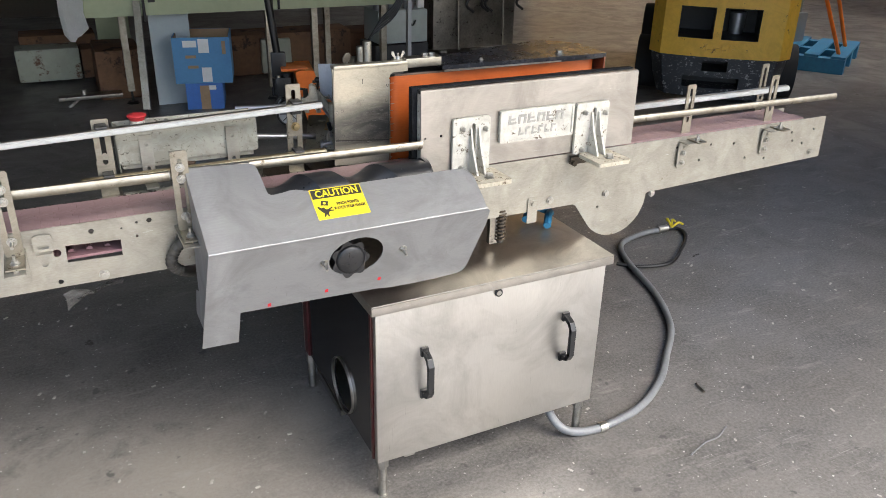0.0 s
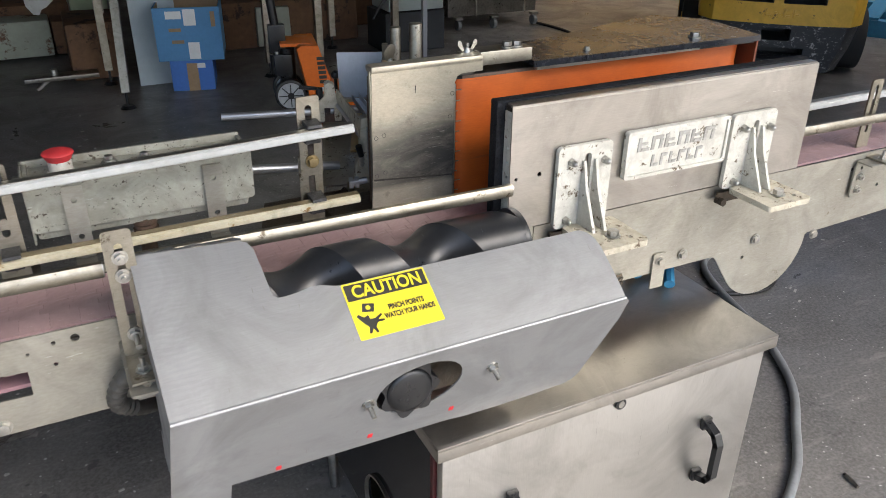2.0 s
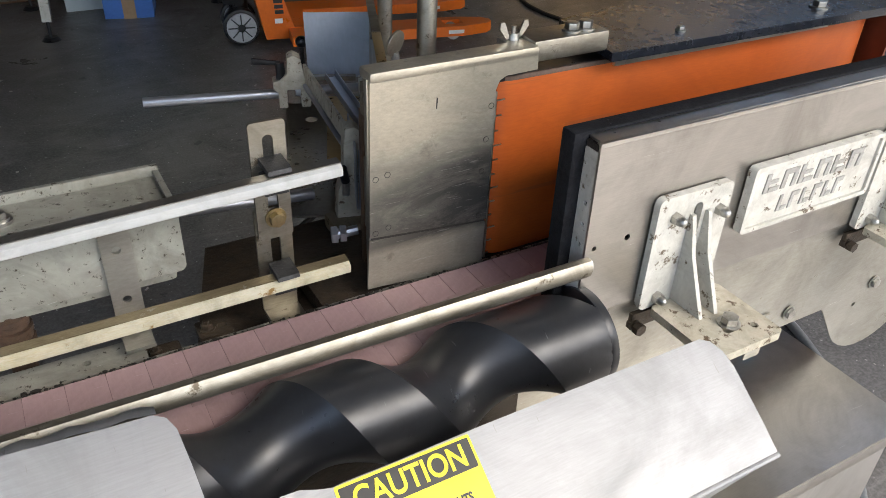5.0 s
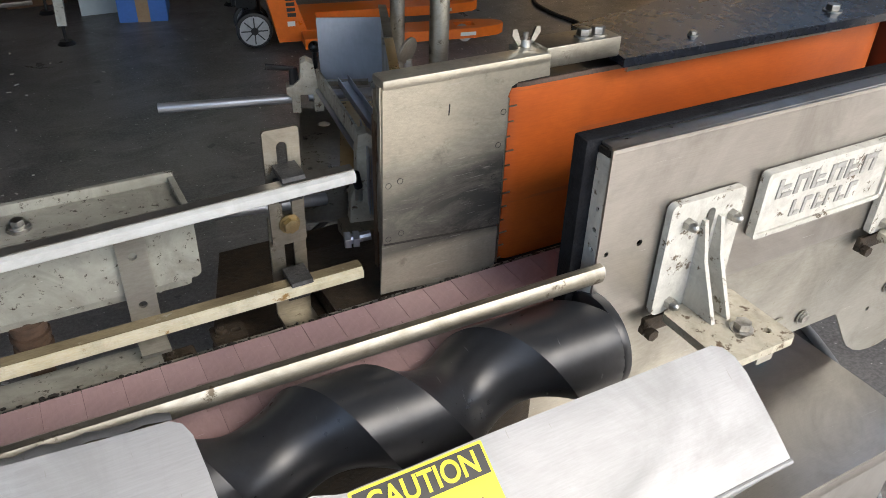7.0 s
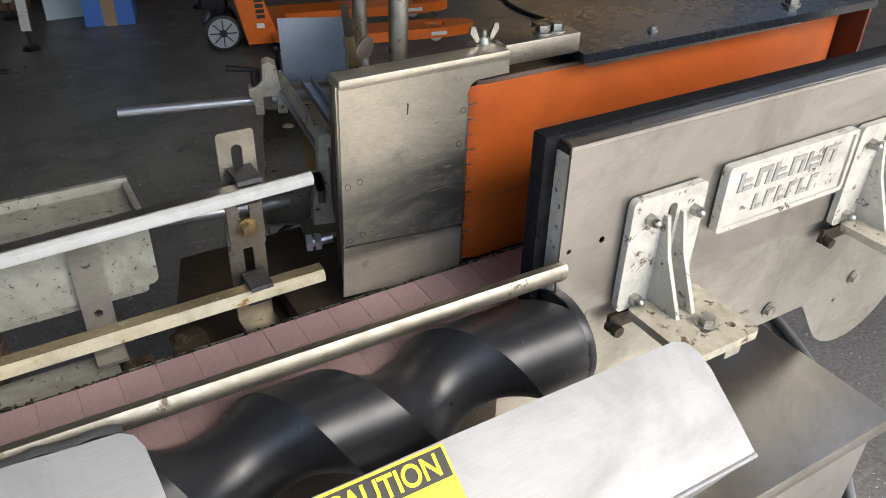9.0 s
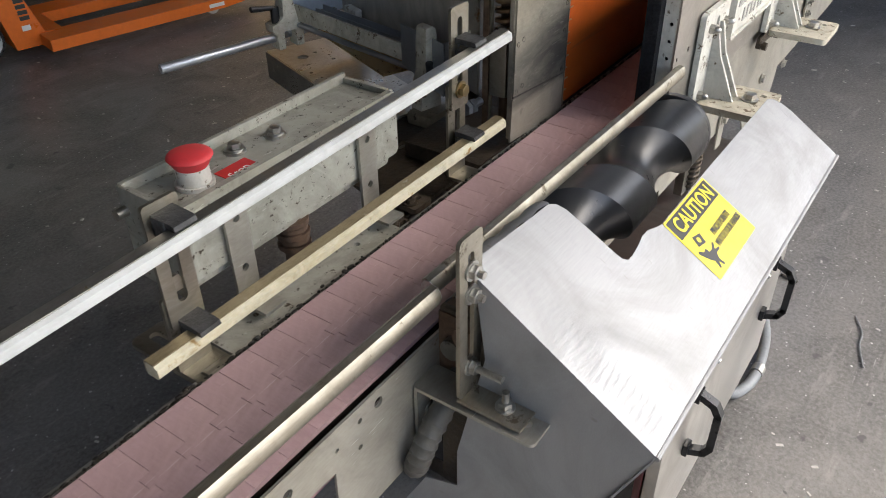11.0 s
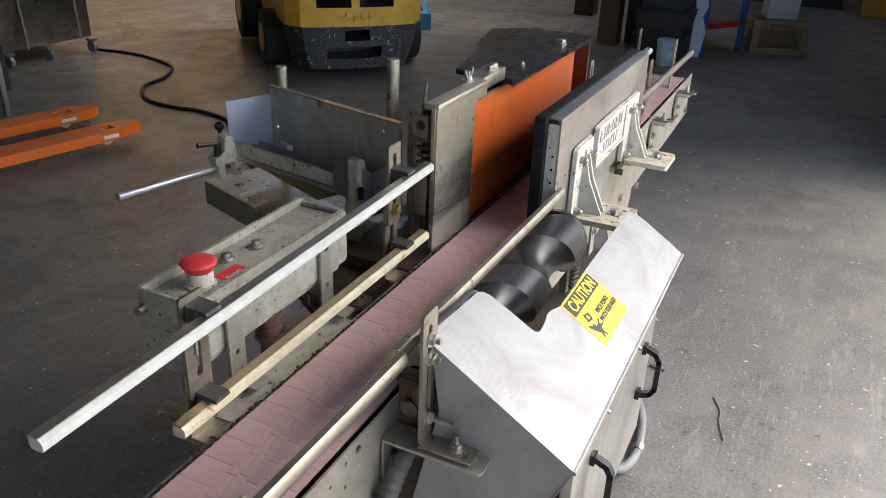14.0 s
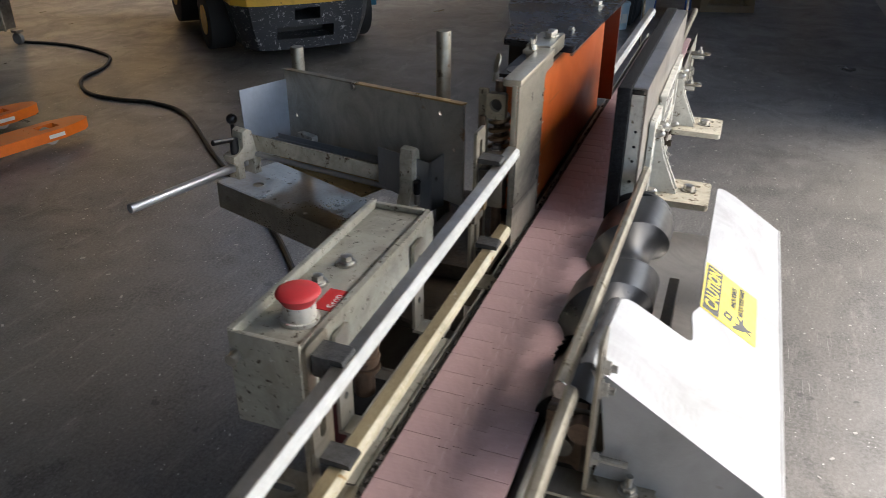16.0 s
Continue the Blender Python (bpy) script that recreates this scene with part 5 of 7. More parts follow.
def cast_bracket(x, label):
    r = root("cast_bracket", (x, 1.56, 0.885), label, "bracket", "cast brackets on the guide plate")
    bm = B()
    plate(bm, rounded(x - 0.054, x + 0.056, 0.893, 1.040, 0.008), [slot(x + 0.006, 0.975, 0.013, 0.098)], 0.009, front(1.588))
    part("back_plate", bm, M["castwhite"], r)
    for dx in (-0.006, 0.018):
        bm = B()
        plate(bm, [(1.588, 1.012), (1.583, 1.012), (1.571, 0.965), (1.540, 0.897), (1.588, 0.897)], [], 0.0055, side(x + dx))
        part("rib", bm, M["castwhite"], r)
    bm = B()
    plate(bm, rounded(x - 0.040, x + 0.068, 1.482, 1.586, 0.008), [slot(x + 0.012, 1.512, 0.016, 0.010), circle(x + 0.045, 1.505, 0.005, 10)], 0.011, flat(0.886))
    part("foot", bm, M["castrust"], r, "rust-stained foot flange")
    bm = B()
    hexbolt(bm, (x + 0.020, 1.520, 0.897), (0, 0, 1), 0.010, 0.009)
    part("foot_bolt", bm, M["bolt"], r)
    for dx, dz in ((-0.028, 0.128), (0.040, 0.122), (-0.030, 0.022), (0.035, 0.020)):
        bm = B()
        cyl(bm, (x + dx, 1.588, 0.885 + dz), (x + dx, 1.580, 0.885 + dz), 0.0075, seg=6)
        dome(bm, (x + dx, 1.580, 0.885 + dz), (0, -1, 0), 0.0062, 0.009, 14)
        part("cap_nut", bm, M["bolt"], r)
    bm = B()
    for dx, ry, rr in ((-0.050, 1.580, 0.008), (0.028, 1.580, 0.0075)):
        cyl(bm, (x + dx, ry, 0.868), (x + dx, 1.60, 0.868), rr * 0.55, seg=10)
        cyl(bm, (x + dx, ry, 0.868), (x + dx, ry + 0.008, 0.868), rr, seg=6)
        cyl(bm, (x + dx, ry + 0.011, 0.868), (x + dx, ry + 0.019, 0.868), rr, seg=6)
    box(bm, x - 0.055, x + 0.035, 1.593, 1.60, 0.862, 0.884, 0.002)
    part("adjuster", bm, M["greasy"], r, "greasy adjusting bolts under the foot")
    return r


for b, dz in ((cast_bracket(0.823, "white cast bracket with two ribs and a rusty foot"), 0.002), (cast_bracket(1.208, "white cast bracket with two ribs beside the nameplate"), 0.006)):
    b.location += Vector((0, -0.006, dz))
# ---- label station ----
fp2 = root("face_plate", (0.6, 1.76, 0.89), "scuffed folded stainless face plate of the label station", "face plate")
bm = B()
plate(bm, [(0.505, 0.967), (0.660, 0.952), (0.660, 1.118), (0.664, 1.128), (0.672, 1.132), (0.714, 1.133), (0.712, 1.160), (0.508, 1.158)],
      [circle(0.513, 1.04, 0.003, 8), circle(0.527, 1.043, 0.003, 8), circle(0.651, 1.06, 0.003, 8), circle(0.648, 1.02, 0.003, 8)], 0.003, front(1.757))
part("upper_sheet", bm, M["scuffed"], fp2)
bm = B()
plate(bm, [(0.502, 0.897), (0.52, 0.896), (0.640, 0.886), (0.659, 0.893), (0.6595, 0.949), (0.505, 0.963)], [], 0.003, front(1.758))
part("lower_sheet", bm, M["scuffed"], fp2)
bm = B()
box(bm, 0.507, 0.713, 1.7545, 1.783, 1.1485, 1.1605, 0.0045)
box(bm, 0.686, 0.7145, 1.782, 1.802, 1.1535, 1.1595, 0.001)
part("top_fold", bm, M["scuffed"], fp2)
bm = B()
box(bm, 0.5055, 0.5078, 1.7602, 1.7675, 0.90, 1.152, 0.0006)
part("side_fold", bm, M["scuffed"], fp2)
for u, v in ((0.513, 1.04), (0.527, 1.043), (0.651, 1.06), (0.648, 1.02), (0.512, 0.972), (0.528, 0.976), (0.648, 0.96), (0.655, 1.10)):
    bm = B()
    cyl(bm, (u, 1.7567, v), (u, 1.758, v), 0.0030, seg=14)
    box(bm, -0.0024, 0.0024, -0.0001, 0.0005, -0.0005, 0.0005, m=Matrix.Translation((u, 1.7566, v)) @ Matrix.Rotation(u * 900, 4, "Y"))
    screw = part("screw", bm, M["scuffed"], fp2)
    bm = B()
    plate(bm, circle(u, v, 0.0036, 16), [circle(u, v, 0.00305, 16)], 0.0006, front(1.7565))
    part("countersink", bm, M["grime_shade"], screw)
bm = B()
part("edge_strip", box(bm, 0.6602, 0.6625, 1.7575, 1.7595, 0.895, 1.115), M["plate"], fp2)
for i in range(12):
    z = 0.90 + 0.0185 * i
    bm = B()
    box(bm, 0.6625, 0.6675 + 0.003 * (i % 3), 1.7575, 1.759, z, z + 0.0014)
    part("wire_tooth", bm, M["bolt"], fp2)
bm = B()
plate(bm, [(0.5845, 1.109), (0.5858, 1.109), (0.5866, 1.121), (0.5850, 1.122)], [], 0.0006, front(1.7566))
part("ink_mark", bm, M["ink"], fp2, "short black pen mark")
bm = B()
box(bm, 0.508, 0.6585, 1.7585, 1.7605, 0.945, 0.968)
part("seam_backing", bm, M["grime_shade"], fp2)
fp2.location += Vector((0.004, -0.004, 0.003))
wing = root("wing_nut", (0.703, 1.785, 1.160), "small zinc wing nut on the face plate", "wing nut")
bm = B()
cyl(bm, (0.703, 1.785, 1.160), (0.703, 1.785, 1.170), 0.008, 0.006, seg=14)
cyl(bm, (0.703, 1.785, 1.170), (0.703, 1.785, 1.178), 0.003, seg=10)
part("hub", bm, M["bolt"], wing)
for s in (-1, 1):
    bm = B()
    plate(bm, [(s * 0.005, 0.0), (s * 0.010, 0.0), (s * 0.019, 0.012), (s * 0.018, 0.019), (s * 0.013, 0.019)], [], 0.003, Matrix.Translation((0.703, 1.7835, 1.164)) @ front(0))
    part("wing", bm, M["bolt"], wing)
bl = root("top_bar", (0.77, 1.77, 1.14), "dull steel top bar with two hexagon bolts", "bar")
bm = B()
box(bm, 0.715, 0.820, 1.758, 1.800, 1.142, 1.166, 0.002)
part("bar", bm, M["plate"], bl)
for x in (0.777, 0.797):
    bm = B()
    hexbolt(bm, (x, 1.775, 1.166), (0, 0, 1), 0.0085, 0.008)
    part("bolt", bm, M["bolt"], bl)

drum = root("label_belt", (1.0, 1.80, 0.888), "upright orange pressing belt stretched over two rollers", "belt")
bm = B()
ring_o, ring_i = [], []
for cx, a0 in ((1.318, -90), (0.700, 90)):
    for i in range(13):
        a = radians(a0 + 180 * i / 12)
        ring_o.append((cx + 0.030 * math.cos(a), 1.800 + 0.030 * math.sin(a)))
        ring_i.append((cx + 0.026 * math.cos(a), 1.800 + 0.026 * math.sin(a)))
plate(bm, ring_o, [ring_i], 0.239, flat(0.886))
belt = part("belt", bm, M["orange"], drum)
bm = B()
plate(bm, [(x + (0.0006 if x > 1.318 else -0.0006 if x < 0.70 else 0.0), y + (0.0006 if y > 1.80 else -0.0006)) for x, y in ring_o], [ring_i], 0.0055, flat(1.1202))
part("worn_edge", bm, M["beltedge"], belt, "dark frayed belt edge")
for x in (0.700, 1.318):
    bm = B()
    cyl(bm, (x, 1.800, 0.884), (x, 1.800, 1.128), 0.0255, seg=24)
    part("roller", bm, M["darksteel"], drum)
bm = B()
box(bm, 0.67, 1.35, 1.772, 1.83, 0.876, 0.883)
box(bm, 0.67, 1.35, 1.772, 1.83, 1.120, 1.126)
part("frame", bm, M["black"], drum)
bm = B()
box(bm, 1.353, 1.358, 1.742, 1.84, 0.90, 1.132)
part("end_panel", bm, M["orangeend"], drum, "brown end panel")

cov = root("black_cover", (1.1, 1.85, 1.132), "black sheet cover with a pale metal edging strip", "cover")
bm = B()
plate(bm, [(0.815, 1.742), (1.352, 1.732), (1.366, 1.90), (1.29, 1.985), (1.15, 1.955), (0.96, 1.895), (0.835, 1.872)], [], 0.011, flat(1.1335))
part("sheet", bm, M["blacksheet"], cov)
bm = B()
box(bm, 0.822, 1.20, 1.7425, 1.7475, 1.1275, 1.133)
part("edging", bm, M["steel"], cov)
bm = B()
box(bm, 1.203, 1.35, 1.746, 1.750, 1.127, 1.133)
box(bm, 0.90, 1.30, 1.84, 1.88, 0.95, 1.133)
part("body", bm, M["black"], cov)
for x, r2 in ((1.212, 0.010), (0.95, 0.005)):
    bm = B()
    hexbolt(bm, (x, 1.773, 1.1445), (0, 0, 1), r2, r2 * 0.8)
    part("bolt", bm, M["bolt"], cov)

# spring column beside the face plate
colm = root("spring_column", (0.525, 1.81, 0.886), "upright greasy spring column with a cast end block", "spring column")
bm = B()
tube(bm, [(0.534 + 0.0135 * math.cos(i * 0.8), 1.784 + 0.0135 * math.sin(i * 0.8), 0.975 + 0.00172 * i) for i in range(72)], 0.0042, 6, 2)
part("coil", bm, M["coil"], colm, "greasy brown coil spring")
bm = B()
cyl(bm, (0.534, 1.784, 0.90), (0.534, 1.784, 1.15), 0.0085, seg=12)
part("pin", bm, M["brown"], colm)
bm = B()
plate(bm, rounded(1.7685, 1.797, 1.098, 1.136, 0.004), [circle(1.783, 1.119, 0.0095, 18)], 0.013, side(0.508))
part("end_block", bm, M["endblock"], colm, "stained cast end block with a round hole")
# black disc in the hole, standing for the shade in its depth
bm = B()
cyl(bm, (0.517, 1.783, 1.119), (0.5205, 1.783, 1.119), 0.0094, seg=18)
part("bore", bm, M["grime_shade"], colm)
bm = B()
box(bm, 0.518, 0.524, 1.798, 1.813, 0.895, 1.140, 0.002)
part("back_plate", bm, M["endblock"], colm, "stained tan upright plate")
bm = B()
box(bm, 0.5105, 0.5145, 1.7985, 1.808, 0.90, 1.10, 0.001)
part("slide_bar", bm, M["brown"], colm)
bm = B()
box(bm, 0.509, 0.532, 1.768, 1.7955, 0.955, 1.048, 0.003)
part("guard", bm, M["bar"], colm, "pale steel guard block")
bm = B()
hexbolt(bm, (0.519, 1.782, 1.048), (0, 0, 1), 0.007, 0.005)
part("guard_bolt", bm, M["bolt"], colm)
bm = B()
cyl(bm, (0.551, 1.797, 1.143), (0.5505, 1.796, 1.160), 0.0055, 0.0035, seg=12)
ts = part("thumb_screw", bm, M["bolt"], colm)
bm = B()
cyl(bm, (0.5496, 1.7935, 1.1705), (0.5483, 1.7960, 1.1711), 0.0145, seg=28, bev=0.0008)
part("thumb_disc", bm, M["bar"], ts, "pale flat thumb disc")
bm = B()
cyl(bm, (0.478, 1.812, 0.942), (0.505, 1.806, 0.945), 0.006, seg=10)
cyl(bm, (0.474, 1.813, 0.942), (0.481, 1.811, 0.942), 0.011, seg=6)
cyl(bm, (0.484, 1.811, 0.942), (0.491, 1.809, 0.942), 0.011, seg=6)
part("adjusting_bolt", bm, M["sheet"], colm)
bm = B()
box(bm, 0.44, 0.62, 1.765, 1.90, 0.855, 0.880, 0.002)
plate(bm, [(0.30, 1.80), (0.60, 1.80), (0.60, 1.99), (0.36, 1.99)], [slot(0.47, 1.93, 0.03, 0.014)], 0.006, flat(0.846))
box(bm, 0.52, 0.80, 1.78, 1.95, 0.76, 0.845)
box(bm, 0.62, 1.36, 1.7615, 1.83, 0.79, 0.874)
part("base", bm, M["greasy"], colm, "greasy brown base plate")

colm.location += Vector((0.016, 0.008, 0))

# ---- reel tray behind the label station ----
tr = root("reel_tray", (0.62, 2.10, 0.80), "oily steel reel tray with an upright back panel", "tray")
PA, PB = Vector((0.735, 2.295, 0)), Vector((0.577, 1.858, 0))
D = (PB - PA).normalized()
W = Vector((D.y, -D.x, 0))
TL = (PB - PA).length
PANEL = frame_of(PA, D, (0, 0, 1), -W)
bm = B()
plate(bm, [(0.0, 0.915), (TL, 0.905), (TL, 1.079), (TL * 0.5, 1.064), (0.0, 1.049)], [circle(0.03, 0.965, 0.004, 8), circle(TL - 0.05, 1.055, 0.004, 8), circle(TL - 0.02, 1.0, 0.003, 8)], 0.004, PANEL)
part("back_panel", bm, M["brownsteel"], tr, "upright oil-stained steel back panel")
for u0, u1, mt in ((0.0, 0.21, "bar"), (0.212, TL, "tan")):
    bm = B()
    za, zb = 1.0495 + 0.0295 * u0 / TL, 1.0495 + 0.0295 * u1 / TL
    box(bm, 0, (u1 - u0), -0.009, 0.0045, 0, 0.003, 0.001, m=frame_of(PA + D * u0 + Vector((0, 0, za)), (D * (u1 - u0) + Vector((0, 0, zb - za))).normalized(), W, (0, 0, 1)))
    part("top_lip", bm, M[mt], tr)
bm = B()
hexbolt(bm, PA + D * 0.205 + W * 0.001 + Vector((0, 0, 1.058)), W, 0.006, 0.004)
part("panel_bolt", bm, M["bolt"], tr)


def tray_pt(u, v, z):
    p = PA + D * u + W * v
    return Vector((p.x, p.y, z))


TRM = frame_of(PA, D, W, (0, 0, 1))
bm = B()
plate(bm, [(-0.04, 0.004), (0.36, 0.004), (0.36, 0.128), (-0.04, 0.150)], [circle(0.03, 0.105, 0.011), circle(0.11, 0.125, 0.004, 8), (circle(0.20, 0.125, 0.0045, 8)), circle(0.27, 0.06, 0.010), circle(0.07, 0.06, 0.005, 8), circle(0.02, 0.075, 0.004, 8)], 0.004, TRM @ Matrix.Translation((0, 0, 0.846)))
part("pan", bm, M["pansteel"], tr, "oil-stained steel pan with holes")
bm = B()
pa, pb = tray_pt(-0.04, 0.1505, 0), tray_pt(0.36, 0.1285, 0)
e1 = (pb - pa).normalized()
plate(bm, [(0.0, 0.796), ((pb - pa).length, 0.796), ((pb - pa).length, 0.8495), (0.0, 0.8495)], [circle(0.03, 0.822, 0.006, 10), circle(0.05, 0.835, 0.002, 8)], 0.003, frame_of(pa, e1, (0, 0, 1), Vector((e1.y, -e1.x, 0))))
part("pan_wall", bm, M["pansteel"], tr)
bm = B()
plate(bm, [(0.004, 0.796), (0.149, 0.796), (0.149, 0.8495), (0.004, 0.8495)], [], 0.003, frame_of(tray_pt(-0.0405, 0, 0), W, (0, 0, 1), -D))
part("pan_wall", bm, M["pansteel"], tr)
# added plate whose tan colour stands for the wall's reflection in the slide
bm = B()
box(bm, 0.05, 0.30, 0.010, 0.075, 0.896, 0.901, m=TRM)
part("slide_plate", bm, M["tan"], tr, "added plate coloured like an ochre reflection")
bm = B()
box(bm, 0.02, 0.032, 0.025, 0.108, 0.922, 0.930, m=TRM)
part("cross_bar", bm, M["bar"], tr)
bm = B()
box(bm, 0.055, 0.100, 0.006, 0.022, 0.915, 0.942, 0.003, m=TRM)
part("stop_block", bm, M["castwhite"], tr)

YOKE = [(-0.026, 0.0), (-0.011, 0.0), (-0.011, 0.032), (0.012, 0.032), (0.012, 0.0), (0.028, 0.0), (0.029, 0.030), (0.020, 0.050), (0.014, 0.086), (0.002, 0.093), (-0.008, 0.088), (-0.010, 0.060), (-0.022, 0.050), (-0.034, 0.047), (-0.034, 0.034), (-0.026, 0.028)]


def yoke(at, across, through, deep):
    """A cast clamp: two feet, a tall neck and a lever on top."""
    bm = B()
    plate(bm, YOKE, [], deep, frame_of(at, across, (0, 0, 1), through))
    es = [e for e in bm.edges if len(e.link_faces) == 2 and e.calc_face_angle(0) > 0.6]
    bmesh.ops.bevel(bm, geom=es, offset=0.0022, segments=2, profile=0.6, affect="EDGES")
    c = part("clamp", bm, M["castrust"], tr, "stained cream cast clamp")
    o = Vector(at) + Vector(through) * deep * 0.4 - Vector(across) * 0.020 + Vector((0, 0, 0.056))
    bm = B()
    cyl(bm, o - Vector((0, 0, 0.012)), o + Vector((0, 0, 0.022)), 0.008, seg=12, bev=0.001)
    cyl(bm, o + Vector((0, 0, 0.020)), o + Vector((0, 0, 0.026)) - Vector(across) * 0.046, 0.0042, 0.0055, seg=10)
    part("lever", bm, M["black"], c, "black clamping lever")


yoke((0.596, 2.295, 0.880), Vector((0.97, -0.24, 0)), Vector((0.24, 0.97, 0)), 0.030)
for x, y, z1 in ((0.757, 2.276, 1.091), (0.665, 1.930, 1.171)):
    bm = B()
    cyl(bm, (x, y, 0.80), (x, y, z1), 0.0125, seg=24, bev=0.0012)
    part("post", bm, M["bar"], tr, "pale round steel post")
bm = B()
plate(bm, [(0.0, 0.921), (0.112, 0.921), (0.110, 1.035), (-0.003, 1.036)], [], 0.002, frame_of((0.632, 2.323, -0.003), Vector((0.955, -0.297, 0)), (0, 0, 1), Vector((0.297, 0.955, 0))))
part("reel_plate", bm, M["bluesheet"], tr, "clean blue-grey square sheet")
bm = B()
cyl(bm, (0.3585, 2.365, 0.899), (0.578, 2.316, 0.901), 0.0085, seg=20, bev=0.001)
part("long_rod", bm, M["polished"], tr, "long bright round rod")
bm = B()
cyl(bm, (0.605, 2.318, 0.900), (0.78, 2.28, 0.900), 0.0085, seg=20)
part("long_rod", bm, M["polished"], tr)
bm = B()
cyl(bm, (0.333, 1.935, 0.931), (0.510, 1.950, 0.908), 0.0085, seg=18)
part("short_rod", bm, M["polished"], tr)
bm = B()
cyl(bm, (0.632, 2.352, 0.935), (0.632, 2.352, 0.968), 0.004, seg=10)
bmesh.ops.create_icosphere(bm, subdivisions=2, radius=0.011, matrix=Matrix.Translation((0.632, 2.352, 0.974)))
part("ball_knob", bm, M["black"], tr)
bm = B()
sa, sb, sc = Vector((0.588, 2.018, 0)), Vector((0.557, 1.907, 0)), Vector((0.592, 1.897, 0))
e1 = (sb - sa).normalized()
plate(bm, [(0.0, 0.915), (0.1145, 0.895), (0.1145, 0.982), (0.0, 0.983)], [circle(0.09, 0.95, 0.003, 8)], 0.002, frame_of(sa, e1, (0, 0, 1), Vector((-e1.y, e1.x, 0))))
part("side_sheet", bm, M["sheet"], tr, "grey folded side sheet")
bm = B()
e1 = (sc - sb).normalized()
plate(bm, [(0.003, 0.895), (0.036, 0.895), (0.036, 0.988), (0.003, 0.982)], [circle(0.016, 0.95, 0.003, 8)], 0.002, frame_of(sb, e1, (0, 0, 1), Vector((-e1.y, e1.x, 0))))
part("side_sheet", bm, M["sheet"], tr)
bm = B()
box(bm, 0.60, 0.72, 1.86, 2.10, 0.60, 0.795)
cyl(bm, (0.66, 1.98, 0.0), (0.66, 1.98, 0.62), 0.035, seg=18)
box(bm, 0.52, 0.80, 1.84, 2.12, 0.0, 0.02)
part("stand", bm, M["darksteel"], tr)
bm = B()
tube(bm, [(0.56, 2.08, 0.80), (0.52, 2.10, 0.74), (0.54, 2.06, 0.66), (0.62, 2.05, 0.55)], 0.005, 8)
part("cable", bm, M["cord"], tr)

tr.matrix_basis = Matrix.Translation((0.614, 2.10, 0.016)) @ Matrix.Rotation(-0.045, 4, "Z") @ Matrix.Translation((-0.60, -2.10, 0)) @ tr.matrix_basis
RL = frame_of((0.641, 2.298, 0.0), (-0.115, -0.993, -0.035), (0.993, -0.115, 0), (0, 0, 1))
bm = B()
box(bm, 0.0, 0.345, -0.0025, 0.0025, 0.942, 0.971, 0.001, m=RL)
part("front_rail", bm, M["castrust"], tr, "stained cream flat rail")
bm = B()
cyl(bm, RL @ Vector((0.0, -0.002, 0.9345)), RL @ Vector((0.345, -0.002, 0.9345)), 0.0048, seg=14)
part("guide_rod", bm, M["polished"], tr)
CH = frame_of((0.668, 2.270, 0.0), (-0.131, -0.991, -0.026), (0.991, -0.131, 0), (0, 0, 1))
bm = B()
box(bm, 0.0, 0.275, 0.0, 0.016, 0.9495, 0.9520, m=CH)
chan = part("slide_channel", bm, M["polished"], tr, "bluish steel slide channel")
for v, z in ((-0.0016, 0.9615), (0.0161, 0.9640)):
    bm = B()
    box(bm, 0.0, 0.275, v, v + 0.0015, 0.9490, z, m=CH)
    part("flange", bm, M["polished"], chan)
# tall cream clamp at the near end of the slide
NC = frame_of((0.570, 1.937, 0.0), (0.97, -0.24, 0), (0, 0, 1), (0.24, 0.97, 0))
bm = B()
plate(bm, [(-0.024, 0.880), (0.020, 0.880), (0.0165, 0.935), (0.0145, 0.985), (0.011, 1.012), (0.003, 1.018), (-0.009, 1.015), (-0.0115, 0.990), (-0.013, 0.945), (-0.021, 0.925)], [], 0.026, NC)
es = [e for e in bm.edges if len(e.link_faces) == 2 and e.calc_face_angle(0) > 0.6]
bmesh.ops.bevel(bm, geom=es, offset=0.0030, segments=2, profile=0.6, affect="EDGES")
nc = part("clamp", bm, M["castrust"], tr, "tall stained cream cast clamp")
bm = B()
cyl(bm, (0.556, 1.930, 0.945), (0.550, 1.927, 0.968), 0.0060, 0.0065, seg=14, bev=0.001)
part("knob", bm, M["black"], nc, "black clamping knob")
bm = B()
cyl(bm, (0.556, 1.930, 0.925), (0.556, 1.930, 0.947), 0.005, seg=10)
part("stud", bm, M["bolt"], nc)
bm = B()
box(bm, 0.535, 0.60, 1.915, 1.965, 0.862, 0.884, 0.006)
part("foot", bm, M["endblock"], nc)

# ---- cables on the floor ----
cd = root("power_conduit", (1.5, 1.6, 0), "grey power conduit curling over the floor to a bare plug", "conduit")
bm = B()
tube(bm, [(1.09, 1.60, 0.16), (1.10, 1.53, 0.09), (1.115, 1.48, 0.045), (1.16, 1.452, 0.020), (1.26, 1.438, 0.0145), (1.44, 1.47, 0.0145), (1.61, 1.565, 0.0145), (1.74, 1.68, 0.0145), (1.905, 1.845, 0.0145), (2.03, 2.08, 0.0145), (2.13, 2.40, 0.0145), (2.22, 2.555, 0.0145), (2.38, 2.615, 0.0145), (2.51, 2.62, 0.0145)], 0.0135, 12)
part("sleeve", bm, M["conduit"], cd)
bm = B()
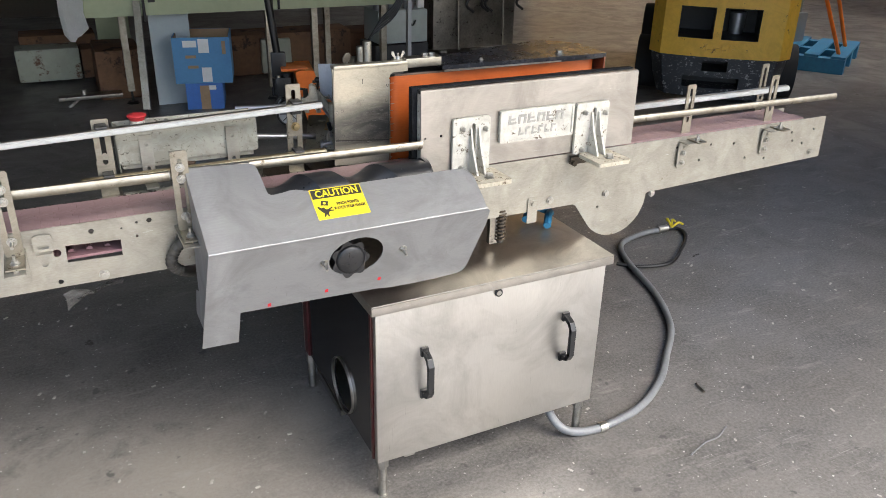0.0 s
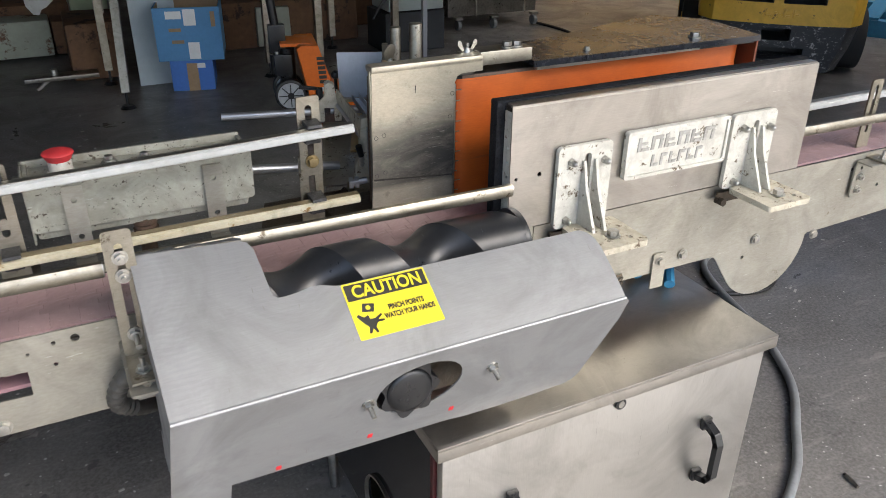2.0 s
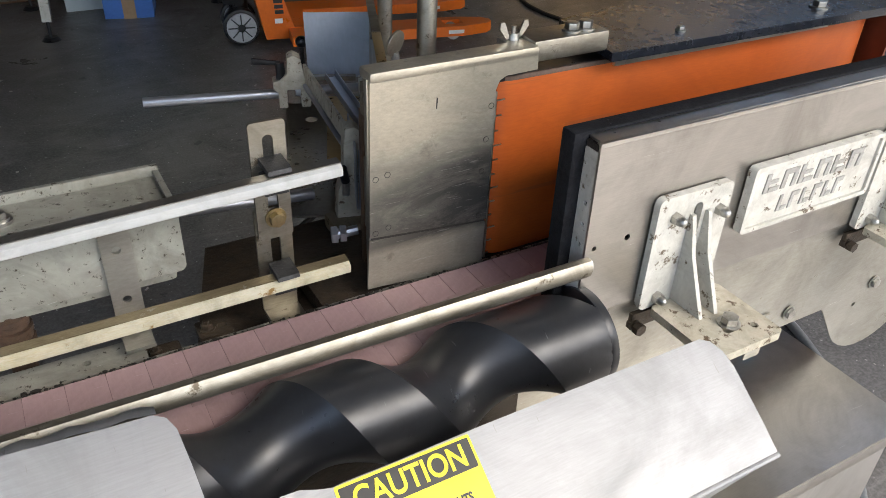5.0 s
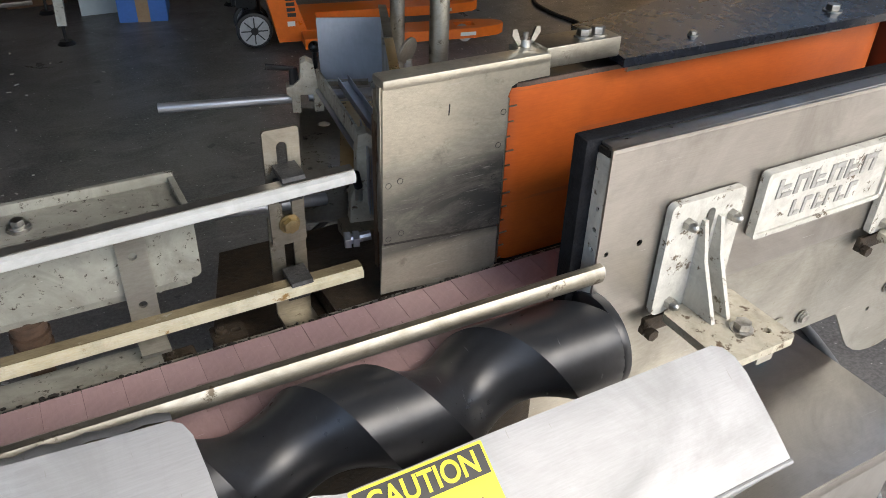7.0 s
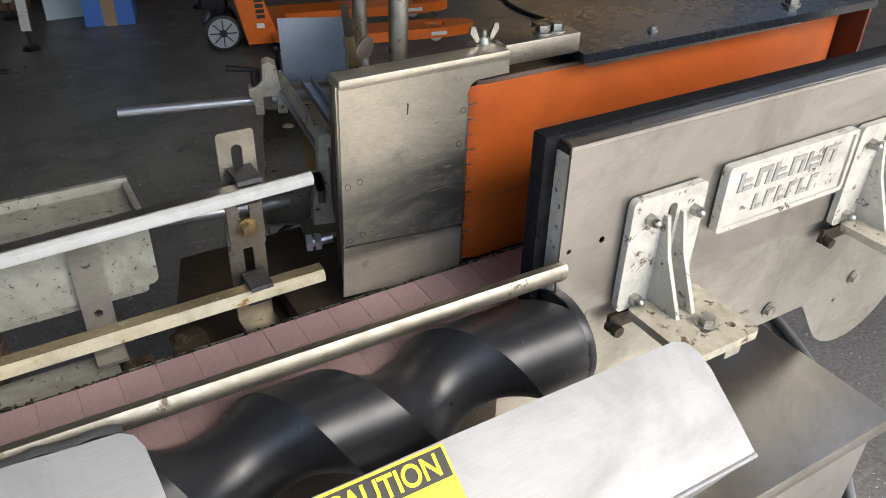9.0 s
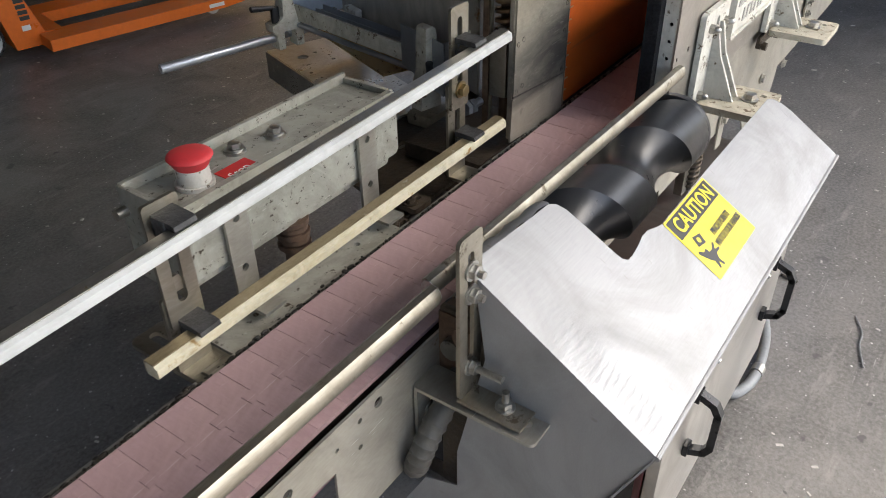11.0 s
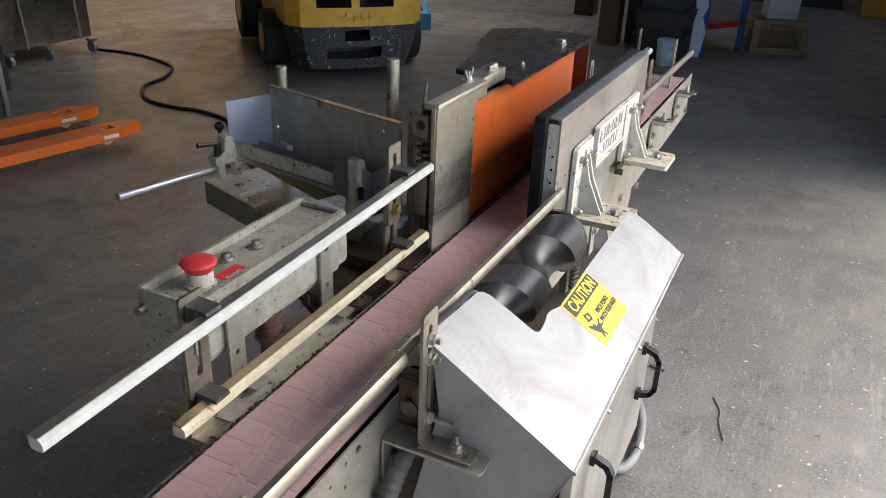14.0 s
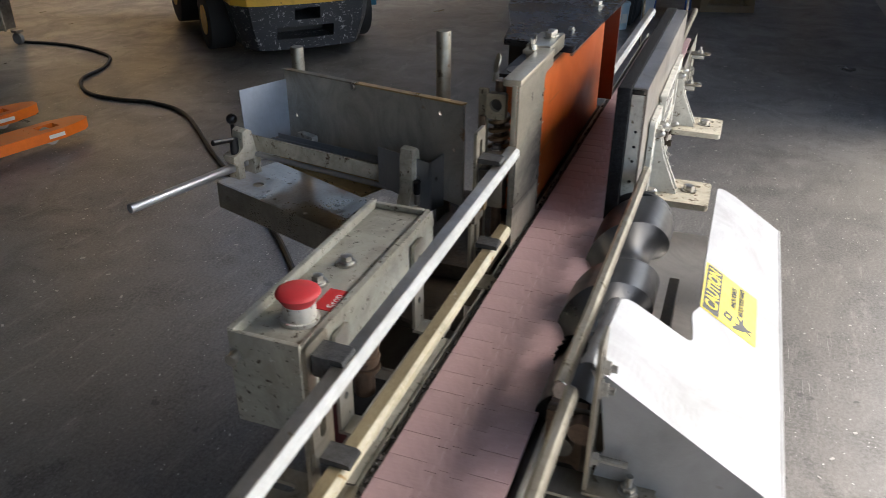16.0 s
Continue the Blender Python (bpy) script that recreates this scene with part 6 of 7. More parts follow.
tube(bm, [(2.51, 2.62, 0.0145), (2.605, 2.61, 0.012), (2.605, 2.53, 0.009), (2.46, 2.40, 0.009), (2.305, 2.305, 0.009), (2.15, 2.33, 0.009), (2.07, 2.40, 0.009)], 0.0085, 8)
part("cable", bm, M["cord"], cd)
for a, b, r in (((1.250, 1.4385, 0.0155), (1.278, 1.4375, 0.0155), 0.0165), ((2.50, 2.62, 0.018), (2.56, 2.618, 0.018), 0.0175)):
    bm = B()
    cyl(bm, a, b, r, seg=14)
    part("coupling", bm, M["bolt"], cd)
bm = B()
for a in ((0.05, 0.03), (0.06, -0.01), (0.02, 0.05)):
    tube(bm, [(2.585, 2.61, 0.02), (2.585 + a[0] * 0.5, 2.61 + a[1], 0.045), (2.585 + a[0], 2.61 + a[1] * 1.2, 0.03)], 0.006, 6)
part("wires", bm, M["plugyellow"], cd, "yellow wire ends")
bm = B()
tube(bm, [(4.16, 6.78, 0.01), (4.20, 6.55, 0.01), (4.20, 6.30, 0.01), (4.12, 6.00, 0.01), (4.01, 5.80, 0.01), (3.76, 5.64, 0.01), (3.50, 5.58, 0.01), (3.33, 5.43, 0.01), (3.22, 5.24, 0.01), (3.20, 5.00, 0.01), (3.22, 4.78, 0.01), (3.10, 4.45, 0.01), (2.6, 3.9, 0.01), (1.9, 3.1, 0.01), (1.2, 2.5, 0.01), (0.95, 2.15, 0.01)], 0.0125, 8)
single("extension_cord", bm, M["cord"], "black extension cord snaking across the floor", "cord")
# ---- forklift ----
fl = root("forklift", (5.0, 4.9, 0), "worn yellow forklift with a scratched black counterweight", "forklift")
FH = Vector((0.68, 0.733, 0)).normalized()
FA = Vector((FH.y, -FH.x, 0))
FM = frame_of((4.56, 4.40, 0), FA, FH, (0, 0, 1)) @ Matrix.Diagonal((1.13, 1.13, 1.05, 1))


def lift_block(bm, half, back, z0, z1, depth, taper=0.0, bow=0.05):
    """A counterweight slab: bowed rear, rounded corners, drawn in at the bottom."""
    rows = []
    for z, t in ((z0, taper), (z0 + (z1 - z0) * 0.5, taper * 0.35), (z1, 0)):
        ring = []
        hw = half - t
        for i in range(13):
            s = -1 + 2 * i / 12
            ring.append((hw * s, back + bow * s * s + t * 0.6 + 0.10 * max(0, abs(s) - 0.82) / 0.18 * (abs(s) > 0.82)))
        ring += [(hw, back + depth), (-hw, back + depth)]
        rows.append([bm.verts.new(FM @ Vector((a, b, z))) for a, b in ring])
    k = len(rows[0])
    for a, b in zip(rows, rows[1:]):
        for i in range(k):
            bm.faces.new((a[i], a[(i + 1) % k], b[(i + 1) % k], b[i]))
    bm.faces.new(rows[0][::-1])
    bm.faces.new(rows[-1])


def cut(ob, boxes):
    """Recesses sunk into a lift part, their inner faces coloured dark for shade."""
    c = B()
    for b in boxes:
        box(c, *b, m=FM)
    me = bpy.data.meshes.new("recess")
    c.to_mesh(me)
    c.free()
    tool = new("recess", me)
    md = ob.modifiers.new("recess", "BOOLEAN")
    md.object, md.solver = tool, "EXACT"
    dg = bpy.context.evaluated_depsgraph_get()
    done = bpy.data.meshes.new_from_object(ob.evaluated_get(dg))
    ob.modifiers.clear()
    ob.data = done
    done.materials.append(M["binshade"])
    inv = FM.inverted()
    for f in done.polygons:
        c = inv @ f.center
        if any(b[0] - 1e-3 < c.x < b[1] + 1e-3 and c.y > 0.10 and b[4] - 1e-3 < c.z < b[5] + 1e-3 and c.y < b[3] + 0.01 for b in boxes):
            f.material_index = 1
    bpy.data.objects.remove(tool)
    bpy.data.meshes.remove(me)


bm = B()
lift_block(bm, 0.46, 0.0, 0.075, 0.385, 0.62, 0.07)
o = part("lower_counterweight", bm, M["liftblack"], fl, "black counterweight with white scratches")
cut(o, [(-0.10, 0.07, -0.2, 0.30, 0.28, 0.36), (-0.22, 0.16, -0.2, 0.26, 0.15, 0.235)])
bm = B()
lift_block(bm, 0.475, -0.015, 0.388, 1.02, 0.62, 0.0)
o = part("upper_counterweight", bm, M["liftyellow"], fl, "chipped yellow counterweight with two openings")
cut(o, [(-0.29, -0.06, -0.3, 0.40, 0.52, 0.745), (-0.005, 0.235, -0.3, 0.40, 0.52, 0.745)])
bm = B()
cyl(bm, FM @ Vector((0.10, 0.30, 0.523)), FM @ Vector((0.10, 0.30, 0.68)), 0.055, 0.062, seg=20)
part("canister", bm, M["sheet"], fl)
bm = B()
for i in range(4):
    u = -0.10 + 0.052 * i
    box(bm, u, u + 0.013, -0.024, -0.008, 0.435, 0.485 if i != 1 else 0.468, 0.002, m=FM)
    box(bm, u + 0.015, u + 0.038, -0.024, -0.008, 0.435 + 0.012 * (i % 2), 0.447 + 0.012 * (i % 2), 0.002, m=FM)
part("raised_mark", bm, M["liftyellow"], fl)
bm = B()
box(bm, -0.44, 0.44, 0.63, 1.75, 0.30, 0.95, 0.03, m=FM)
part("body", bm, M["liftyellow"], fl)
bm = B()
box(bm, -0.40, 0.40, 1.76, 1.95, 0.15, 1.9, 0.02, m=FM)
box(bm, -0.47, 0.47, 0.70, 1.75, 0.16, 0.28, 0.01, m=FM)
part("mast", bm, M["liftblack"], fl)
for a, b, r in ((-0.40, 0.55, 0.22), (0.40, 0.55, 0.22), (-0.42, 1.55, 0.28), (0.42, 1.55, 0.28)):
    s = 1 if a > 0 else -1
    bm = B()
    cyl(bm, FM @ Vector((a, b, r)), FM @ Vector((a + s * 0.17, b, r)), r, seg=28, bev=0.02)
    w = part("tyre", bm, M["tyre"], fl, "solid black tyre")
    bm = B()
    cyl(bm, FM @ Vector((a + s * 0.165, b, r)), FM @ Vector((a + s * 0.175, b, r)), r * 0.5, seg=20)
    part("rim", bm, M["liftyellow"], w)

# ---- blue pallet and two orange stakes ----
before = made_before()
pal = root("pallet", (6.1, 4.95, 0), "weathered blue wooden pallet", "pallet")
PM = Matrix.Translation((6.10, 5.26, 0)) @ Matrix.Rotation(radians(31), 4, "Z")
for i in range(5):
    bm = B()
    box(bm, -0.5, 0.5, -0.5 + 0.22 * i, -0.38 + 0.22 * i, 0.13, 0.15, m=PM)
    part("deck_board", bm, M["bluecloth"], pal)
for i in range(3):
    bm = B()
    box(bm, -0.5 + 0.45 * i, -0.40 + 0.45 * i, -0.5, 0.5, 0.0, 0.128, m=PM)
    part("runner", bm, M["bluecloth"], pal)
for x, y, dx in ((6.02, 4.72, -0.72), (6.42, 4.97, -0.58)):
    stk = root("stake", (x, y, 0.15), "slim orange stake with a white band leaning over the pallet", "stake", "orange stakes")
    p0, p1 = Vector((x, y, 0.152)), Vector((x + dx, y + 0.05, 1.35))
    bm = B()
    cyl(bm, p0, p0.lerp(p1, 0.62), 0.017, seg=10)
    part("shaft", bm, M["jack"], stk)
    bm = B()
    cyl(bm, p0.lerp(p1, 0.62), p1, 0.017, seg=10)
    part("upper_shaft", bm, M["white"], stk)
bm = B()
box(bm, 6.10, 6.24, 5.30, 5.42, 0.152, 0.42, 0.01)
cyl(bm, (6.17, 5.36, 0.42), (6.17, 5.36, 0.60), 0.03, seg=14)
single("grey_unit", bm, M["sheet"], "grey metal unit standing on the pallet", "machine part")

moved(sized((6.1, 4.95), (6.89, 5.29), 1.1, 1.1), *made_since(before))

# ---- pallet jack ----
pj = root("pallet_jack", (1.5, 4.85, 0), "orange hand pallet jack with black pump and handle", "pallet jack")
for y in (4.585, 5.04):
    bm = B()
    pts = [(1.30, y - 0.085), (2.24, y - 0.085), (2.38, y - 0.055), (2.42, y - 0.02), (2.42, y + 0.02), (2.38, y + 0.055), (2.24, y + 0.085), (1.30, y + 0.085)]
    plate(bm, pts, [[(2.14, y - 0.035), (2.25, y - 0.035), (2.25, y + 0.035), (2.14, y + 0.035)]], 0.055, flat(0.04))
    f = part("fork", bm, M["jack"], pj)
    bm = B()
    cyl(bm, (2.195, y - 0.035, 0.045), (2.195, y + 0.035, 0.045), 0.04, seg=16)
    part("load_wheel", bm, M["wheelgrey"], f)
    bm = B()
    box(bm, 2.15, 2.24, y - 0.086, y - 0.082, 0.055, 0.075)
    part("scuff", bm, M["white"], f)
bm = B()
plate(bm, [(1.18, 0.04), (1.42, 0.04), (1.42, 0.095), (1.33, 0.10), (1.235, 0.40), (1.13, 0.40), (1.11, 0.385)], [], 0.34, front(4.64))
box(bm, 1.02, 1.20, 4.70, 4.92, 0.385, 0.405, 0.004)
o = part("upright", bm, M["jack"], pj)
bm = B()
for i in range(6):
    z = 0.175 + 0.028 * i
    x = 1.215 + (0.40 - z) * 0.08
    box(bm, x, x + 0.045, 4.636, 4.639, z, z + 0.019)
part("maker_bars", bm, M["ink"], o)
bm = B()
box(bm, 1.23, 1.27, 4.636, 4.639, 0.125, 0.15)
part("tag", bm, M["white"], o)
bm = B()
cyl(bm, (1.06, 4.81, 0.12), (1.06, 4.81, 0.36), 0.05, seg=18)
box(bm, 0.98, 1.09, 4.75, 4.87, 0.20, 0.33, 0.01)
cyl(bm, (0.98, 4.81, 0.20), (0.98, 4.81, 0.32), 0.02, seg=12)
pump = part("pump", bm, M["black"], pj, "black hydraulic pump")
bm = B()
cyl(bm, (1.02, 4.81, 0.33), (0.93, 4.83, 1.22), 0.026, seg=12)
box(bm, 0.96, 1.06, 4.78, 4.84, 0.33, 0.50, 0.01)
part("handle", bm, M["black"], pj, "black draw handle")
bm = B()
cyl(bm, (1.0, 4.77, 0.30), (1.0, 4.77, 0.345), 0.012, seg=10)
part("fitting", bm, M["bolt"], pump)
for y in (4.72, 4.90):
    bm = B()
    cyl(bm, (1.06, y - 0.03, 0.095), (1.06, y + 0.03, 0.095), 0.095, seg=28, bev=0.008)
    w = part("steer_wheel", bm, M["black"], pj)
    bm = B()
    cyl(bm, (1.06, y - 0.034, 0.095), (1.06, y - 0.031, 0.095), 0.078, seg=24)
    rim = part("rim", bm, M["wheelgrey"], w, "pale grey spoked wheel disc")
    bm = B()
    for i in range(8):
        a = 2 * math.pi * i / 8
        box(bm, 0.02, 0.07, -0.0375, -0.0345, -0.003, 0.003, m=Matrix.Translation((1.06, y, 0.095)) @ Matrix.Rotation(a, 4, "Y"))
    part("spoke", bm, M["binshade"], w)
    bm = B()
    cyl(bm, (1.06, y - 0.040, 0.095), (1.06, y - 0.0345, 0.095), 0.02, seg=14)
    part("hub", bm, M["black"], w)

turned = Matrix.Translation((2.64, 4.755, 0.012)) @ Matrix.Rotation(radians(-12), 4, "Z") @ Matrix.Translation((-2.42, -4.585, 0))
moved(turned, pj)

# ---- cardboard boxes ----
before = made_before()
bx = root("cardboard_box", (0.70, 5.67, 0), "deep blue printed cardboard box with brown tape", "box", "blue cardboard boxes")
BM1 = Matrix.Translation((0.700, 5.67, 0)) @ Matrix.Rotation(radians(-14), 4, "Z")
bm = B()
box(bm, -0.125, 0.125, -0.15, 0.15, 0.0, 0.185, 0.003, m=BM1)
part("carton", bm, M["boxblue2"], bx)
bm = B()
box(bm, -0.03, 0.035, -0.1525, -0.1505, 0.0, 0.17, m=BM1)
part("tape", bm, M["kraft"], bx, "torn brown tape")
bm = B()
box(bm, 0.03, 0.08, -0.1525, -0.1505, 0.14, 0.17, m=BM1)
part("shipping_label", bm, M["white"], bx)
bx = root("cardboard_box", (0.715, 5.70, 0.19), "open light-blue printed cardboard box", "box", "blue cardboard boxes")
BM2 = Matrix.Translation((0.715, 5.70, 0.188)) @ Matrix.Rotation(radians(-14), 4, "Z")
bm = B()
box(bm, -0.19, 0.19, -0.19, 0.19, 0.0, 0.008, m=BM2)
for b in ((-0.19, 0.19, -0.19, -0.182), (-0.19, 0.19, 0.182, 0.19), (-0.19, -0.182, -0.181, 0.181), (0.182, 0.19, -0.181, 0.181)):
    box(bm, *b, 0.009, 0.315, m=BM2)
part("carton", bm, M["boxblue"], bx)
bm = B()
box(bm, -0.180, 0.180, -0.1805, 0.1805, 0.010, 0.012, m=BM2)
box(bm, -0.180, 0.180, 0.178, 0.1812, 0.02, 0.314, m=BM2)
box(bm, 0.178, 0.1812, -0.18, 0.177, 0.02, 0.314, m=BM2)
box(bm, -0.1812, -0.178, -0.18, 0.177, 0.02, 0.314, m=BM2)
part("lining", bm, M["kraft"], bx, "bare brown inside")
for b in ((-0.12, -0.03, 0.25, 0.295), (-0.02, 0.05, 0.21, 0.305), (-0.01, 0.055, 0.01, 0.11)):
    bm = B()
    box(bm, b[0], b[1], -0.1925, -0.1905, b[2], b[3], m=BM2)
    part("shipping_label", bm, M["white"], bx)
for b in ((-0.11, -0.04, 0.175, 0.195), (-0.10, -0.03, 0.105, 0.125), (0.135, 0.16, 0.20, 0.29)):
    bm = B()
    box(bm, b[0], b[1], -0.1925, -0.1905, b[2], b[3], m=BM2)
    part("print", bm, M["kraft"], bx)

# ---- long bench machine at the back ----
bn = root("bench_machine", (1.0, 5.8, 0), "long bench machine with a pale green front panel", "machine")
bm = B()
box(bm, -0.13, 2.12, 5.44, 5.46, 0.655, 1.25, 0.004)
part("front_panel", bm, M["palegreen"], bn, "pale green steel front panel")
bm = B()
box(bm, -0.13, 2.12, 5.465, 6.35, 0.70, 1.20, 0.004)
part("bed", bm, M["darksteel"], bn)
bm = B()
box(bm, 0.32, 0.585, 5.62, 5.64, 0.0, 0.70)
part("lower_panel", bm, M["bluewhite"], bn, "blue-white lower panel")
for x, y, lean in ((0.19, 5.18, 0.24), (0.16, 5.75, 0), (1.12, 5.52, 0), (1.46, 5.52, 0), (2.02, 5.55, 0), (1.75, 6.1, 0), (0.2, 6.2, 0)):
    bm = B()
    profile(bm, [(-0.022, -0.022), (0.022, -0.022), (0.022, 0.022), (-0.022, 0.022)], (x, y, 0.09), (x + lean * 0.2, y + lean + 0.001, 0.75))
    lg = part("leg", bm, M["bar"], bn, "stainless leg")
    bm = B()
    cyl(bm, (x, y, 0.012), (x, y, 0.10), 0.008, seg=10)
    cyl(bm, (x, y, 0.0), (x, y, 0.018), 0.045, 0.03, seg=18)
    part("levelling_foot", bm, M["black"], lg)
bm = B()
for x, z0, z1 in ((0.28, 0.62, 0.95), (1.13, 0.66, 0.95), (1.18, 0.66, 0.95)):
    bm = B()
    cyl(bm, (x, 5.425, z0), (x, 5.425, z1), 0.009, seg=10)
    part("clamp_rod", bm, M["black"], bn)
    bm = B()
    box(bm, x + 0.03, x + 0.075, 5.425, 5.438, z0 + 0.12, z0 + 0.27, 0.003)
    part("bracket_plate", bm, M["black"], bn)
for x, z in ((0.28, 0.80), (1.15, 0.82)):
    bm = B()
    cyl(bm, (x, 5.41, z), (x, 5.395, z), 0.028, seg=7)
    part("clamp_knob", bm, M["black"], bn, "black star knob")
bm = B()
box(bm, 2.16, 2.19, 5.40, 5.43, 0.0, 0.95)
box(bm, 2.12, 2.25, 5.36, 5.46, 0.80, 0.97, 0.006)
post = single("control_post", bm, M["sheet"], "grey control post with a switch box", "control post")
bm = B()
for i in range(5):
    tube(bm, [(2.10 + 0.012 * i, 5.33, 0.86), (2.02, 5.31, 0.70 - 0.02 * i), (1.92 - 0.02 * i, 5.32, 0.60 - 0.03 * i), (1.86 - 0.02 * i, 5.34, 0.5 - 0.03 * i)], 0.007, 6)
    tube(bm, [(2.12, 5.33, 0.95), (2.05 + 0.02 * i, 5.31, 1.0), (2.20 + 0.01 * i, 5.31, 1.05), (2.26, 5.32, 0.92), (2.16, 5.31, 0.80 + 0.01 * i)], 0.007, 6)
single("cable_coil", bm, M["cord"], "black cables coiled on the control post", "cable")
bm = B()
rng = random.Random(2)
cols = []
for i in range(6):
    cols.append([bm.verts.new((-0.17 + 0.03 * i + rng.uniform(-.01, .01), 5.55 + rng.uniform(-.02, .02), 1.1 - 0.12 * j + rng.uniform(-.02, .02) + 0.03 * abs(i - 2))) for j in range(6)])
for a, b in zip(cols, cols[1:]):
    for j in range(5):
        bm.faces.new((a[j], b[j], b[j + 1], a[j + 1]))
bmesh.ops.solidify(bm, geom=bm.faces[:], thickness=0.006)
single("rag", bm, M["white"], "white rag hanging over the bench end", "rag")

bn.location = bn.location + Vector((0.06, 0.14, 0))

# ---- rusted castings on the floor ----
def casting(name, b, mat, label, bev=0.02):
    bm = B()
    box(bm, *b, bev)
    for v in bm.verts:
        q = noise.noise(v.co * 7) * 0.012
        v.co += Vector((q, -q, q))
    return single(name, bm, mat, label, "casting", "rusted castings")


rb = root("rusted_casting", (-0.2, 7.0, 0), "heavy rusted casting with flaking grey-green paint", "casting", "rusted castings")
bm = B()
box(bm, -0.50, -0.05, 6.72, 6.98, 0.02, 0.27, 0.02)
part("painted_block", bm, M["flake"], rb, "block with flaking grey-green paint")
bm = B()
box(bm, -0.04, 0.28, 6.74, 7.05, 0.02, 0.25, 0.015)
box(bm, -0.46, 0.10, 6.99, 7.3, 0.0, 0.33, 0.02)
part("rusted_block", bm, M["rust"], rb)
casting("rusted_casting", (0.02, 0.34, 6.02, 6.5, 0.0, 0.36), M["rust"], "tall rusted casting under the bench")
casting("rusted_casting", (0.75, 2.10, 6.45, 6.75, 0.0, 0.34), M["rust"], "long rusted beam behind the bench legs")
casting("rusted_casting", (1.30, 1.55, 6.40, 6.448, 0.02, 0.30), M["flake"], "pale flaking cover on the rusted beam", 0.01)
casting("rusted_casting", (2.2, 2.75, 6.9, 7.3, 0.0, 0.22), M["rust"], "low rusted casting on the floor")
bm = B()
box(bm, 0.10, 0.34, 6.70, 6.735, 0.30, 0.62, 0.004)
box(bm, 0.06, 0.24, 6.69, 6.73, 0.62, 0.64)
single("machine_guard", bm, M["palegreen"], "pale square guard frame above the casting", "guard frame")
ft = root("fallen_stand", (0.0, 6.0, 0), "dark metal stand lying on the floor", "stand")
bm = B()
box(bm, -0.26, 0.16, 5.90, 6.02, 0.05, 0.075, 0.004, m=Matrix.Rotation(radians(0), 4, "Z"))
part("plate", bm, M["darksteel"], ft)
bm = B()
cyl(bm, (-0.2, 5.92, 0.0), (-0.1, 5.95, 0.07), 0.012, seg=10)
cyl(bm, (-0.09, 5.96, 0.075), (-0.09, 5.96, 0.11), 0.022, seg=12)
part("leg", bm, M["bolt"], ft)

# ---- pale cabinet unit and dark wheeled table ----
pc = root("pale_cabinet", (2.4, 6.1, 0), "pale grey-green metal unit on a low stand", "cabinet")
bm = B()
box(bm, 2.12, 2.55, 5.88, 6.2, 0.30, 0.56, 0.006)
part("case", bm, M["palebox"], pc)
bm = B()
box(bm, 2.10, 2.57, 5.90, 6.25, 0.0, 0.285)
part("stand", bm, M["binshade"], pc)
for i in range(3):
    bm = B()
    x = 2.17 + 0.13 * i
    cyl(bm, (x, 5.99, 0.56), (x, 5.99, 0.62 + 0.03 * (i % 2)), 0.05, seg=18)
    part("drum", bm, M["sheet"], pc)
bm = B()
box(bm, 2.47, 2.53, 5.90, 5.94, 0.57, 0.69, 0.004)
part("switch", bm, M["white"], pc)
bm = B()
tube(bm, [(2.40, 5.875, 0.60), (2.37, 5.868, 0.52), (2.41, 5.868, 0.44), (2.44, 5.868, 0.48)], 0.006, 6)
part("cable", bm, M["cord"], pc)
moved(sized((0.75, 5.6), (0.985, 5.96), 1.08, 1.065), *made_since(before))
before = made_before()
tb = root("wheeled_table", (3.1, 6.4, 0), "dark wheeled table cluttered with machine parts", "table")
bm = B()
box(bm, 2.72, 3.50, 6.12, 6.75, 0.10, 0.72, 0.01)
part("case", bm, M["darksteel"], tb)
for x, y in ((2.80, 6.10), (3.09, 6.07), (3.45, 6.07), (3.45, 6.7)):
    bm = B()
    cyl(bm, (x - 0.014, y, 0.04), (x + 0.014, y, 0.04), 0.04, seg=18, bev=0.004)
    c = part("caster", bm, M["conduit"], tb, "grey swivel caster")
    bm = B()
    box(bm, x - 0.028, x + 0.028, y - 0.025, y + 0.025, 0.082, 0.10)
    part("fork", bm, M["bolt"], c)
bm = B()
for x in (2.95, 3.38):
    cyl(bm, (x, 6.09, 0.10), (x - 0.05, 6.09, 1.25), 0.008, seg=8)
part("upright_rod", bm, M["bar"], tb)
mp_ = root("machine_parts", (3.1, 6.35, 0.72), "dark tangle of machine parts on the table", "machine parts")
rng = random.Random(11)
for k in range(14):
    bm = B()
    x, y, z = rng.uniform(2.80, 3.45), rng.uniform(6.15, 6.6), 0.735
    if k % 3 == 0:
        cyl(bm, (x, y, z), (x, y, z + rng.uniform(0.05, 0.25)), rng.uniform(0.02, 0.05), seg=14)
    elif k % 3 == 1:
        box(bm, x - 0.06, x + 0.06, y - 0.04, y + 0.04, z, z + rng.uniform(0.04, 0.2), 0.005)
    else:
        tube(bm, [(x, y, z + 0.02), (x + 0.08, y - 0.12, z + 0.1), (x + 0.12, 6.08, z - 0.12), (x + 0.05, 6.08, z - 0.25), (x + 0.12, 6.085, z - 0.32)], 0.012, 6)
    part("component", bm, (M["bolt"], M["darksteel"], M["cord"])[k % 3], mp_)

moved(sized((3.09, 6.07), (3.70, 6.78), 1.17, 1.12), *made_since(before))

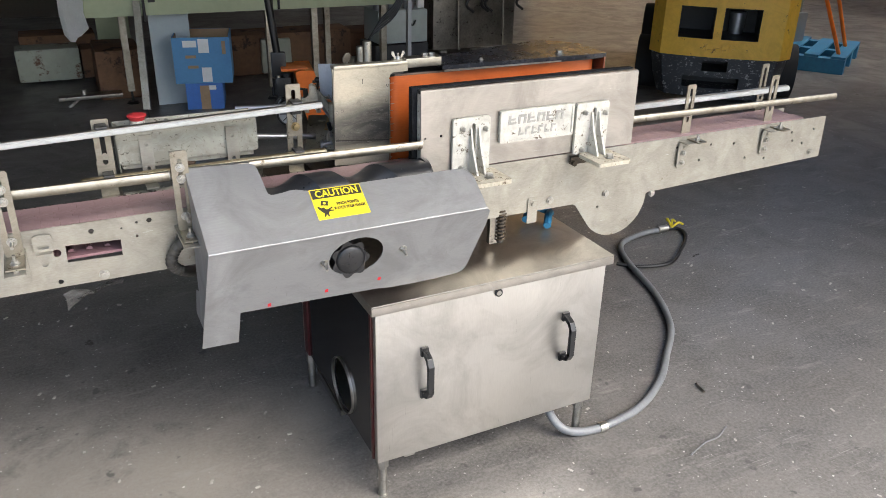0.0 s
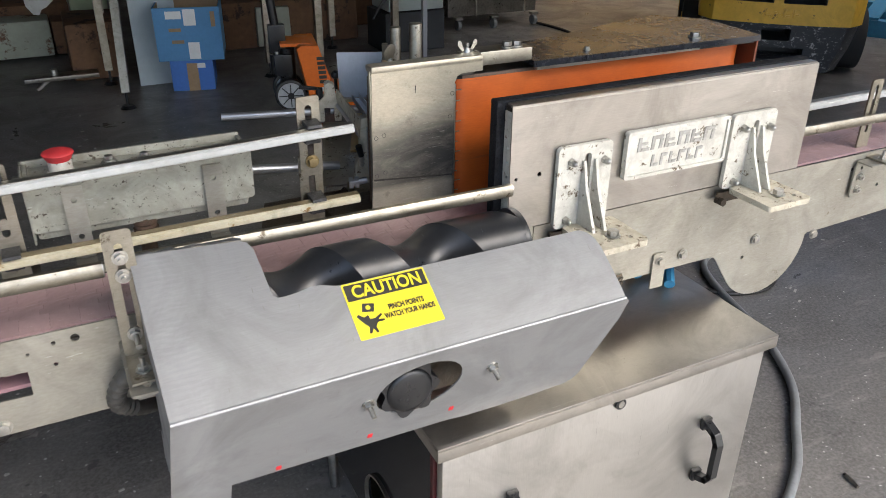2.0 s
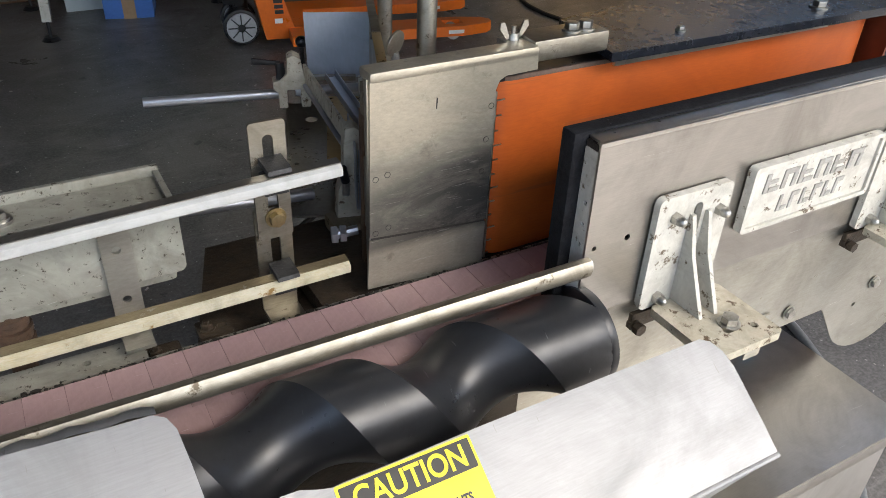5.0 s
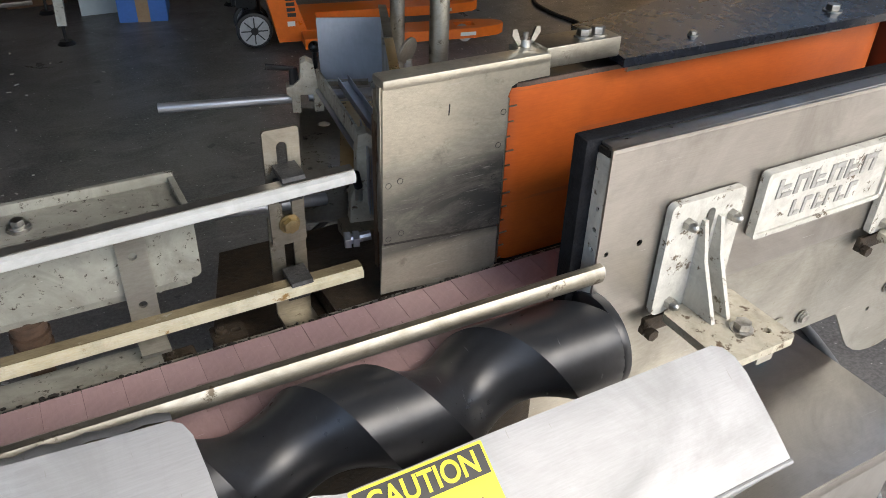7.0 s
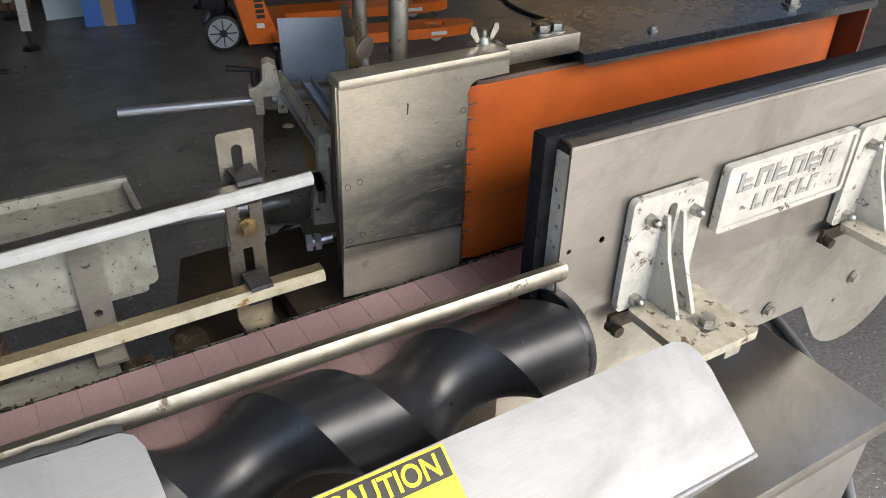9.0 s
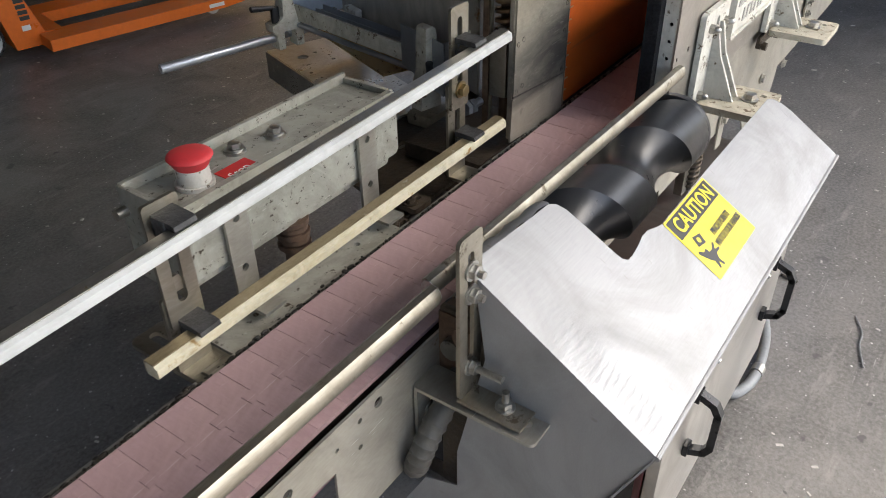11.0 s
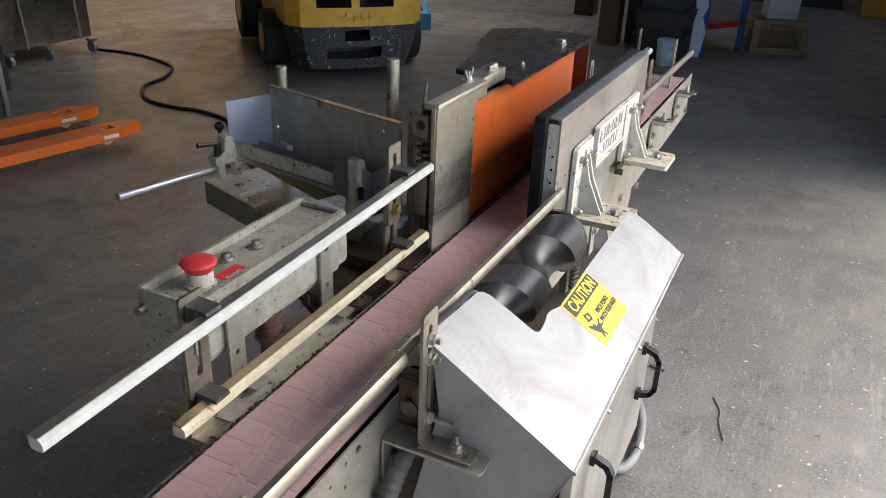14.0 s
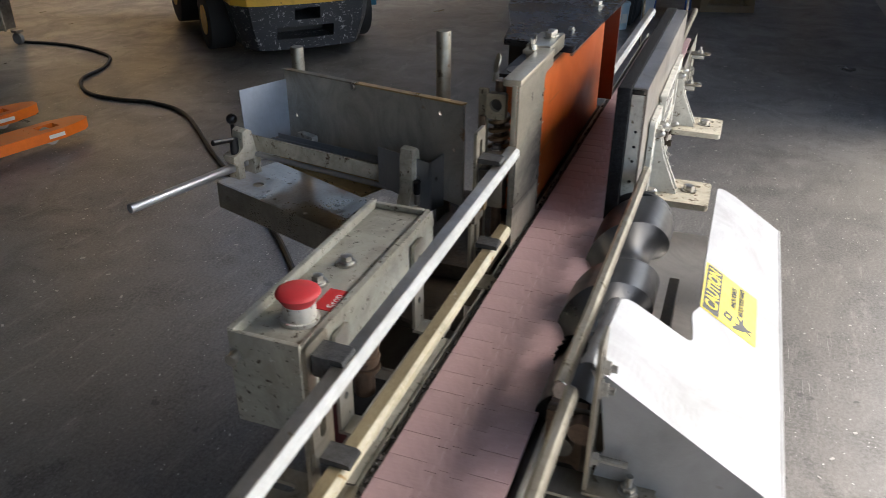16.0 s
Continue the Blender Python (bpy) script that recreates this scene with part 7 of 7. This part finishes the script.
# ---- far right: crate, jug, rack, totes ----
before = made_before()
cr = root("milk_crate", (6.7, 1.62, 0), "tan plastic bottle crate with a lattice front", "crate")
CM = frame_of((6.535, 1.847, 0), Vector((0.145, -0.43, 0)).normalized(), Vector((0.43, 0.145, 0)).normalized(), (0, 0, 1))
CW, CD, CH = 0.455, 0.33, 0.275
bm = B()
box(bm, 0, CW, 0, CD, 0.0, 0.015, m=CM)
for b in ((0, CW, 0, 0.015, 0.016, 0.05), (0, CW, 0, 0.015, 0.205, CH), (0, 0.06, 0, 0.015, 0.051, 0.204), (CW - 0.06, CW, 0, 0.015, 0.051, 0.204), (0, CW, CD - 0.015, CD, 0.016, CH), (0, 0.015, 0.016, CD - 0.016, 0.016, CH), (CW - 0.015, CW, 0.016, CD - 0.016, 0.016, CH)):
    box(bm, *b, 0.003, m=CM)
part("shell", bm, M["crate"], cr)
bm = B()
for i in range(-4, 13):
    for s in (-1, 1):
        u0 = 0.06 + 0.031 * i
        a, b = (u0, 0.05), (u0 + 0.09, 0.205)
        if s < 0:
            a, b = (u0 + 0.09, 0.05), (u0, 0.205)
        pa, pb = Vector(a), Vector(b)
        if max(pa.x, pb.x) < 0.065 or min(pa.x, pb.x) > CW - 0.065:
            continue
        cyl(bm, CM @ Vector((min(max(pa.x, 0.05), CW - 0.05), 0.008, pa.y)), CM @ Vector((min(max(pb.x, 0.05), CW - 0.05), 0.008, pb.y)), 0.0035, seg=6)
part("lattice", bm, M["crate"], cr)
bm = B()
for i in range(6):
    box(bm, 0.14 + 0.03 * i, 0.16 + 0.03 * i, -0.002, -0.0005, 0.225, 0.25, m=CM)
part("print_bars", bm, M["wood"], cr)
jg = root("plastic_jug", (6.75, 1.66, 0.276), "white plastic jug on the crate", "jug")
bm = B()
box(bm, 0.10, 0.36, 0.06, 0.28, 0.277, 0.62, 0.03, m=CM)
part("body", bm, M["jug"], jg)
bm = B()
plate(bm, [(0.0, -0.03), (0.03, 0.0), (0.0, 0.03), (-0.03, 0.0)], [], 0.001, CM @ Matrix.Translation((0.22, 0.0585, 0.50)) @ front(0))
part("hazard_diamond", bm, M["ink"], jg)
rk = root("storage_rack", (6.4, 2.1, 0), "blue steel storage rack with a red shelf edge", "rack")
for x, y in ((6.18, 2.20), (6.62, 1.95), (6.75, 2.75), (7.15, 2.45)):
    bm = B()
    box(bm, x - 0.035, x + 0.035, y - 0.025, y + 0.025, 0.0, 1.6, 0.003)
    part("upright", bm, M["rackblue"], rk)
for z in (0.22, 0.85):
    bm = B()
    plate(bm, [(6.20, 2.18), (6.60, 1.96), (7.13, 2.46), (6.75, 2.73)], [], 0.02, flat(z))
    part("shelf", bm, M["darksteel"], rk)
    bm = B()
    profile(bm, [(-0.008, -0.02), (0.008, -0.02), (0.008, 0.02), (-0.008, 0.02)], (6.20, 2.165, z + 0.01), (6.605, 1.935, z + 0.01))
    part("shelf_edge", bm, M["rackred"], rk)
bd = root("leaning_board", (6.1, 2.25, 0), "pale board leaning on the rack", "board")
bm = B()
plate(bm, [(-0.05, 0.0), (0.03, 0.0), (0.07, 0.2), (0.03, 0.32), (0.09, 0.45), (0.09, 0.9), (-0.02, 0.9)], [], 0.02, frame_of((6.08, 2.22, 0), Vector((0.5, -0.86, 0)), Vector((0.08, 0.05, 0.99)), Vector((0.86, 0.5, 0))))
part("sheet", bm, M["jug"], bd)
tt = root("stacked_totes", (5.9, 2.45, 0), "stack of dark grey plastic bins", "bins")
for w, z0, z1, fl_ in ((0.20, 0.0, 0.22, 0.02), (0.22, 0.221, 0.40, 0.03), (0.15, 0.401, 0.55, -0.03), (0.20, 0.551, 0.60, 0.0), (0.17, 0.601, 0.95, 0.03)):
    bm = B()
    cx, cy = 5.93, 2.47
    vs = [bm.verts.new((cx + sx * (w + fl_ * (k - 1)), cy + sy * (w + fl_ * (k - 1)), (z0, z1)[k])) for k in (0, 1) for sx, sy in ((-1, -1), (1, -1), (1, 1), (-1, 1))]
    for q in ((0, 1, 5, 4), (1, 2, 6, 5), (2, 3, 7, 6), (3, 0, 4, 7), (3, 2, 1, 0), (4, 5, 6, 7)):
        bm.faces.new([vs[j] for j in q])
    bmesh.ops.bevel(bm, geom=bm.edges[:], offset=0.02, segments=2, affect="EDGES")
    part("bin", bm, M["binshade"], tt)
bk = root("bucket", (5.62, 2.37, 0), "pale blue plastic bucket standing by dark bins", "bucket")
bm = B()
cyl(bm, (5.64, 2.38, 0.0), (5.64, 2.38, 0.20), 0.060, 0.072, seg=28, bev=0.004)
pail = part("pail", bm, M["bucket"], bk)
bm = B()
cyl(bm, (5.64, 2.38, 0.178), (5.64, 2.38, 0.190), 0.076, seg=28)
part("rim", bm, M["bucket"], pail)
bm = B()
box(bm, -0.022, 0.022, -0.0705, -0.06, 0.05, 0.12, m=Matrix.Translation((5.64, 2.38, 0)) @ Matrix.Rotation(radians(-50), 4, "Z"))
part("label", bm, M["white"], bk)
for x, y, w, mt in ((6.22, 2.98, 0.085, "wood"), (6.40, 2.80, 0.075, "wood"), (7.6, 3.6, 0.10, "wood")):
    bm = B()
    box(bm, x - w, x + w, y - w, y + w, 0, 2.4, 0.01)
    single("timber_post", bm, M[mt], "dark timber post against the back of the hall", "post", "timber posts")
rng = random.Random(5)
for k in range(7):
    bm = B()
    x, y = 9.6 + rng.uniform(-0.2, 0.3), 3.0 - 0.75 * k
    hh = rng.uniform(0.5, 1.3)
    box(bm, x, x + 0.5, y - 0.3, y + 0.25, 0, hh, 0.015)
    single("stored_carton", bm, M[("kraft", "wood", "binshade", "liftyellow", "kraft", "wood", "binshade")[k]], "dim stored carton standing by the far wall", "carton", "stored cartons")

moved(sized((6.535, 1.847), (7.53, 1.86), 1.135, 1.13), *made_since(before))

# ---- litter on the floor ----
rng = random.Random(21)
bm = B()
for i in range(900):
    x, y = rng.uniform(-1.5, 6.0), rng.uniform(-0.6, 6.0)
    if 0.45 < x < 1.25 and 1.40 < y < 2.15:
        continue
    s = rng.uniform(0.0012, 0.0042)
    a = rng.uniform(0, 3.14)
    box(bm, -s * rng.uniform(1, 3), s * rng.uniform(1, 3), -s, s, 0.0002, s * 0.8, m=Matrix.Translation((x, y, 0)) @ Matrix.Rotation(a, 4, "Z"))
single("floor_litter", bm, M["debris"], "scattered crumbs and chips on the concrete", "litter", kind="stuff")
bm = B()
tube(bm, [(1.44, 1.22, 0.004), (1.52, 1.245, 0.005), (1.58, 1.25, 0.004), (1.645, 1.28, 0.004)], 0.0024, 6)
single("bent_wire", bm, M["conduit"], "short bent wire lying on the floor", "wire")
bm = B()
cyl(bm, (1.715, 1.455, 0.005), (1.725, 1.505, 0.005), 0.005, seg=8)
single("bolt_shank", bm, M["darksteel"], "loose bolt shank lying on the floor", "bolt")

# ---- chain links, one by one ----
LP = 0.0381
lbm = B()
g = 0.00028
out = [(g, 0.0), (LP - g, 0.0), (LP - g, 0.044), (LP - 0.0115 - g, 0.044), (LP - 0.0115 - g, 0.060), (LP - 0.006 - g, 0.060), (LP - 0.006 - g, 0.072), (LP - 0.0115 - g, 0.072), (LP - 0.0115 - g, 0.086), (LP - g, 0.086), (LP - g, 0.130),
       (g, 0.130), (g, 0.0865), (-0.0115 + g, 0.0865), (-0.0115 + g, 0.0715), (-0.006 + g, 0.0715), (-0.006 + g, 0.0605), (-0.0115 + g, 0.0605), (-0.0115 + g, 0.0435), (g, 0.0435)]
plate(lbm, out, [], 0.0048, flat(0.0))
bmesh.ops.recalc_face_normals(lbm, faces=lbm.faces)
lme = bpy.data.meshes.new("chain_link")
lbm.to_mesh(lme)
lbm.free()
lme.materials.append(M["pink"])
rng = random.Random(3)
for i in range(80):
    ob = new("chain_link", lme)
    ob.parent = conv
    ob.matrix_parent_inverse = conv.matrix_basis.inverted()
    ob.location = (-0.93 + LP * i, 1.6145, BELT - 0.0048 + rng.uniform(-0.00015, 0.00015))
conv.location.z += 0.012
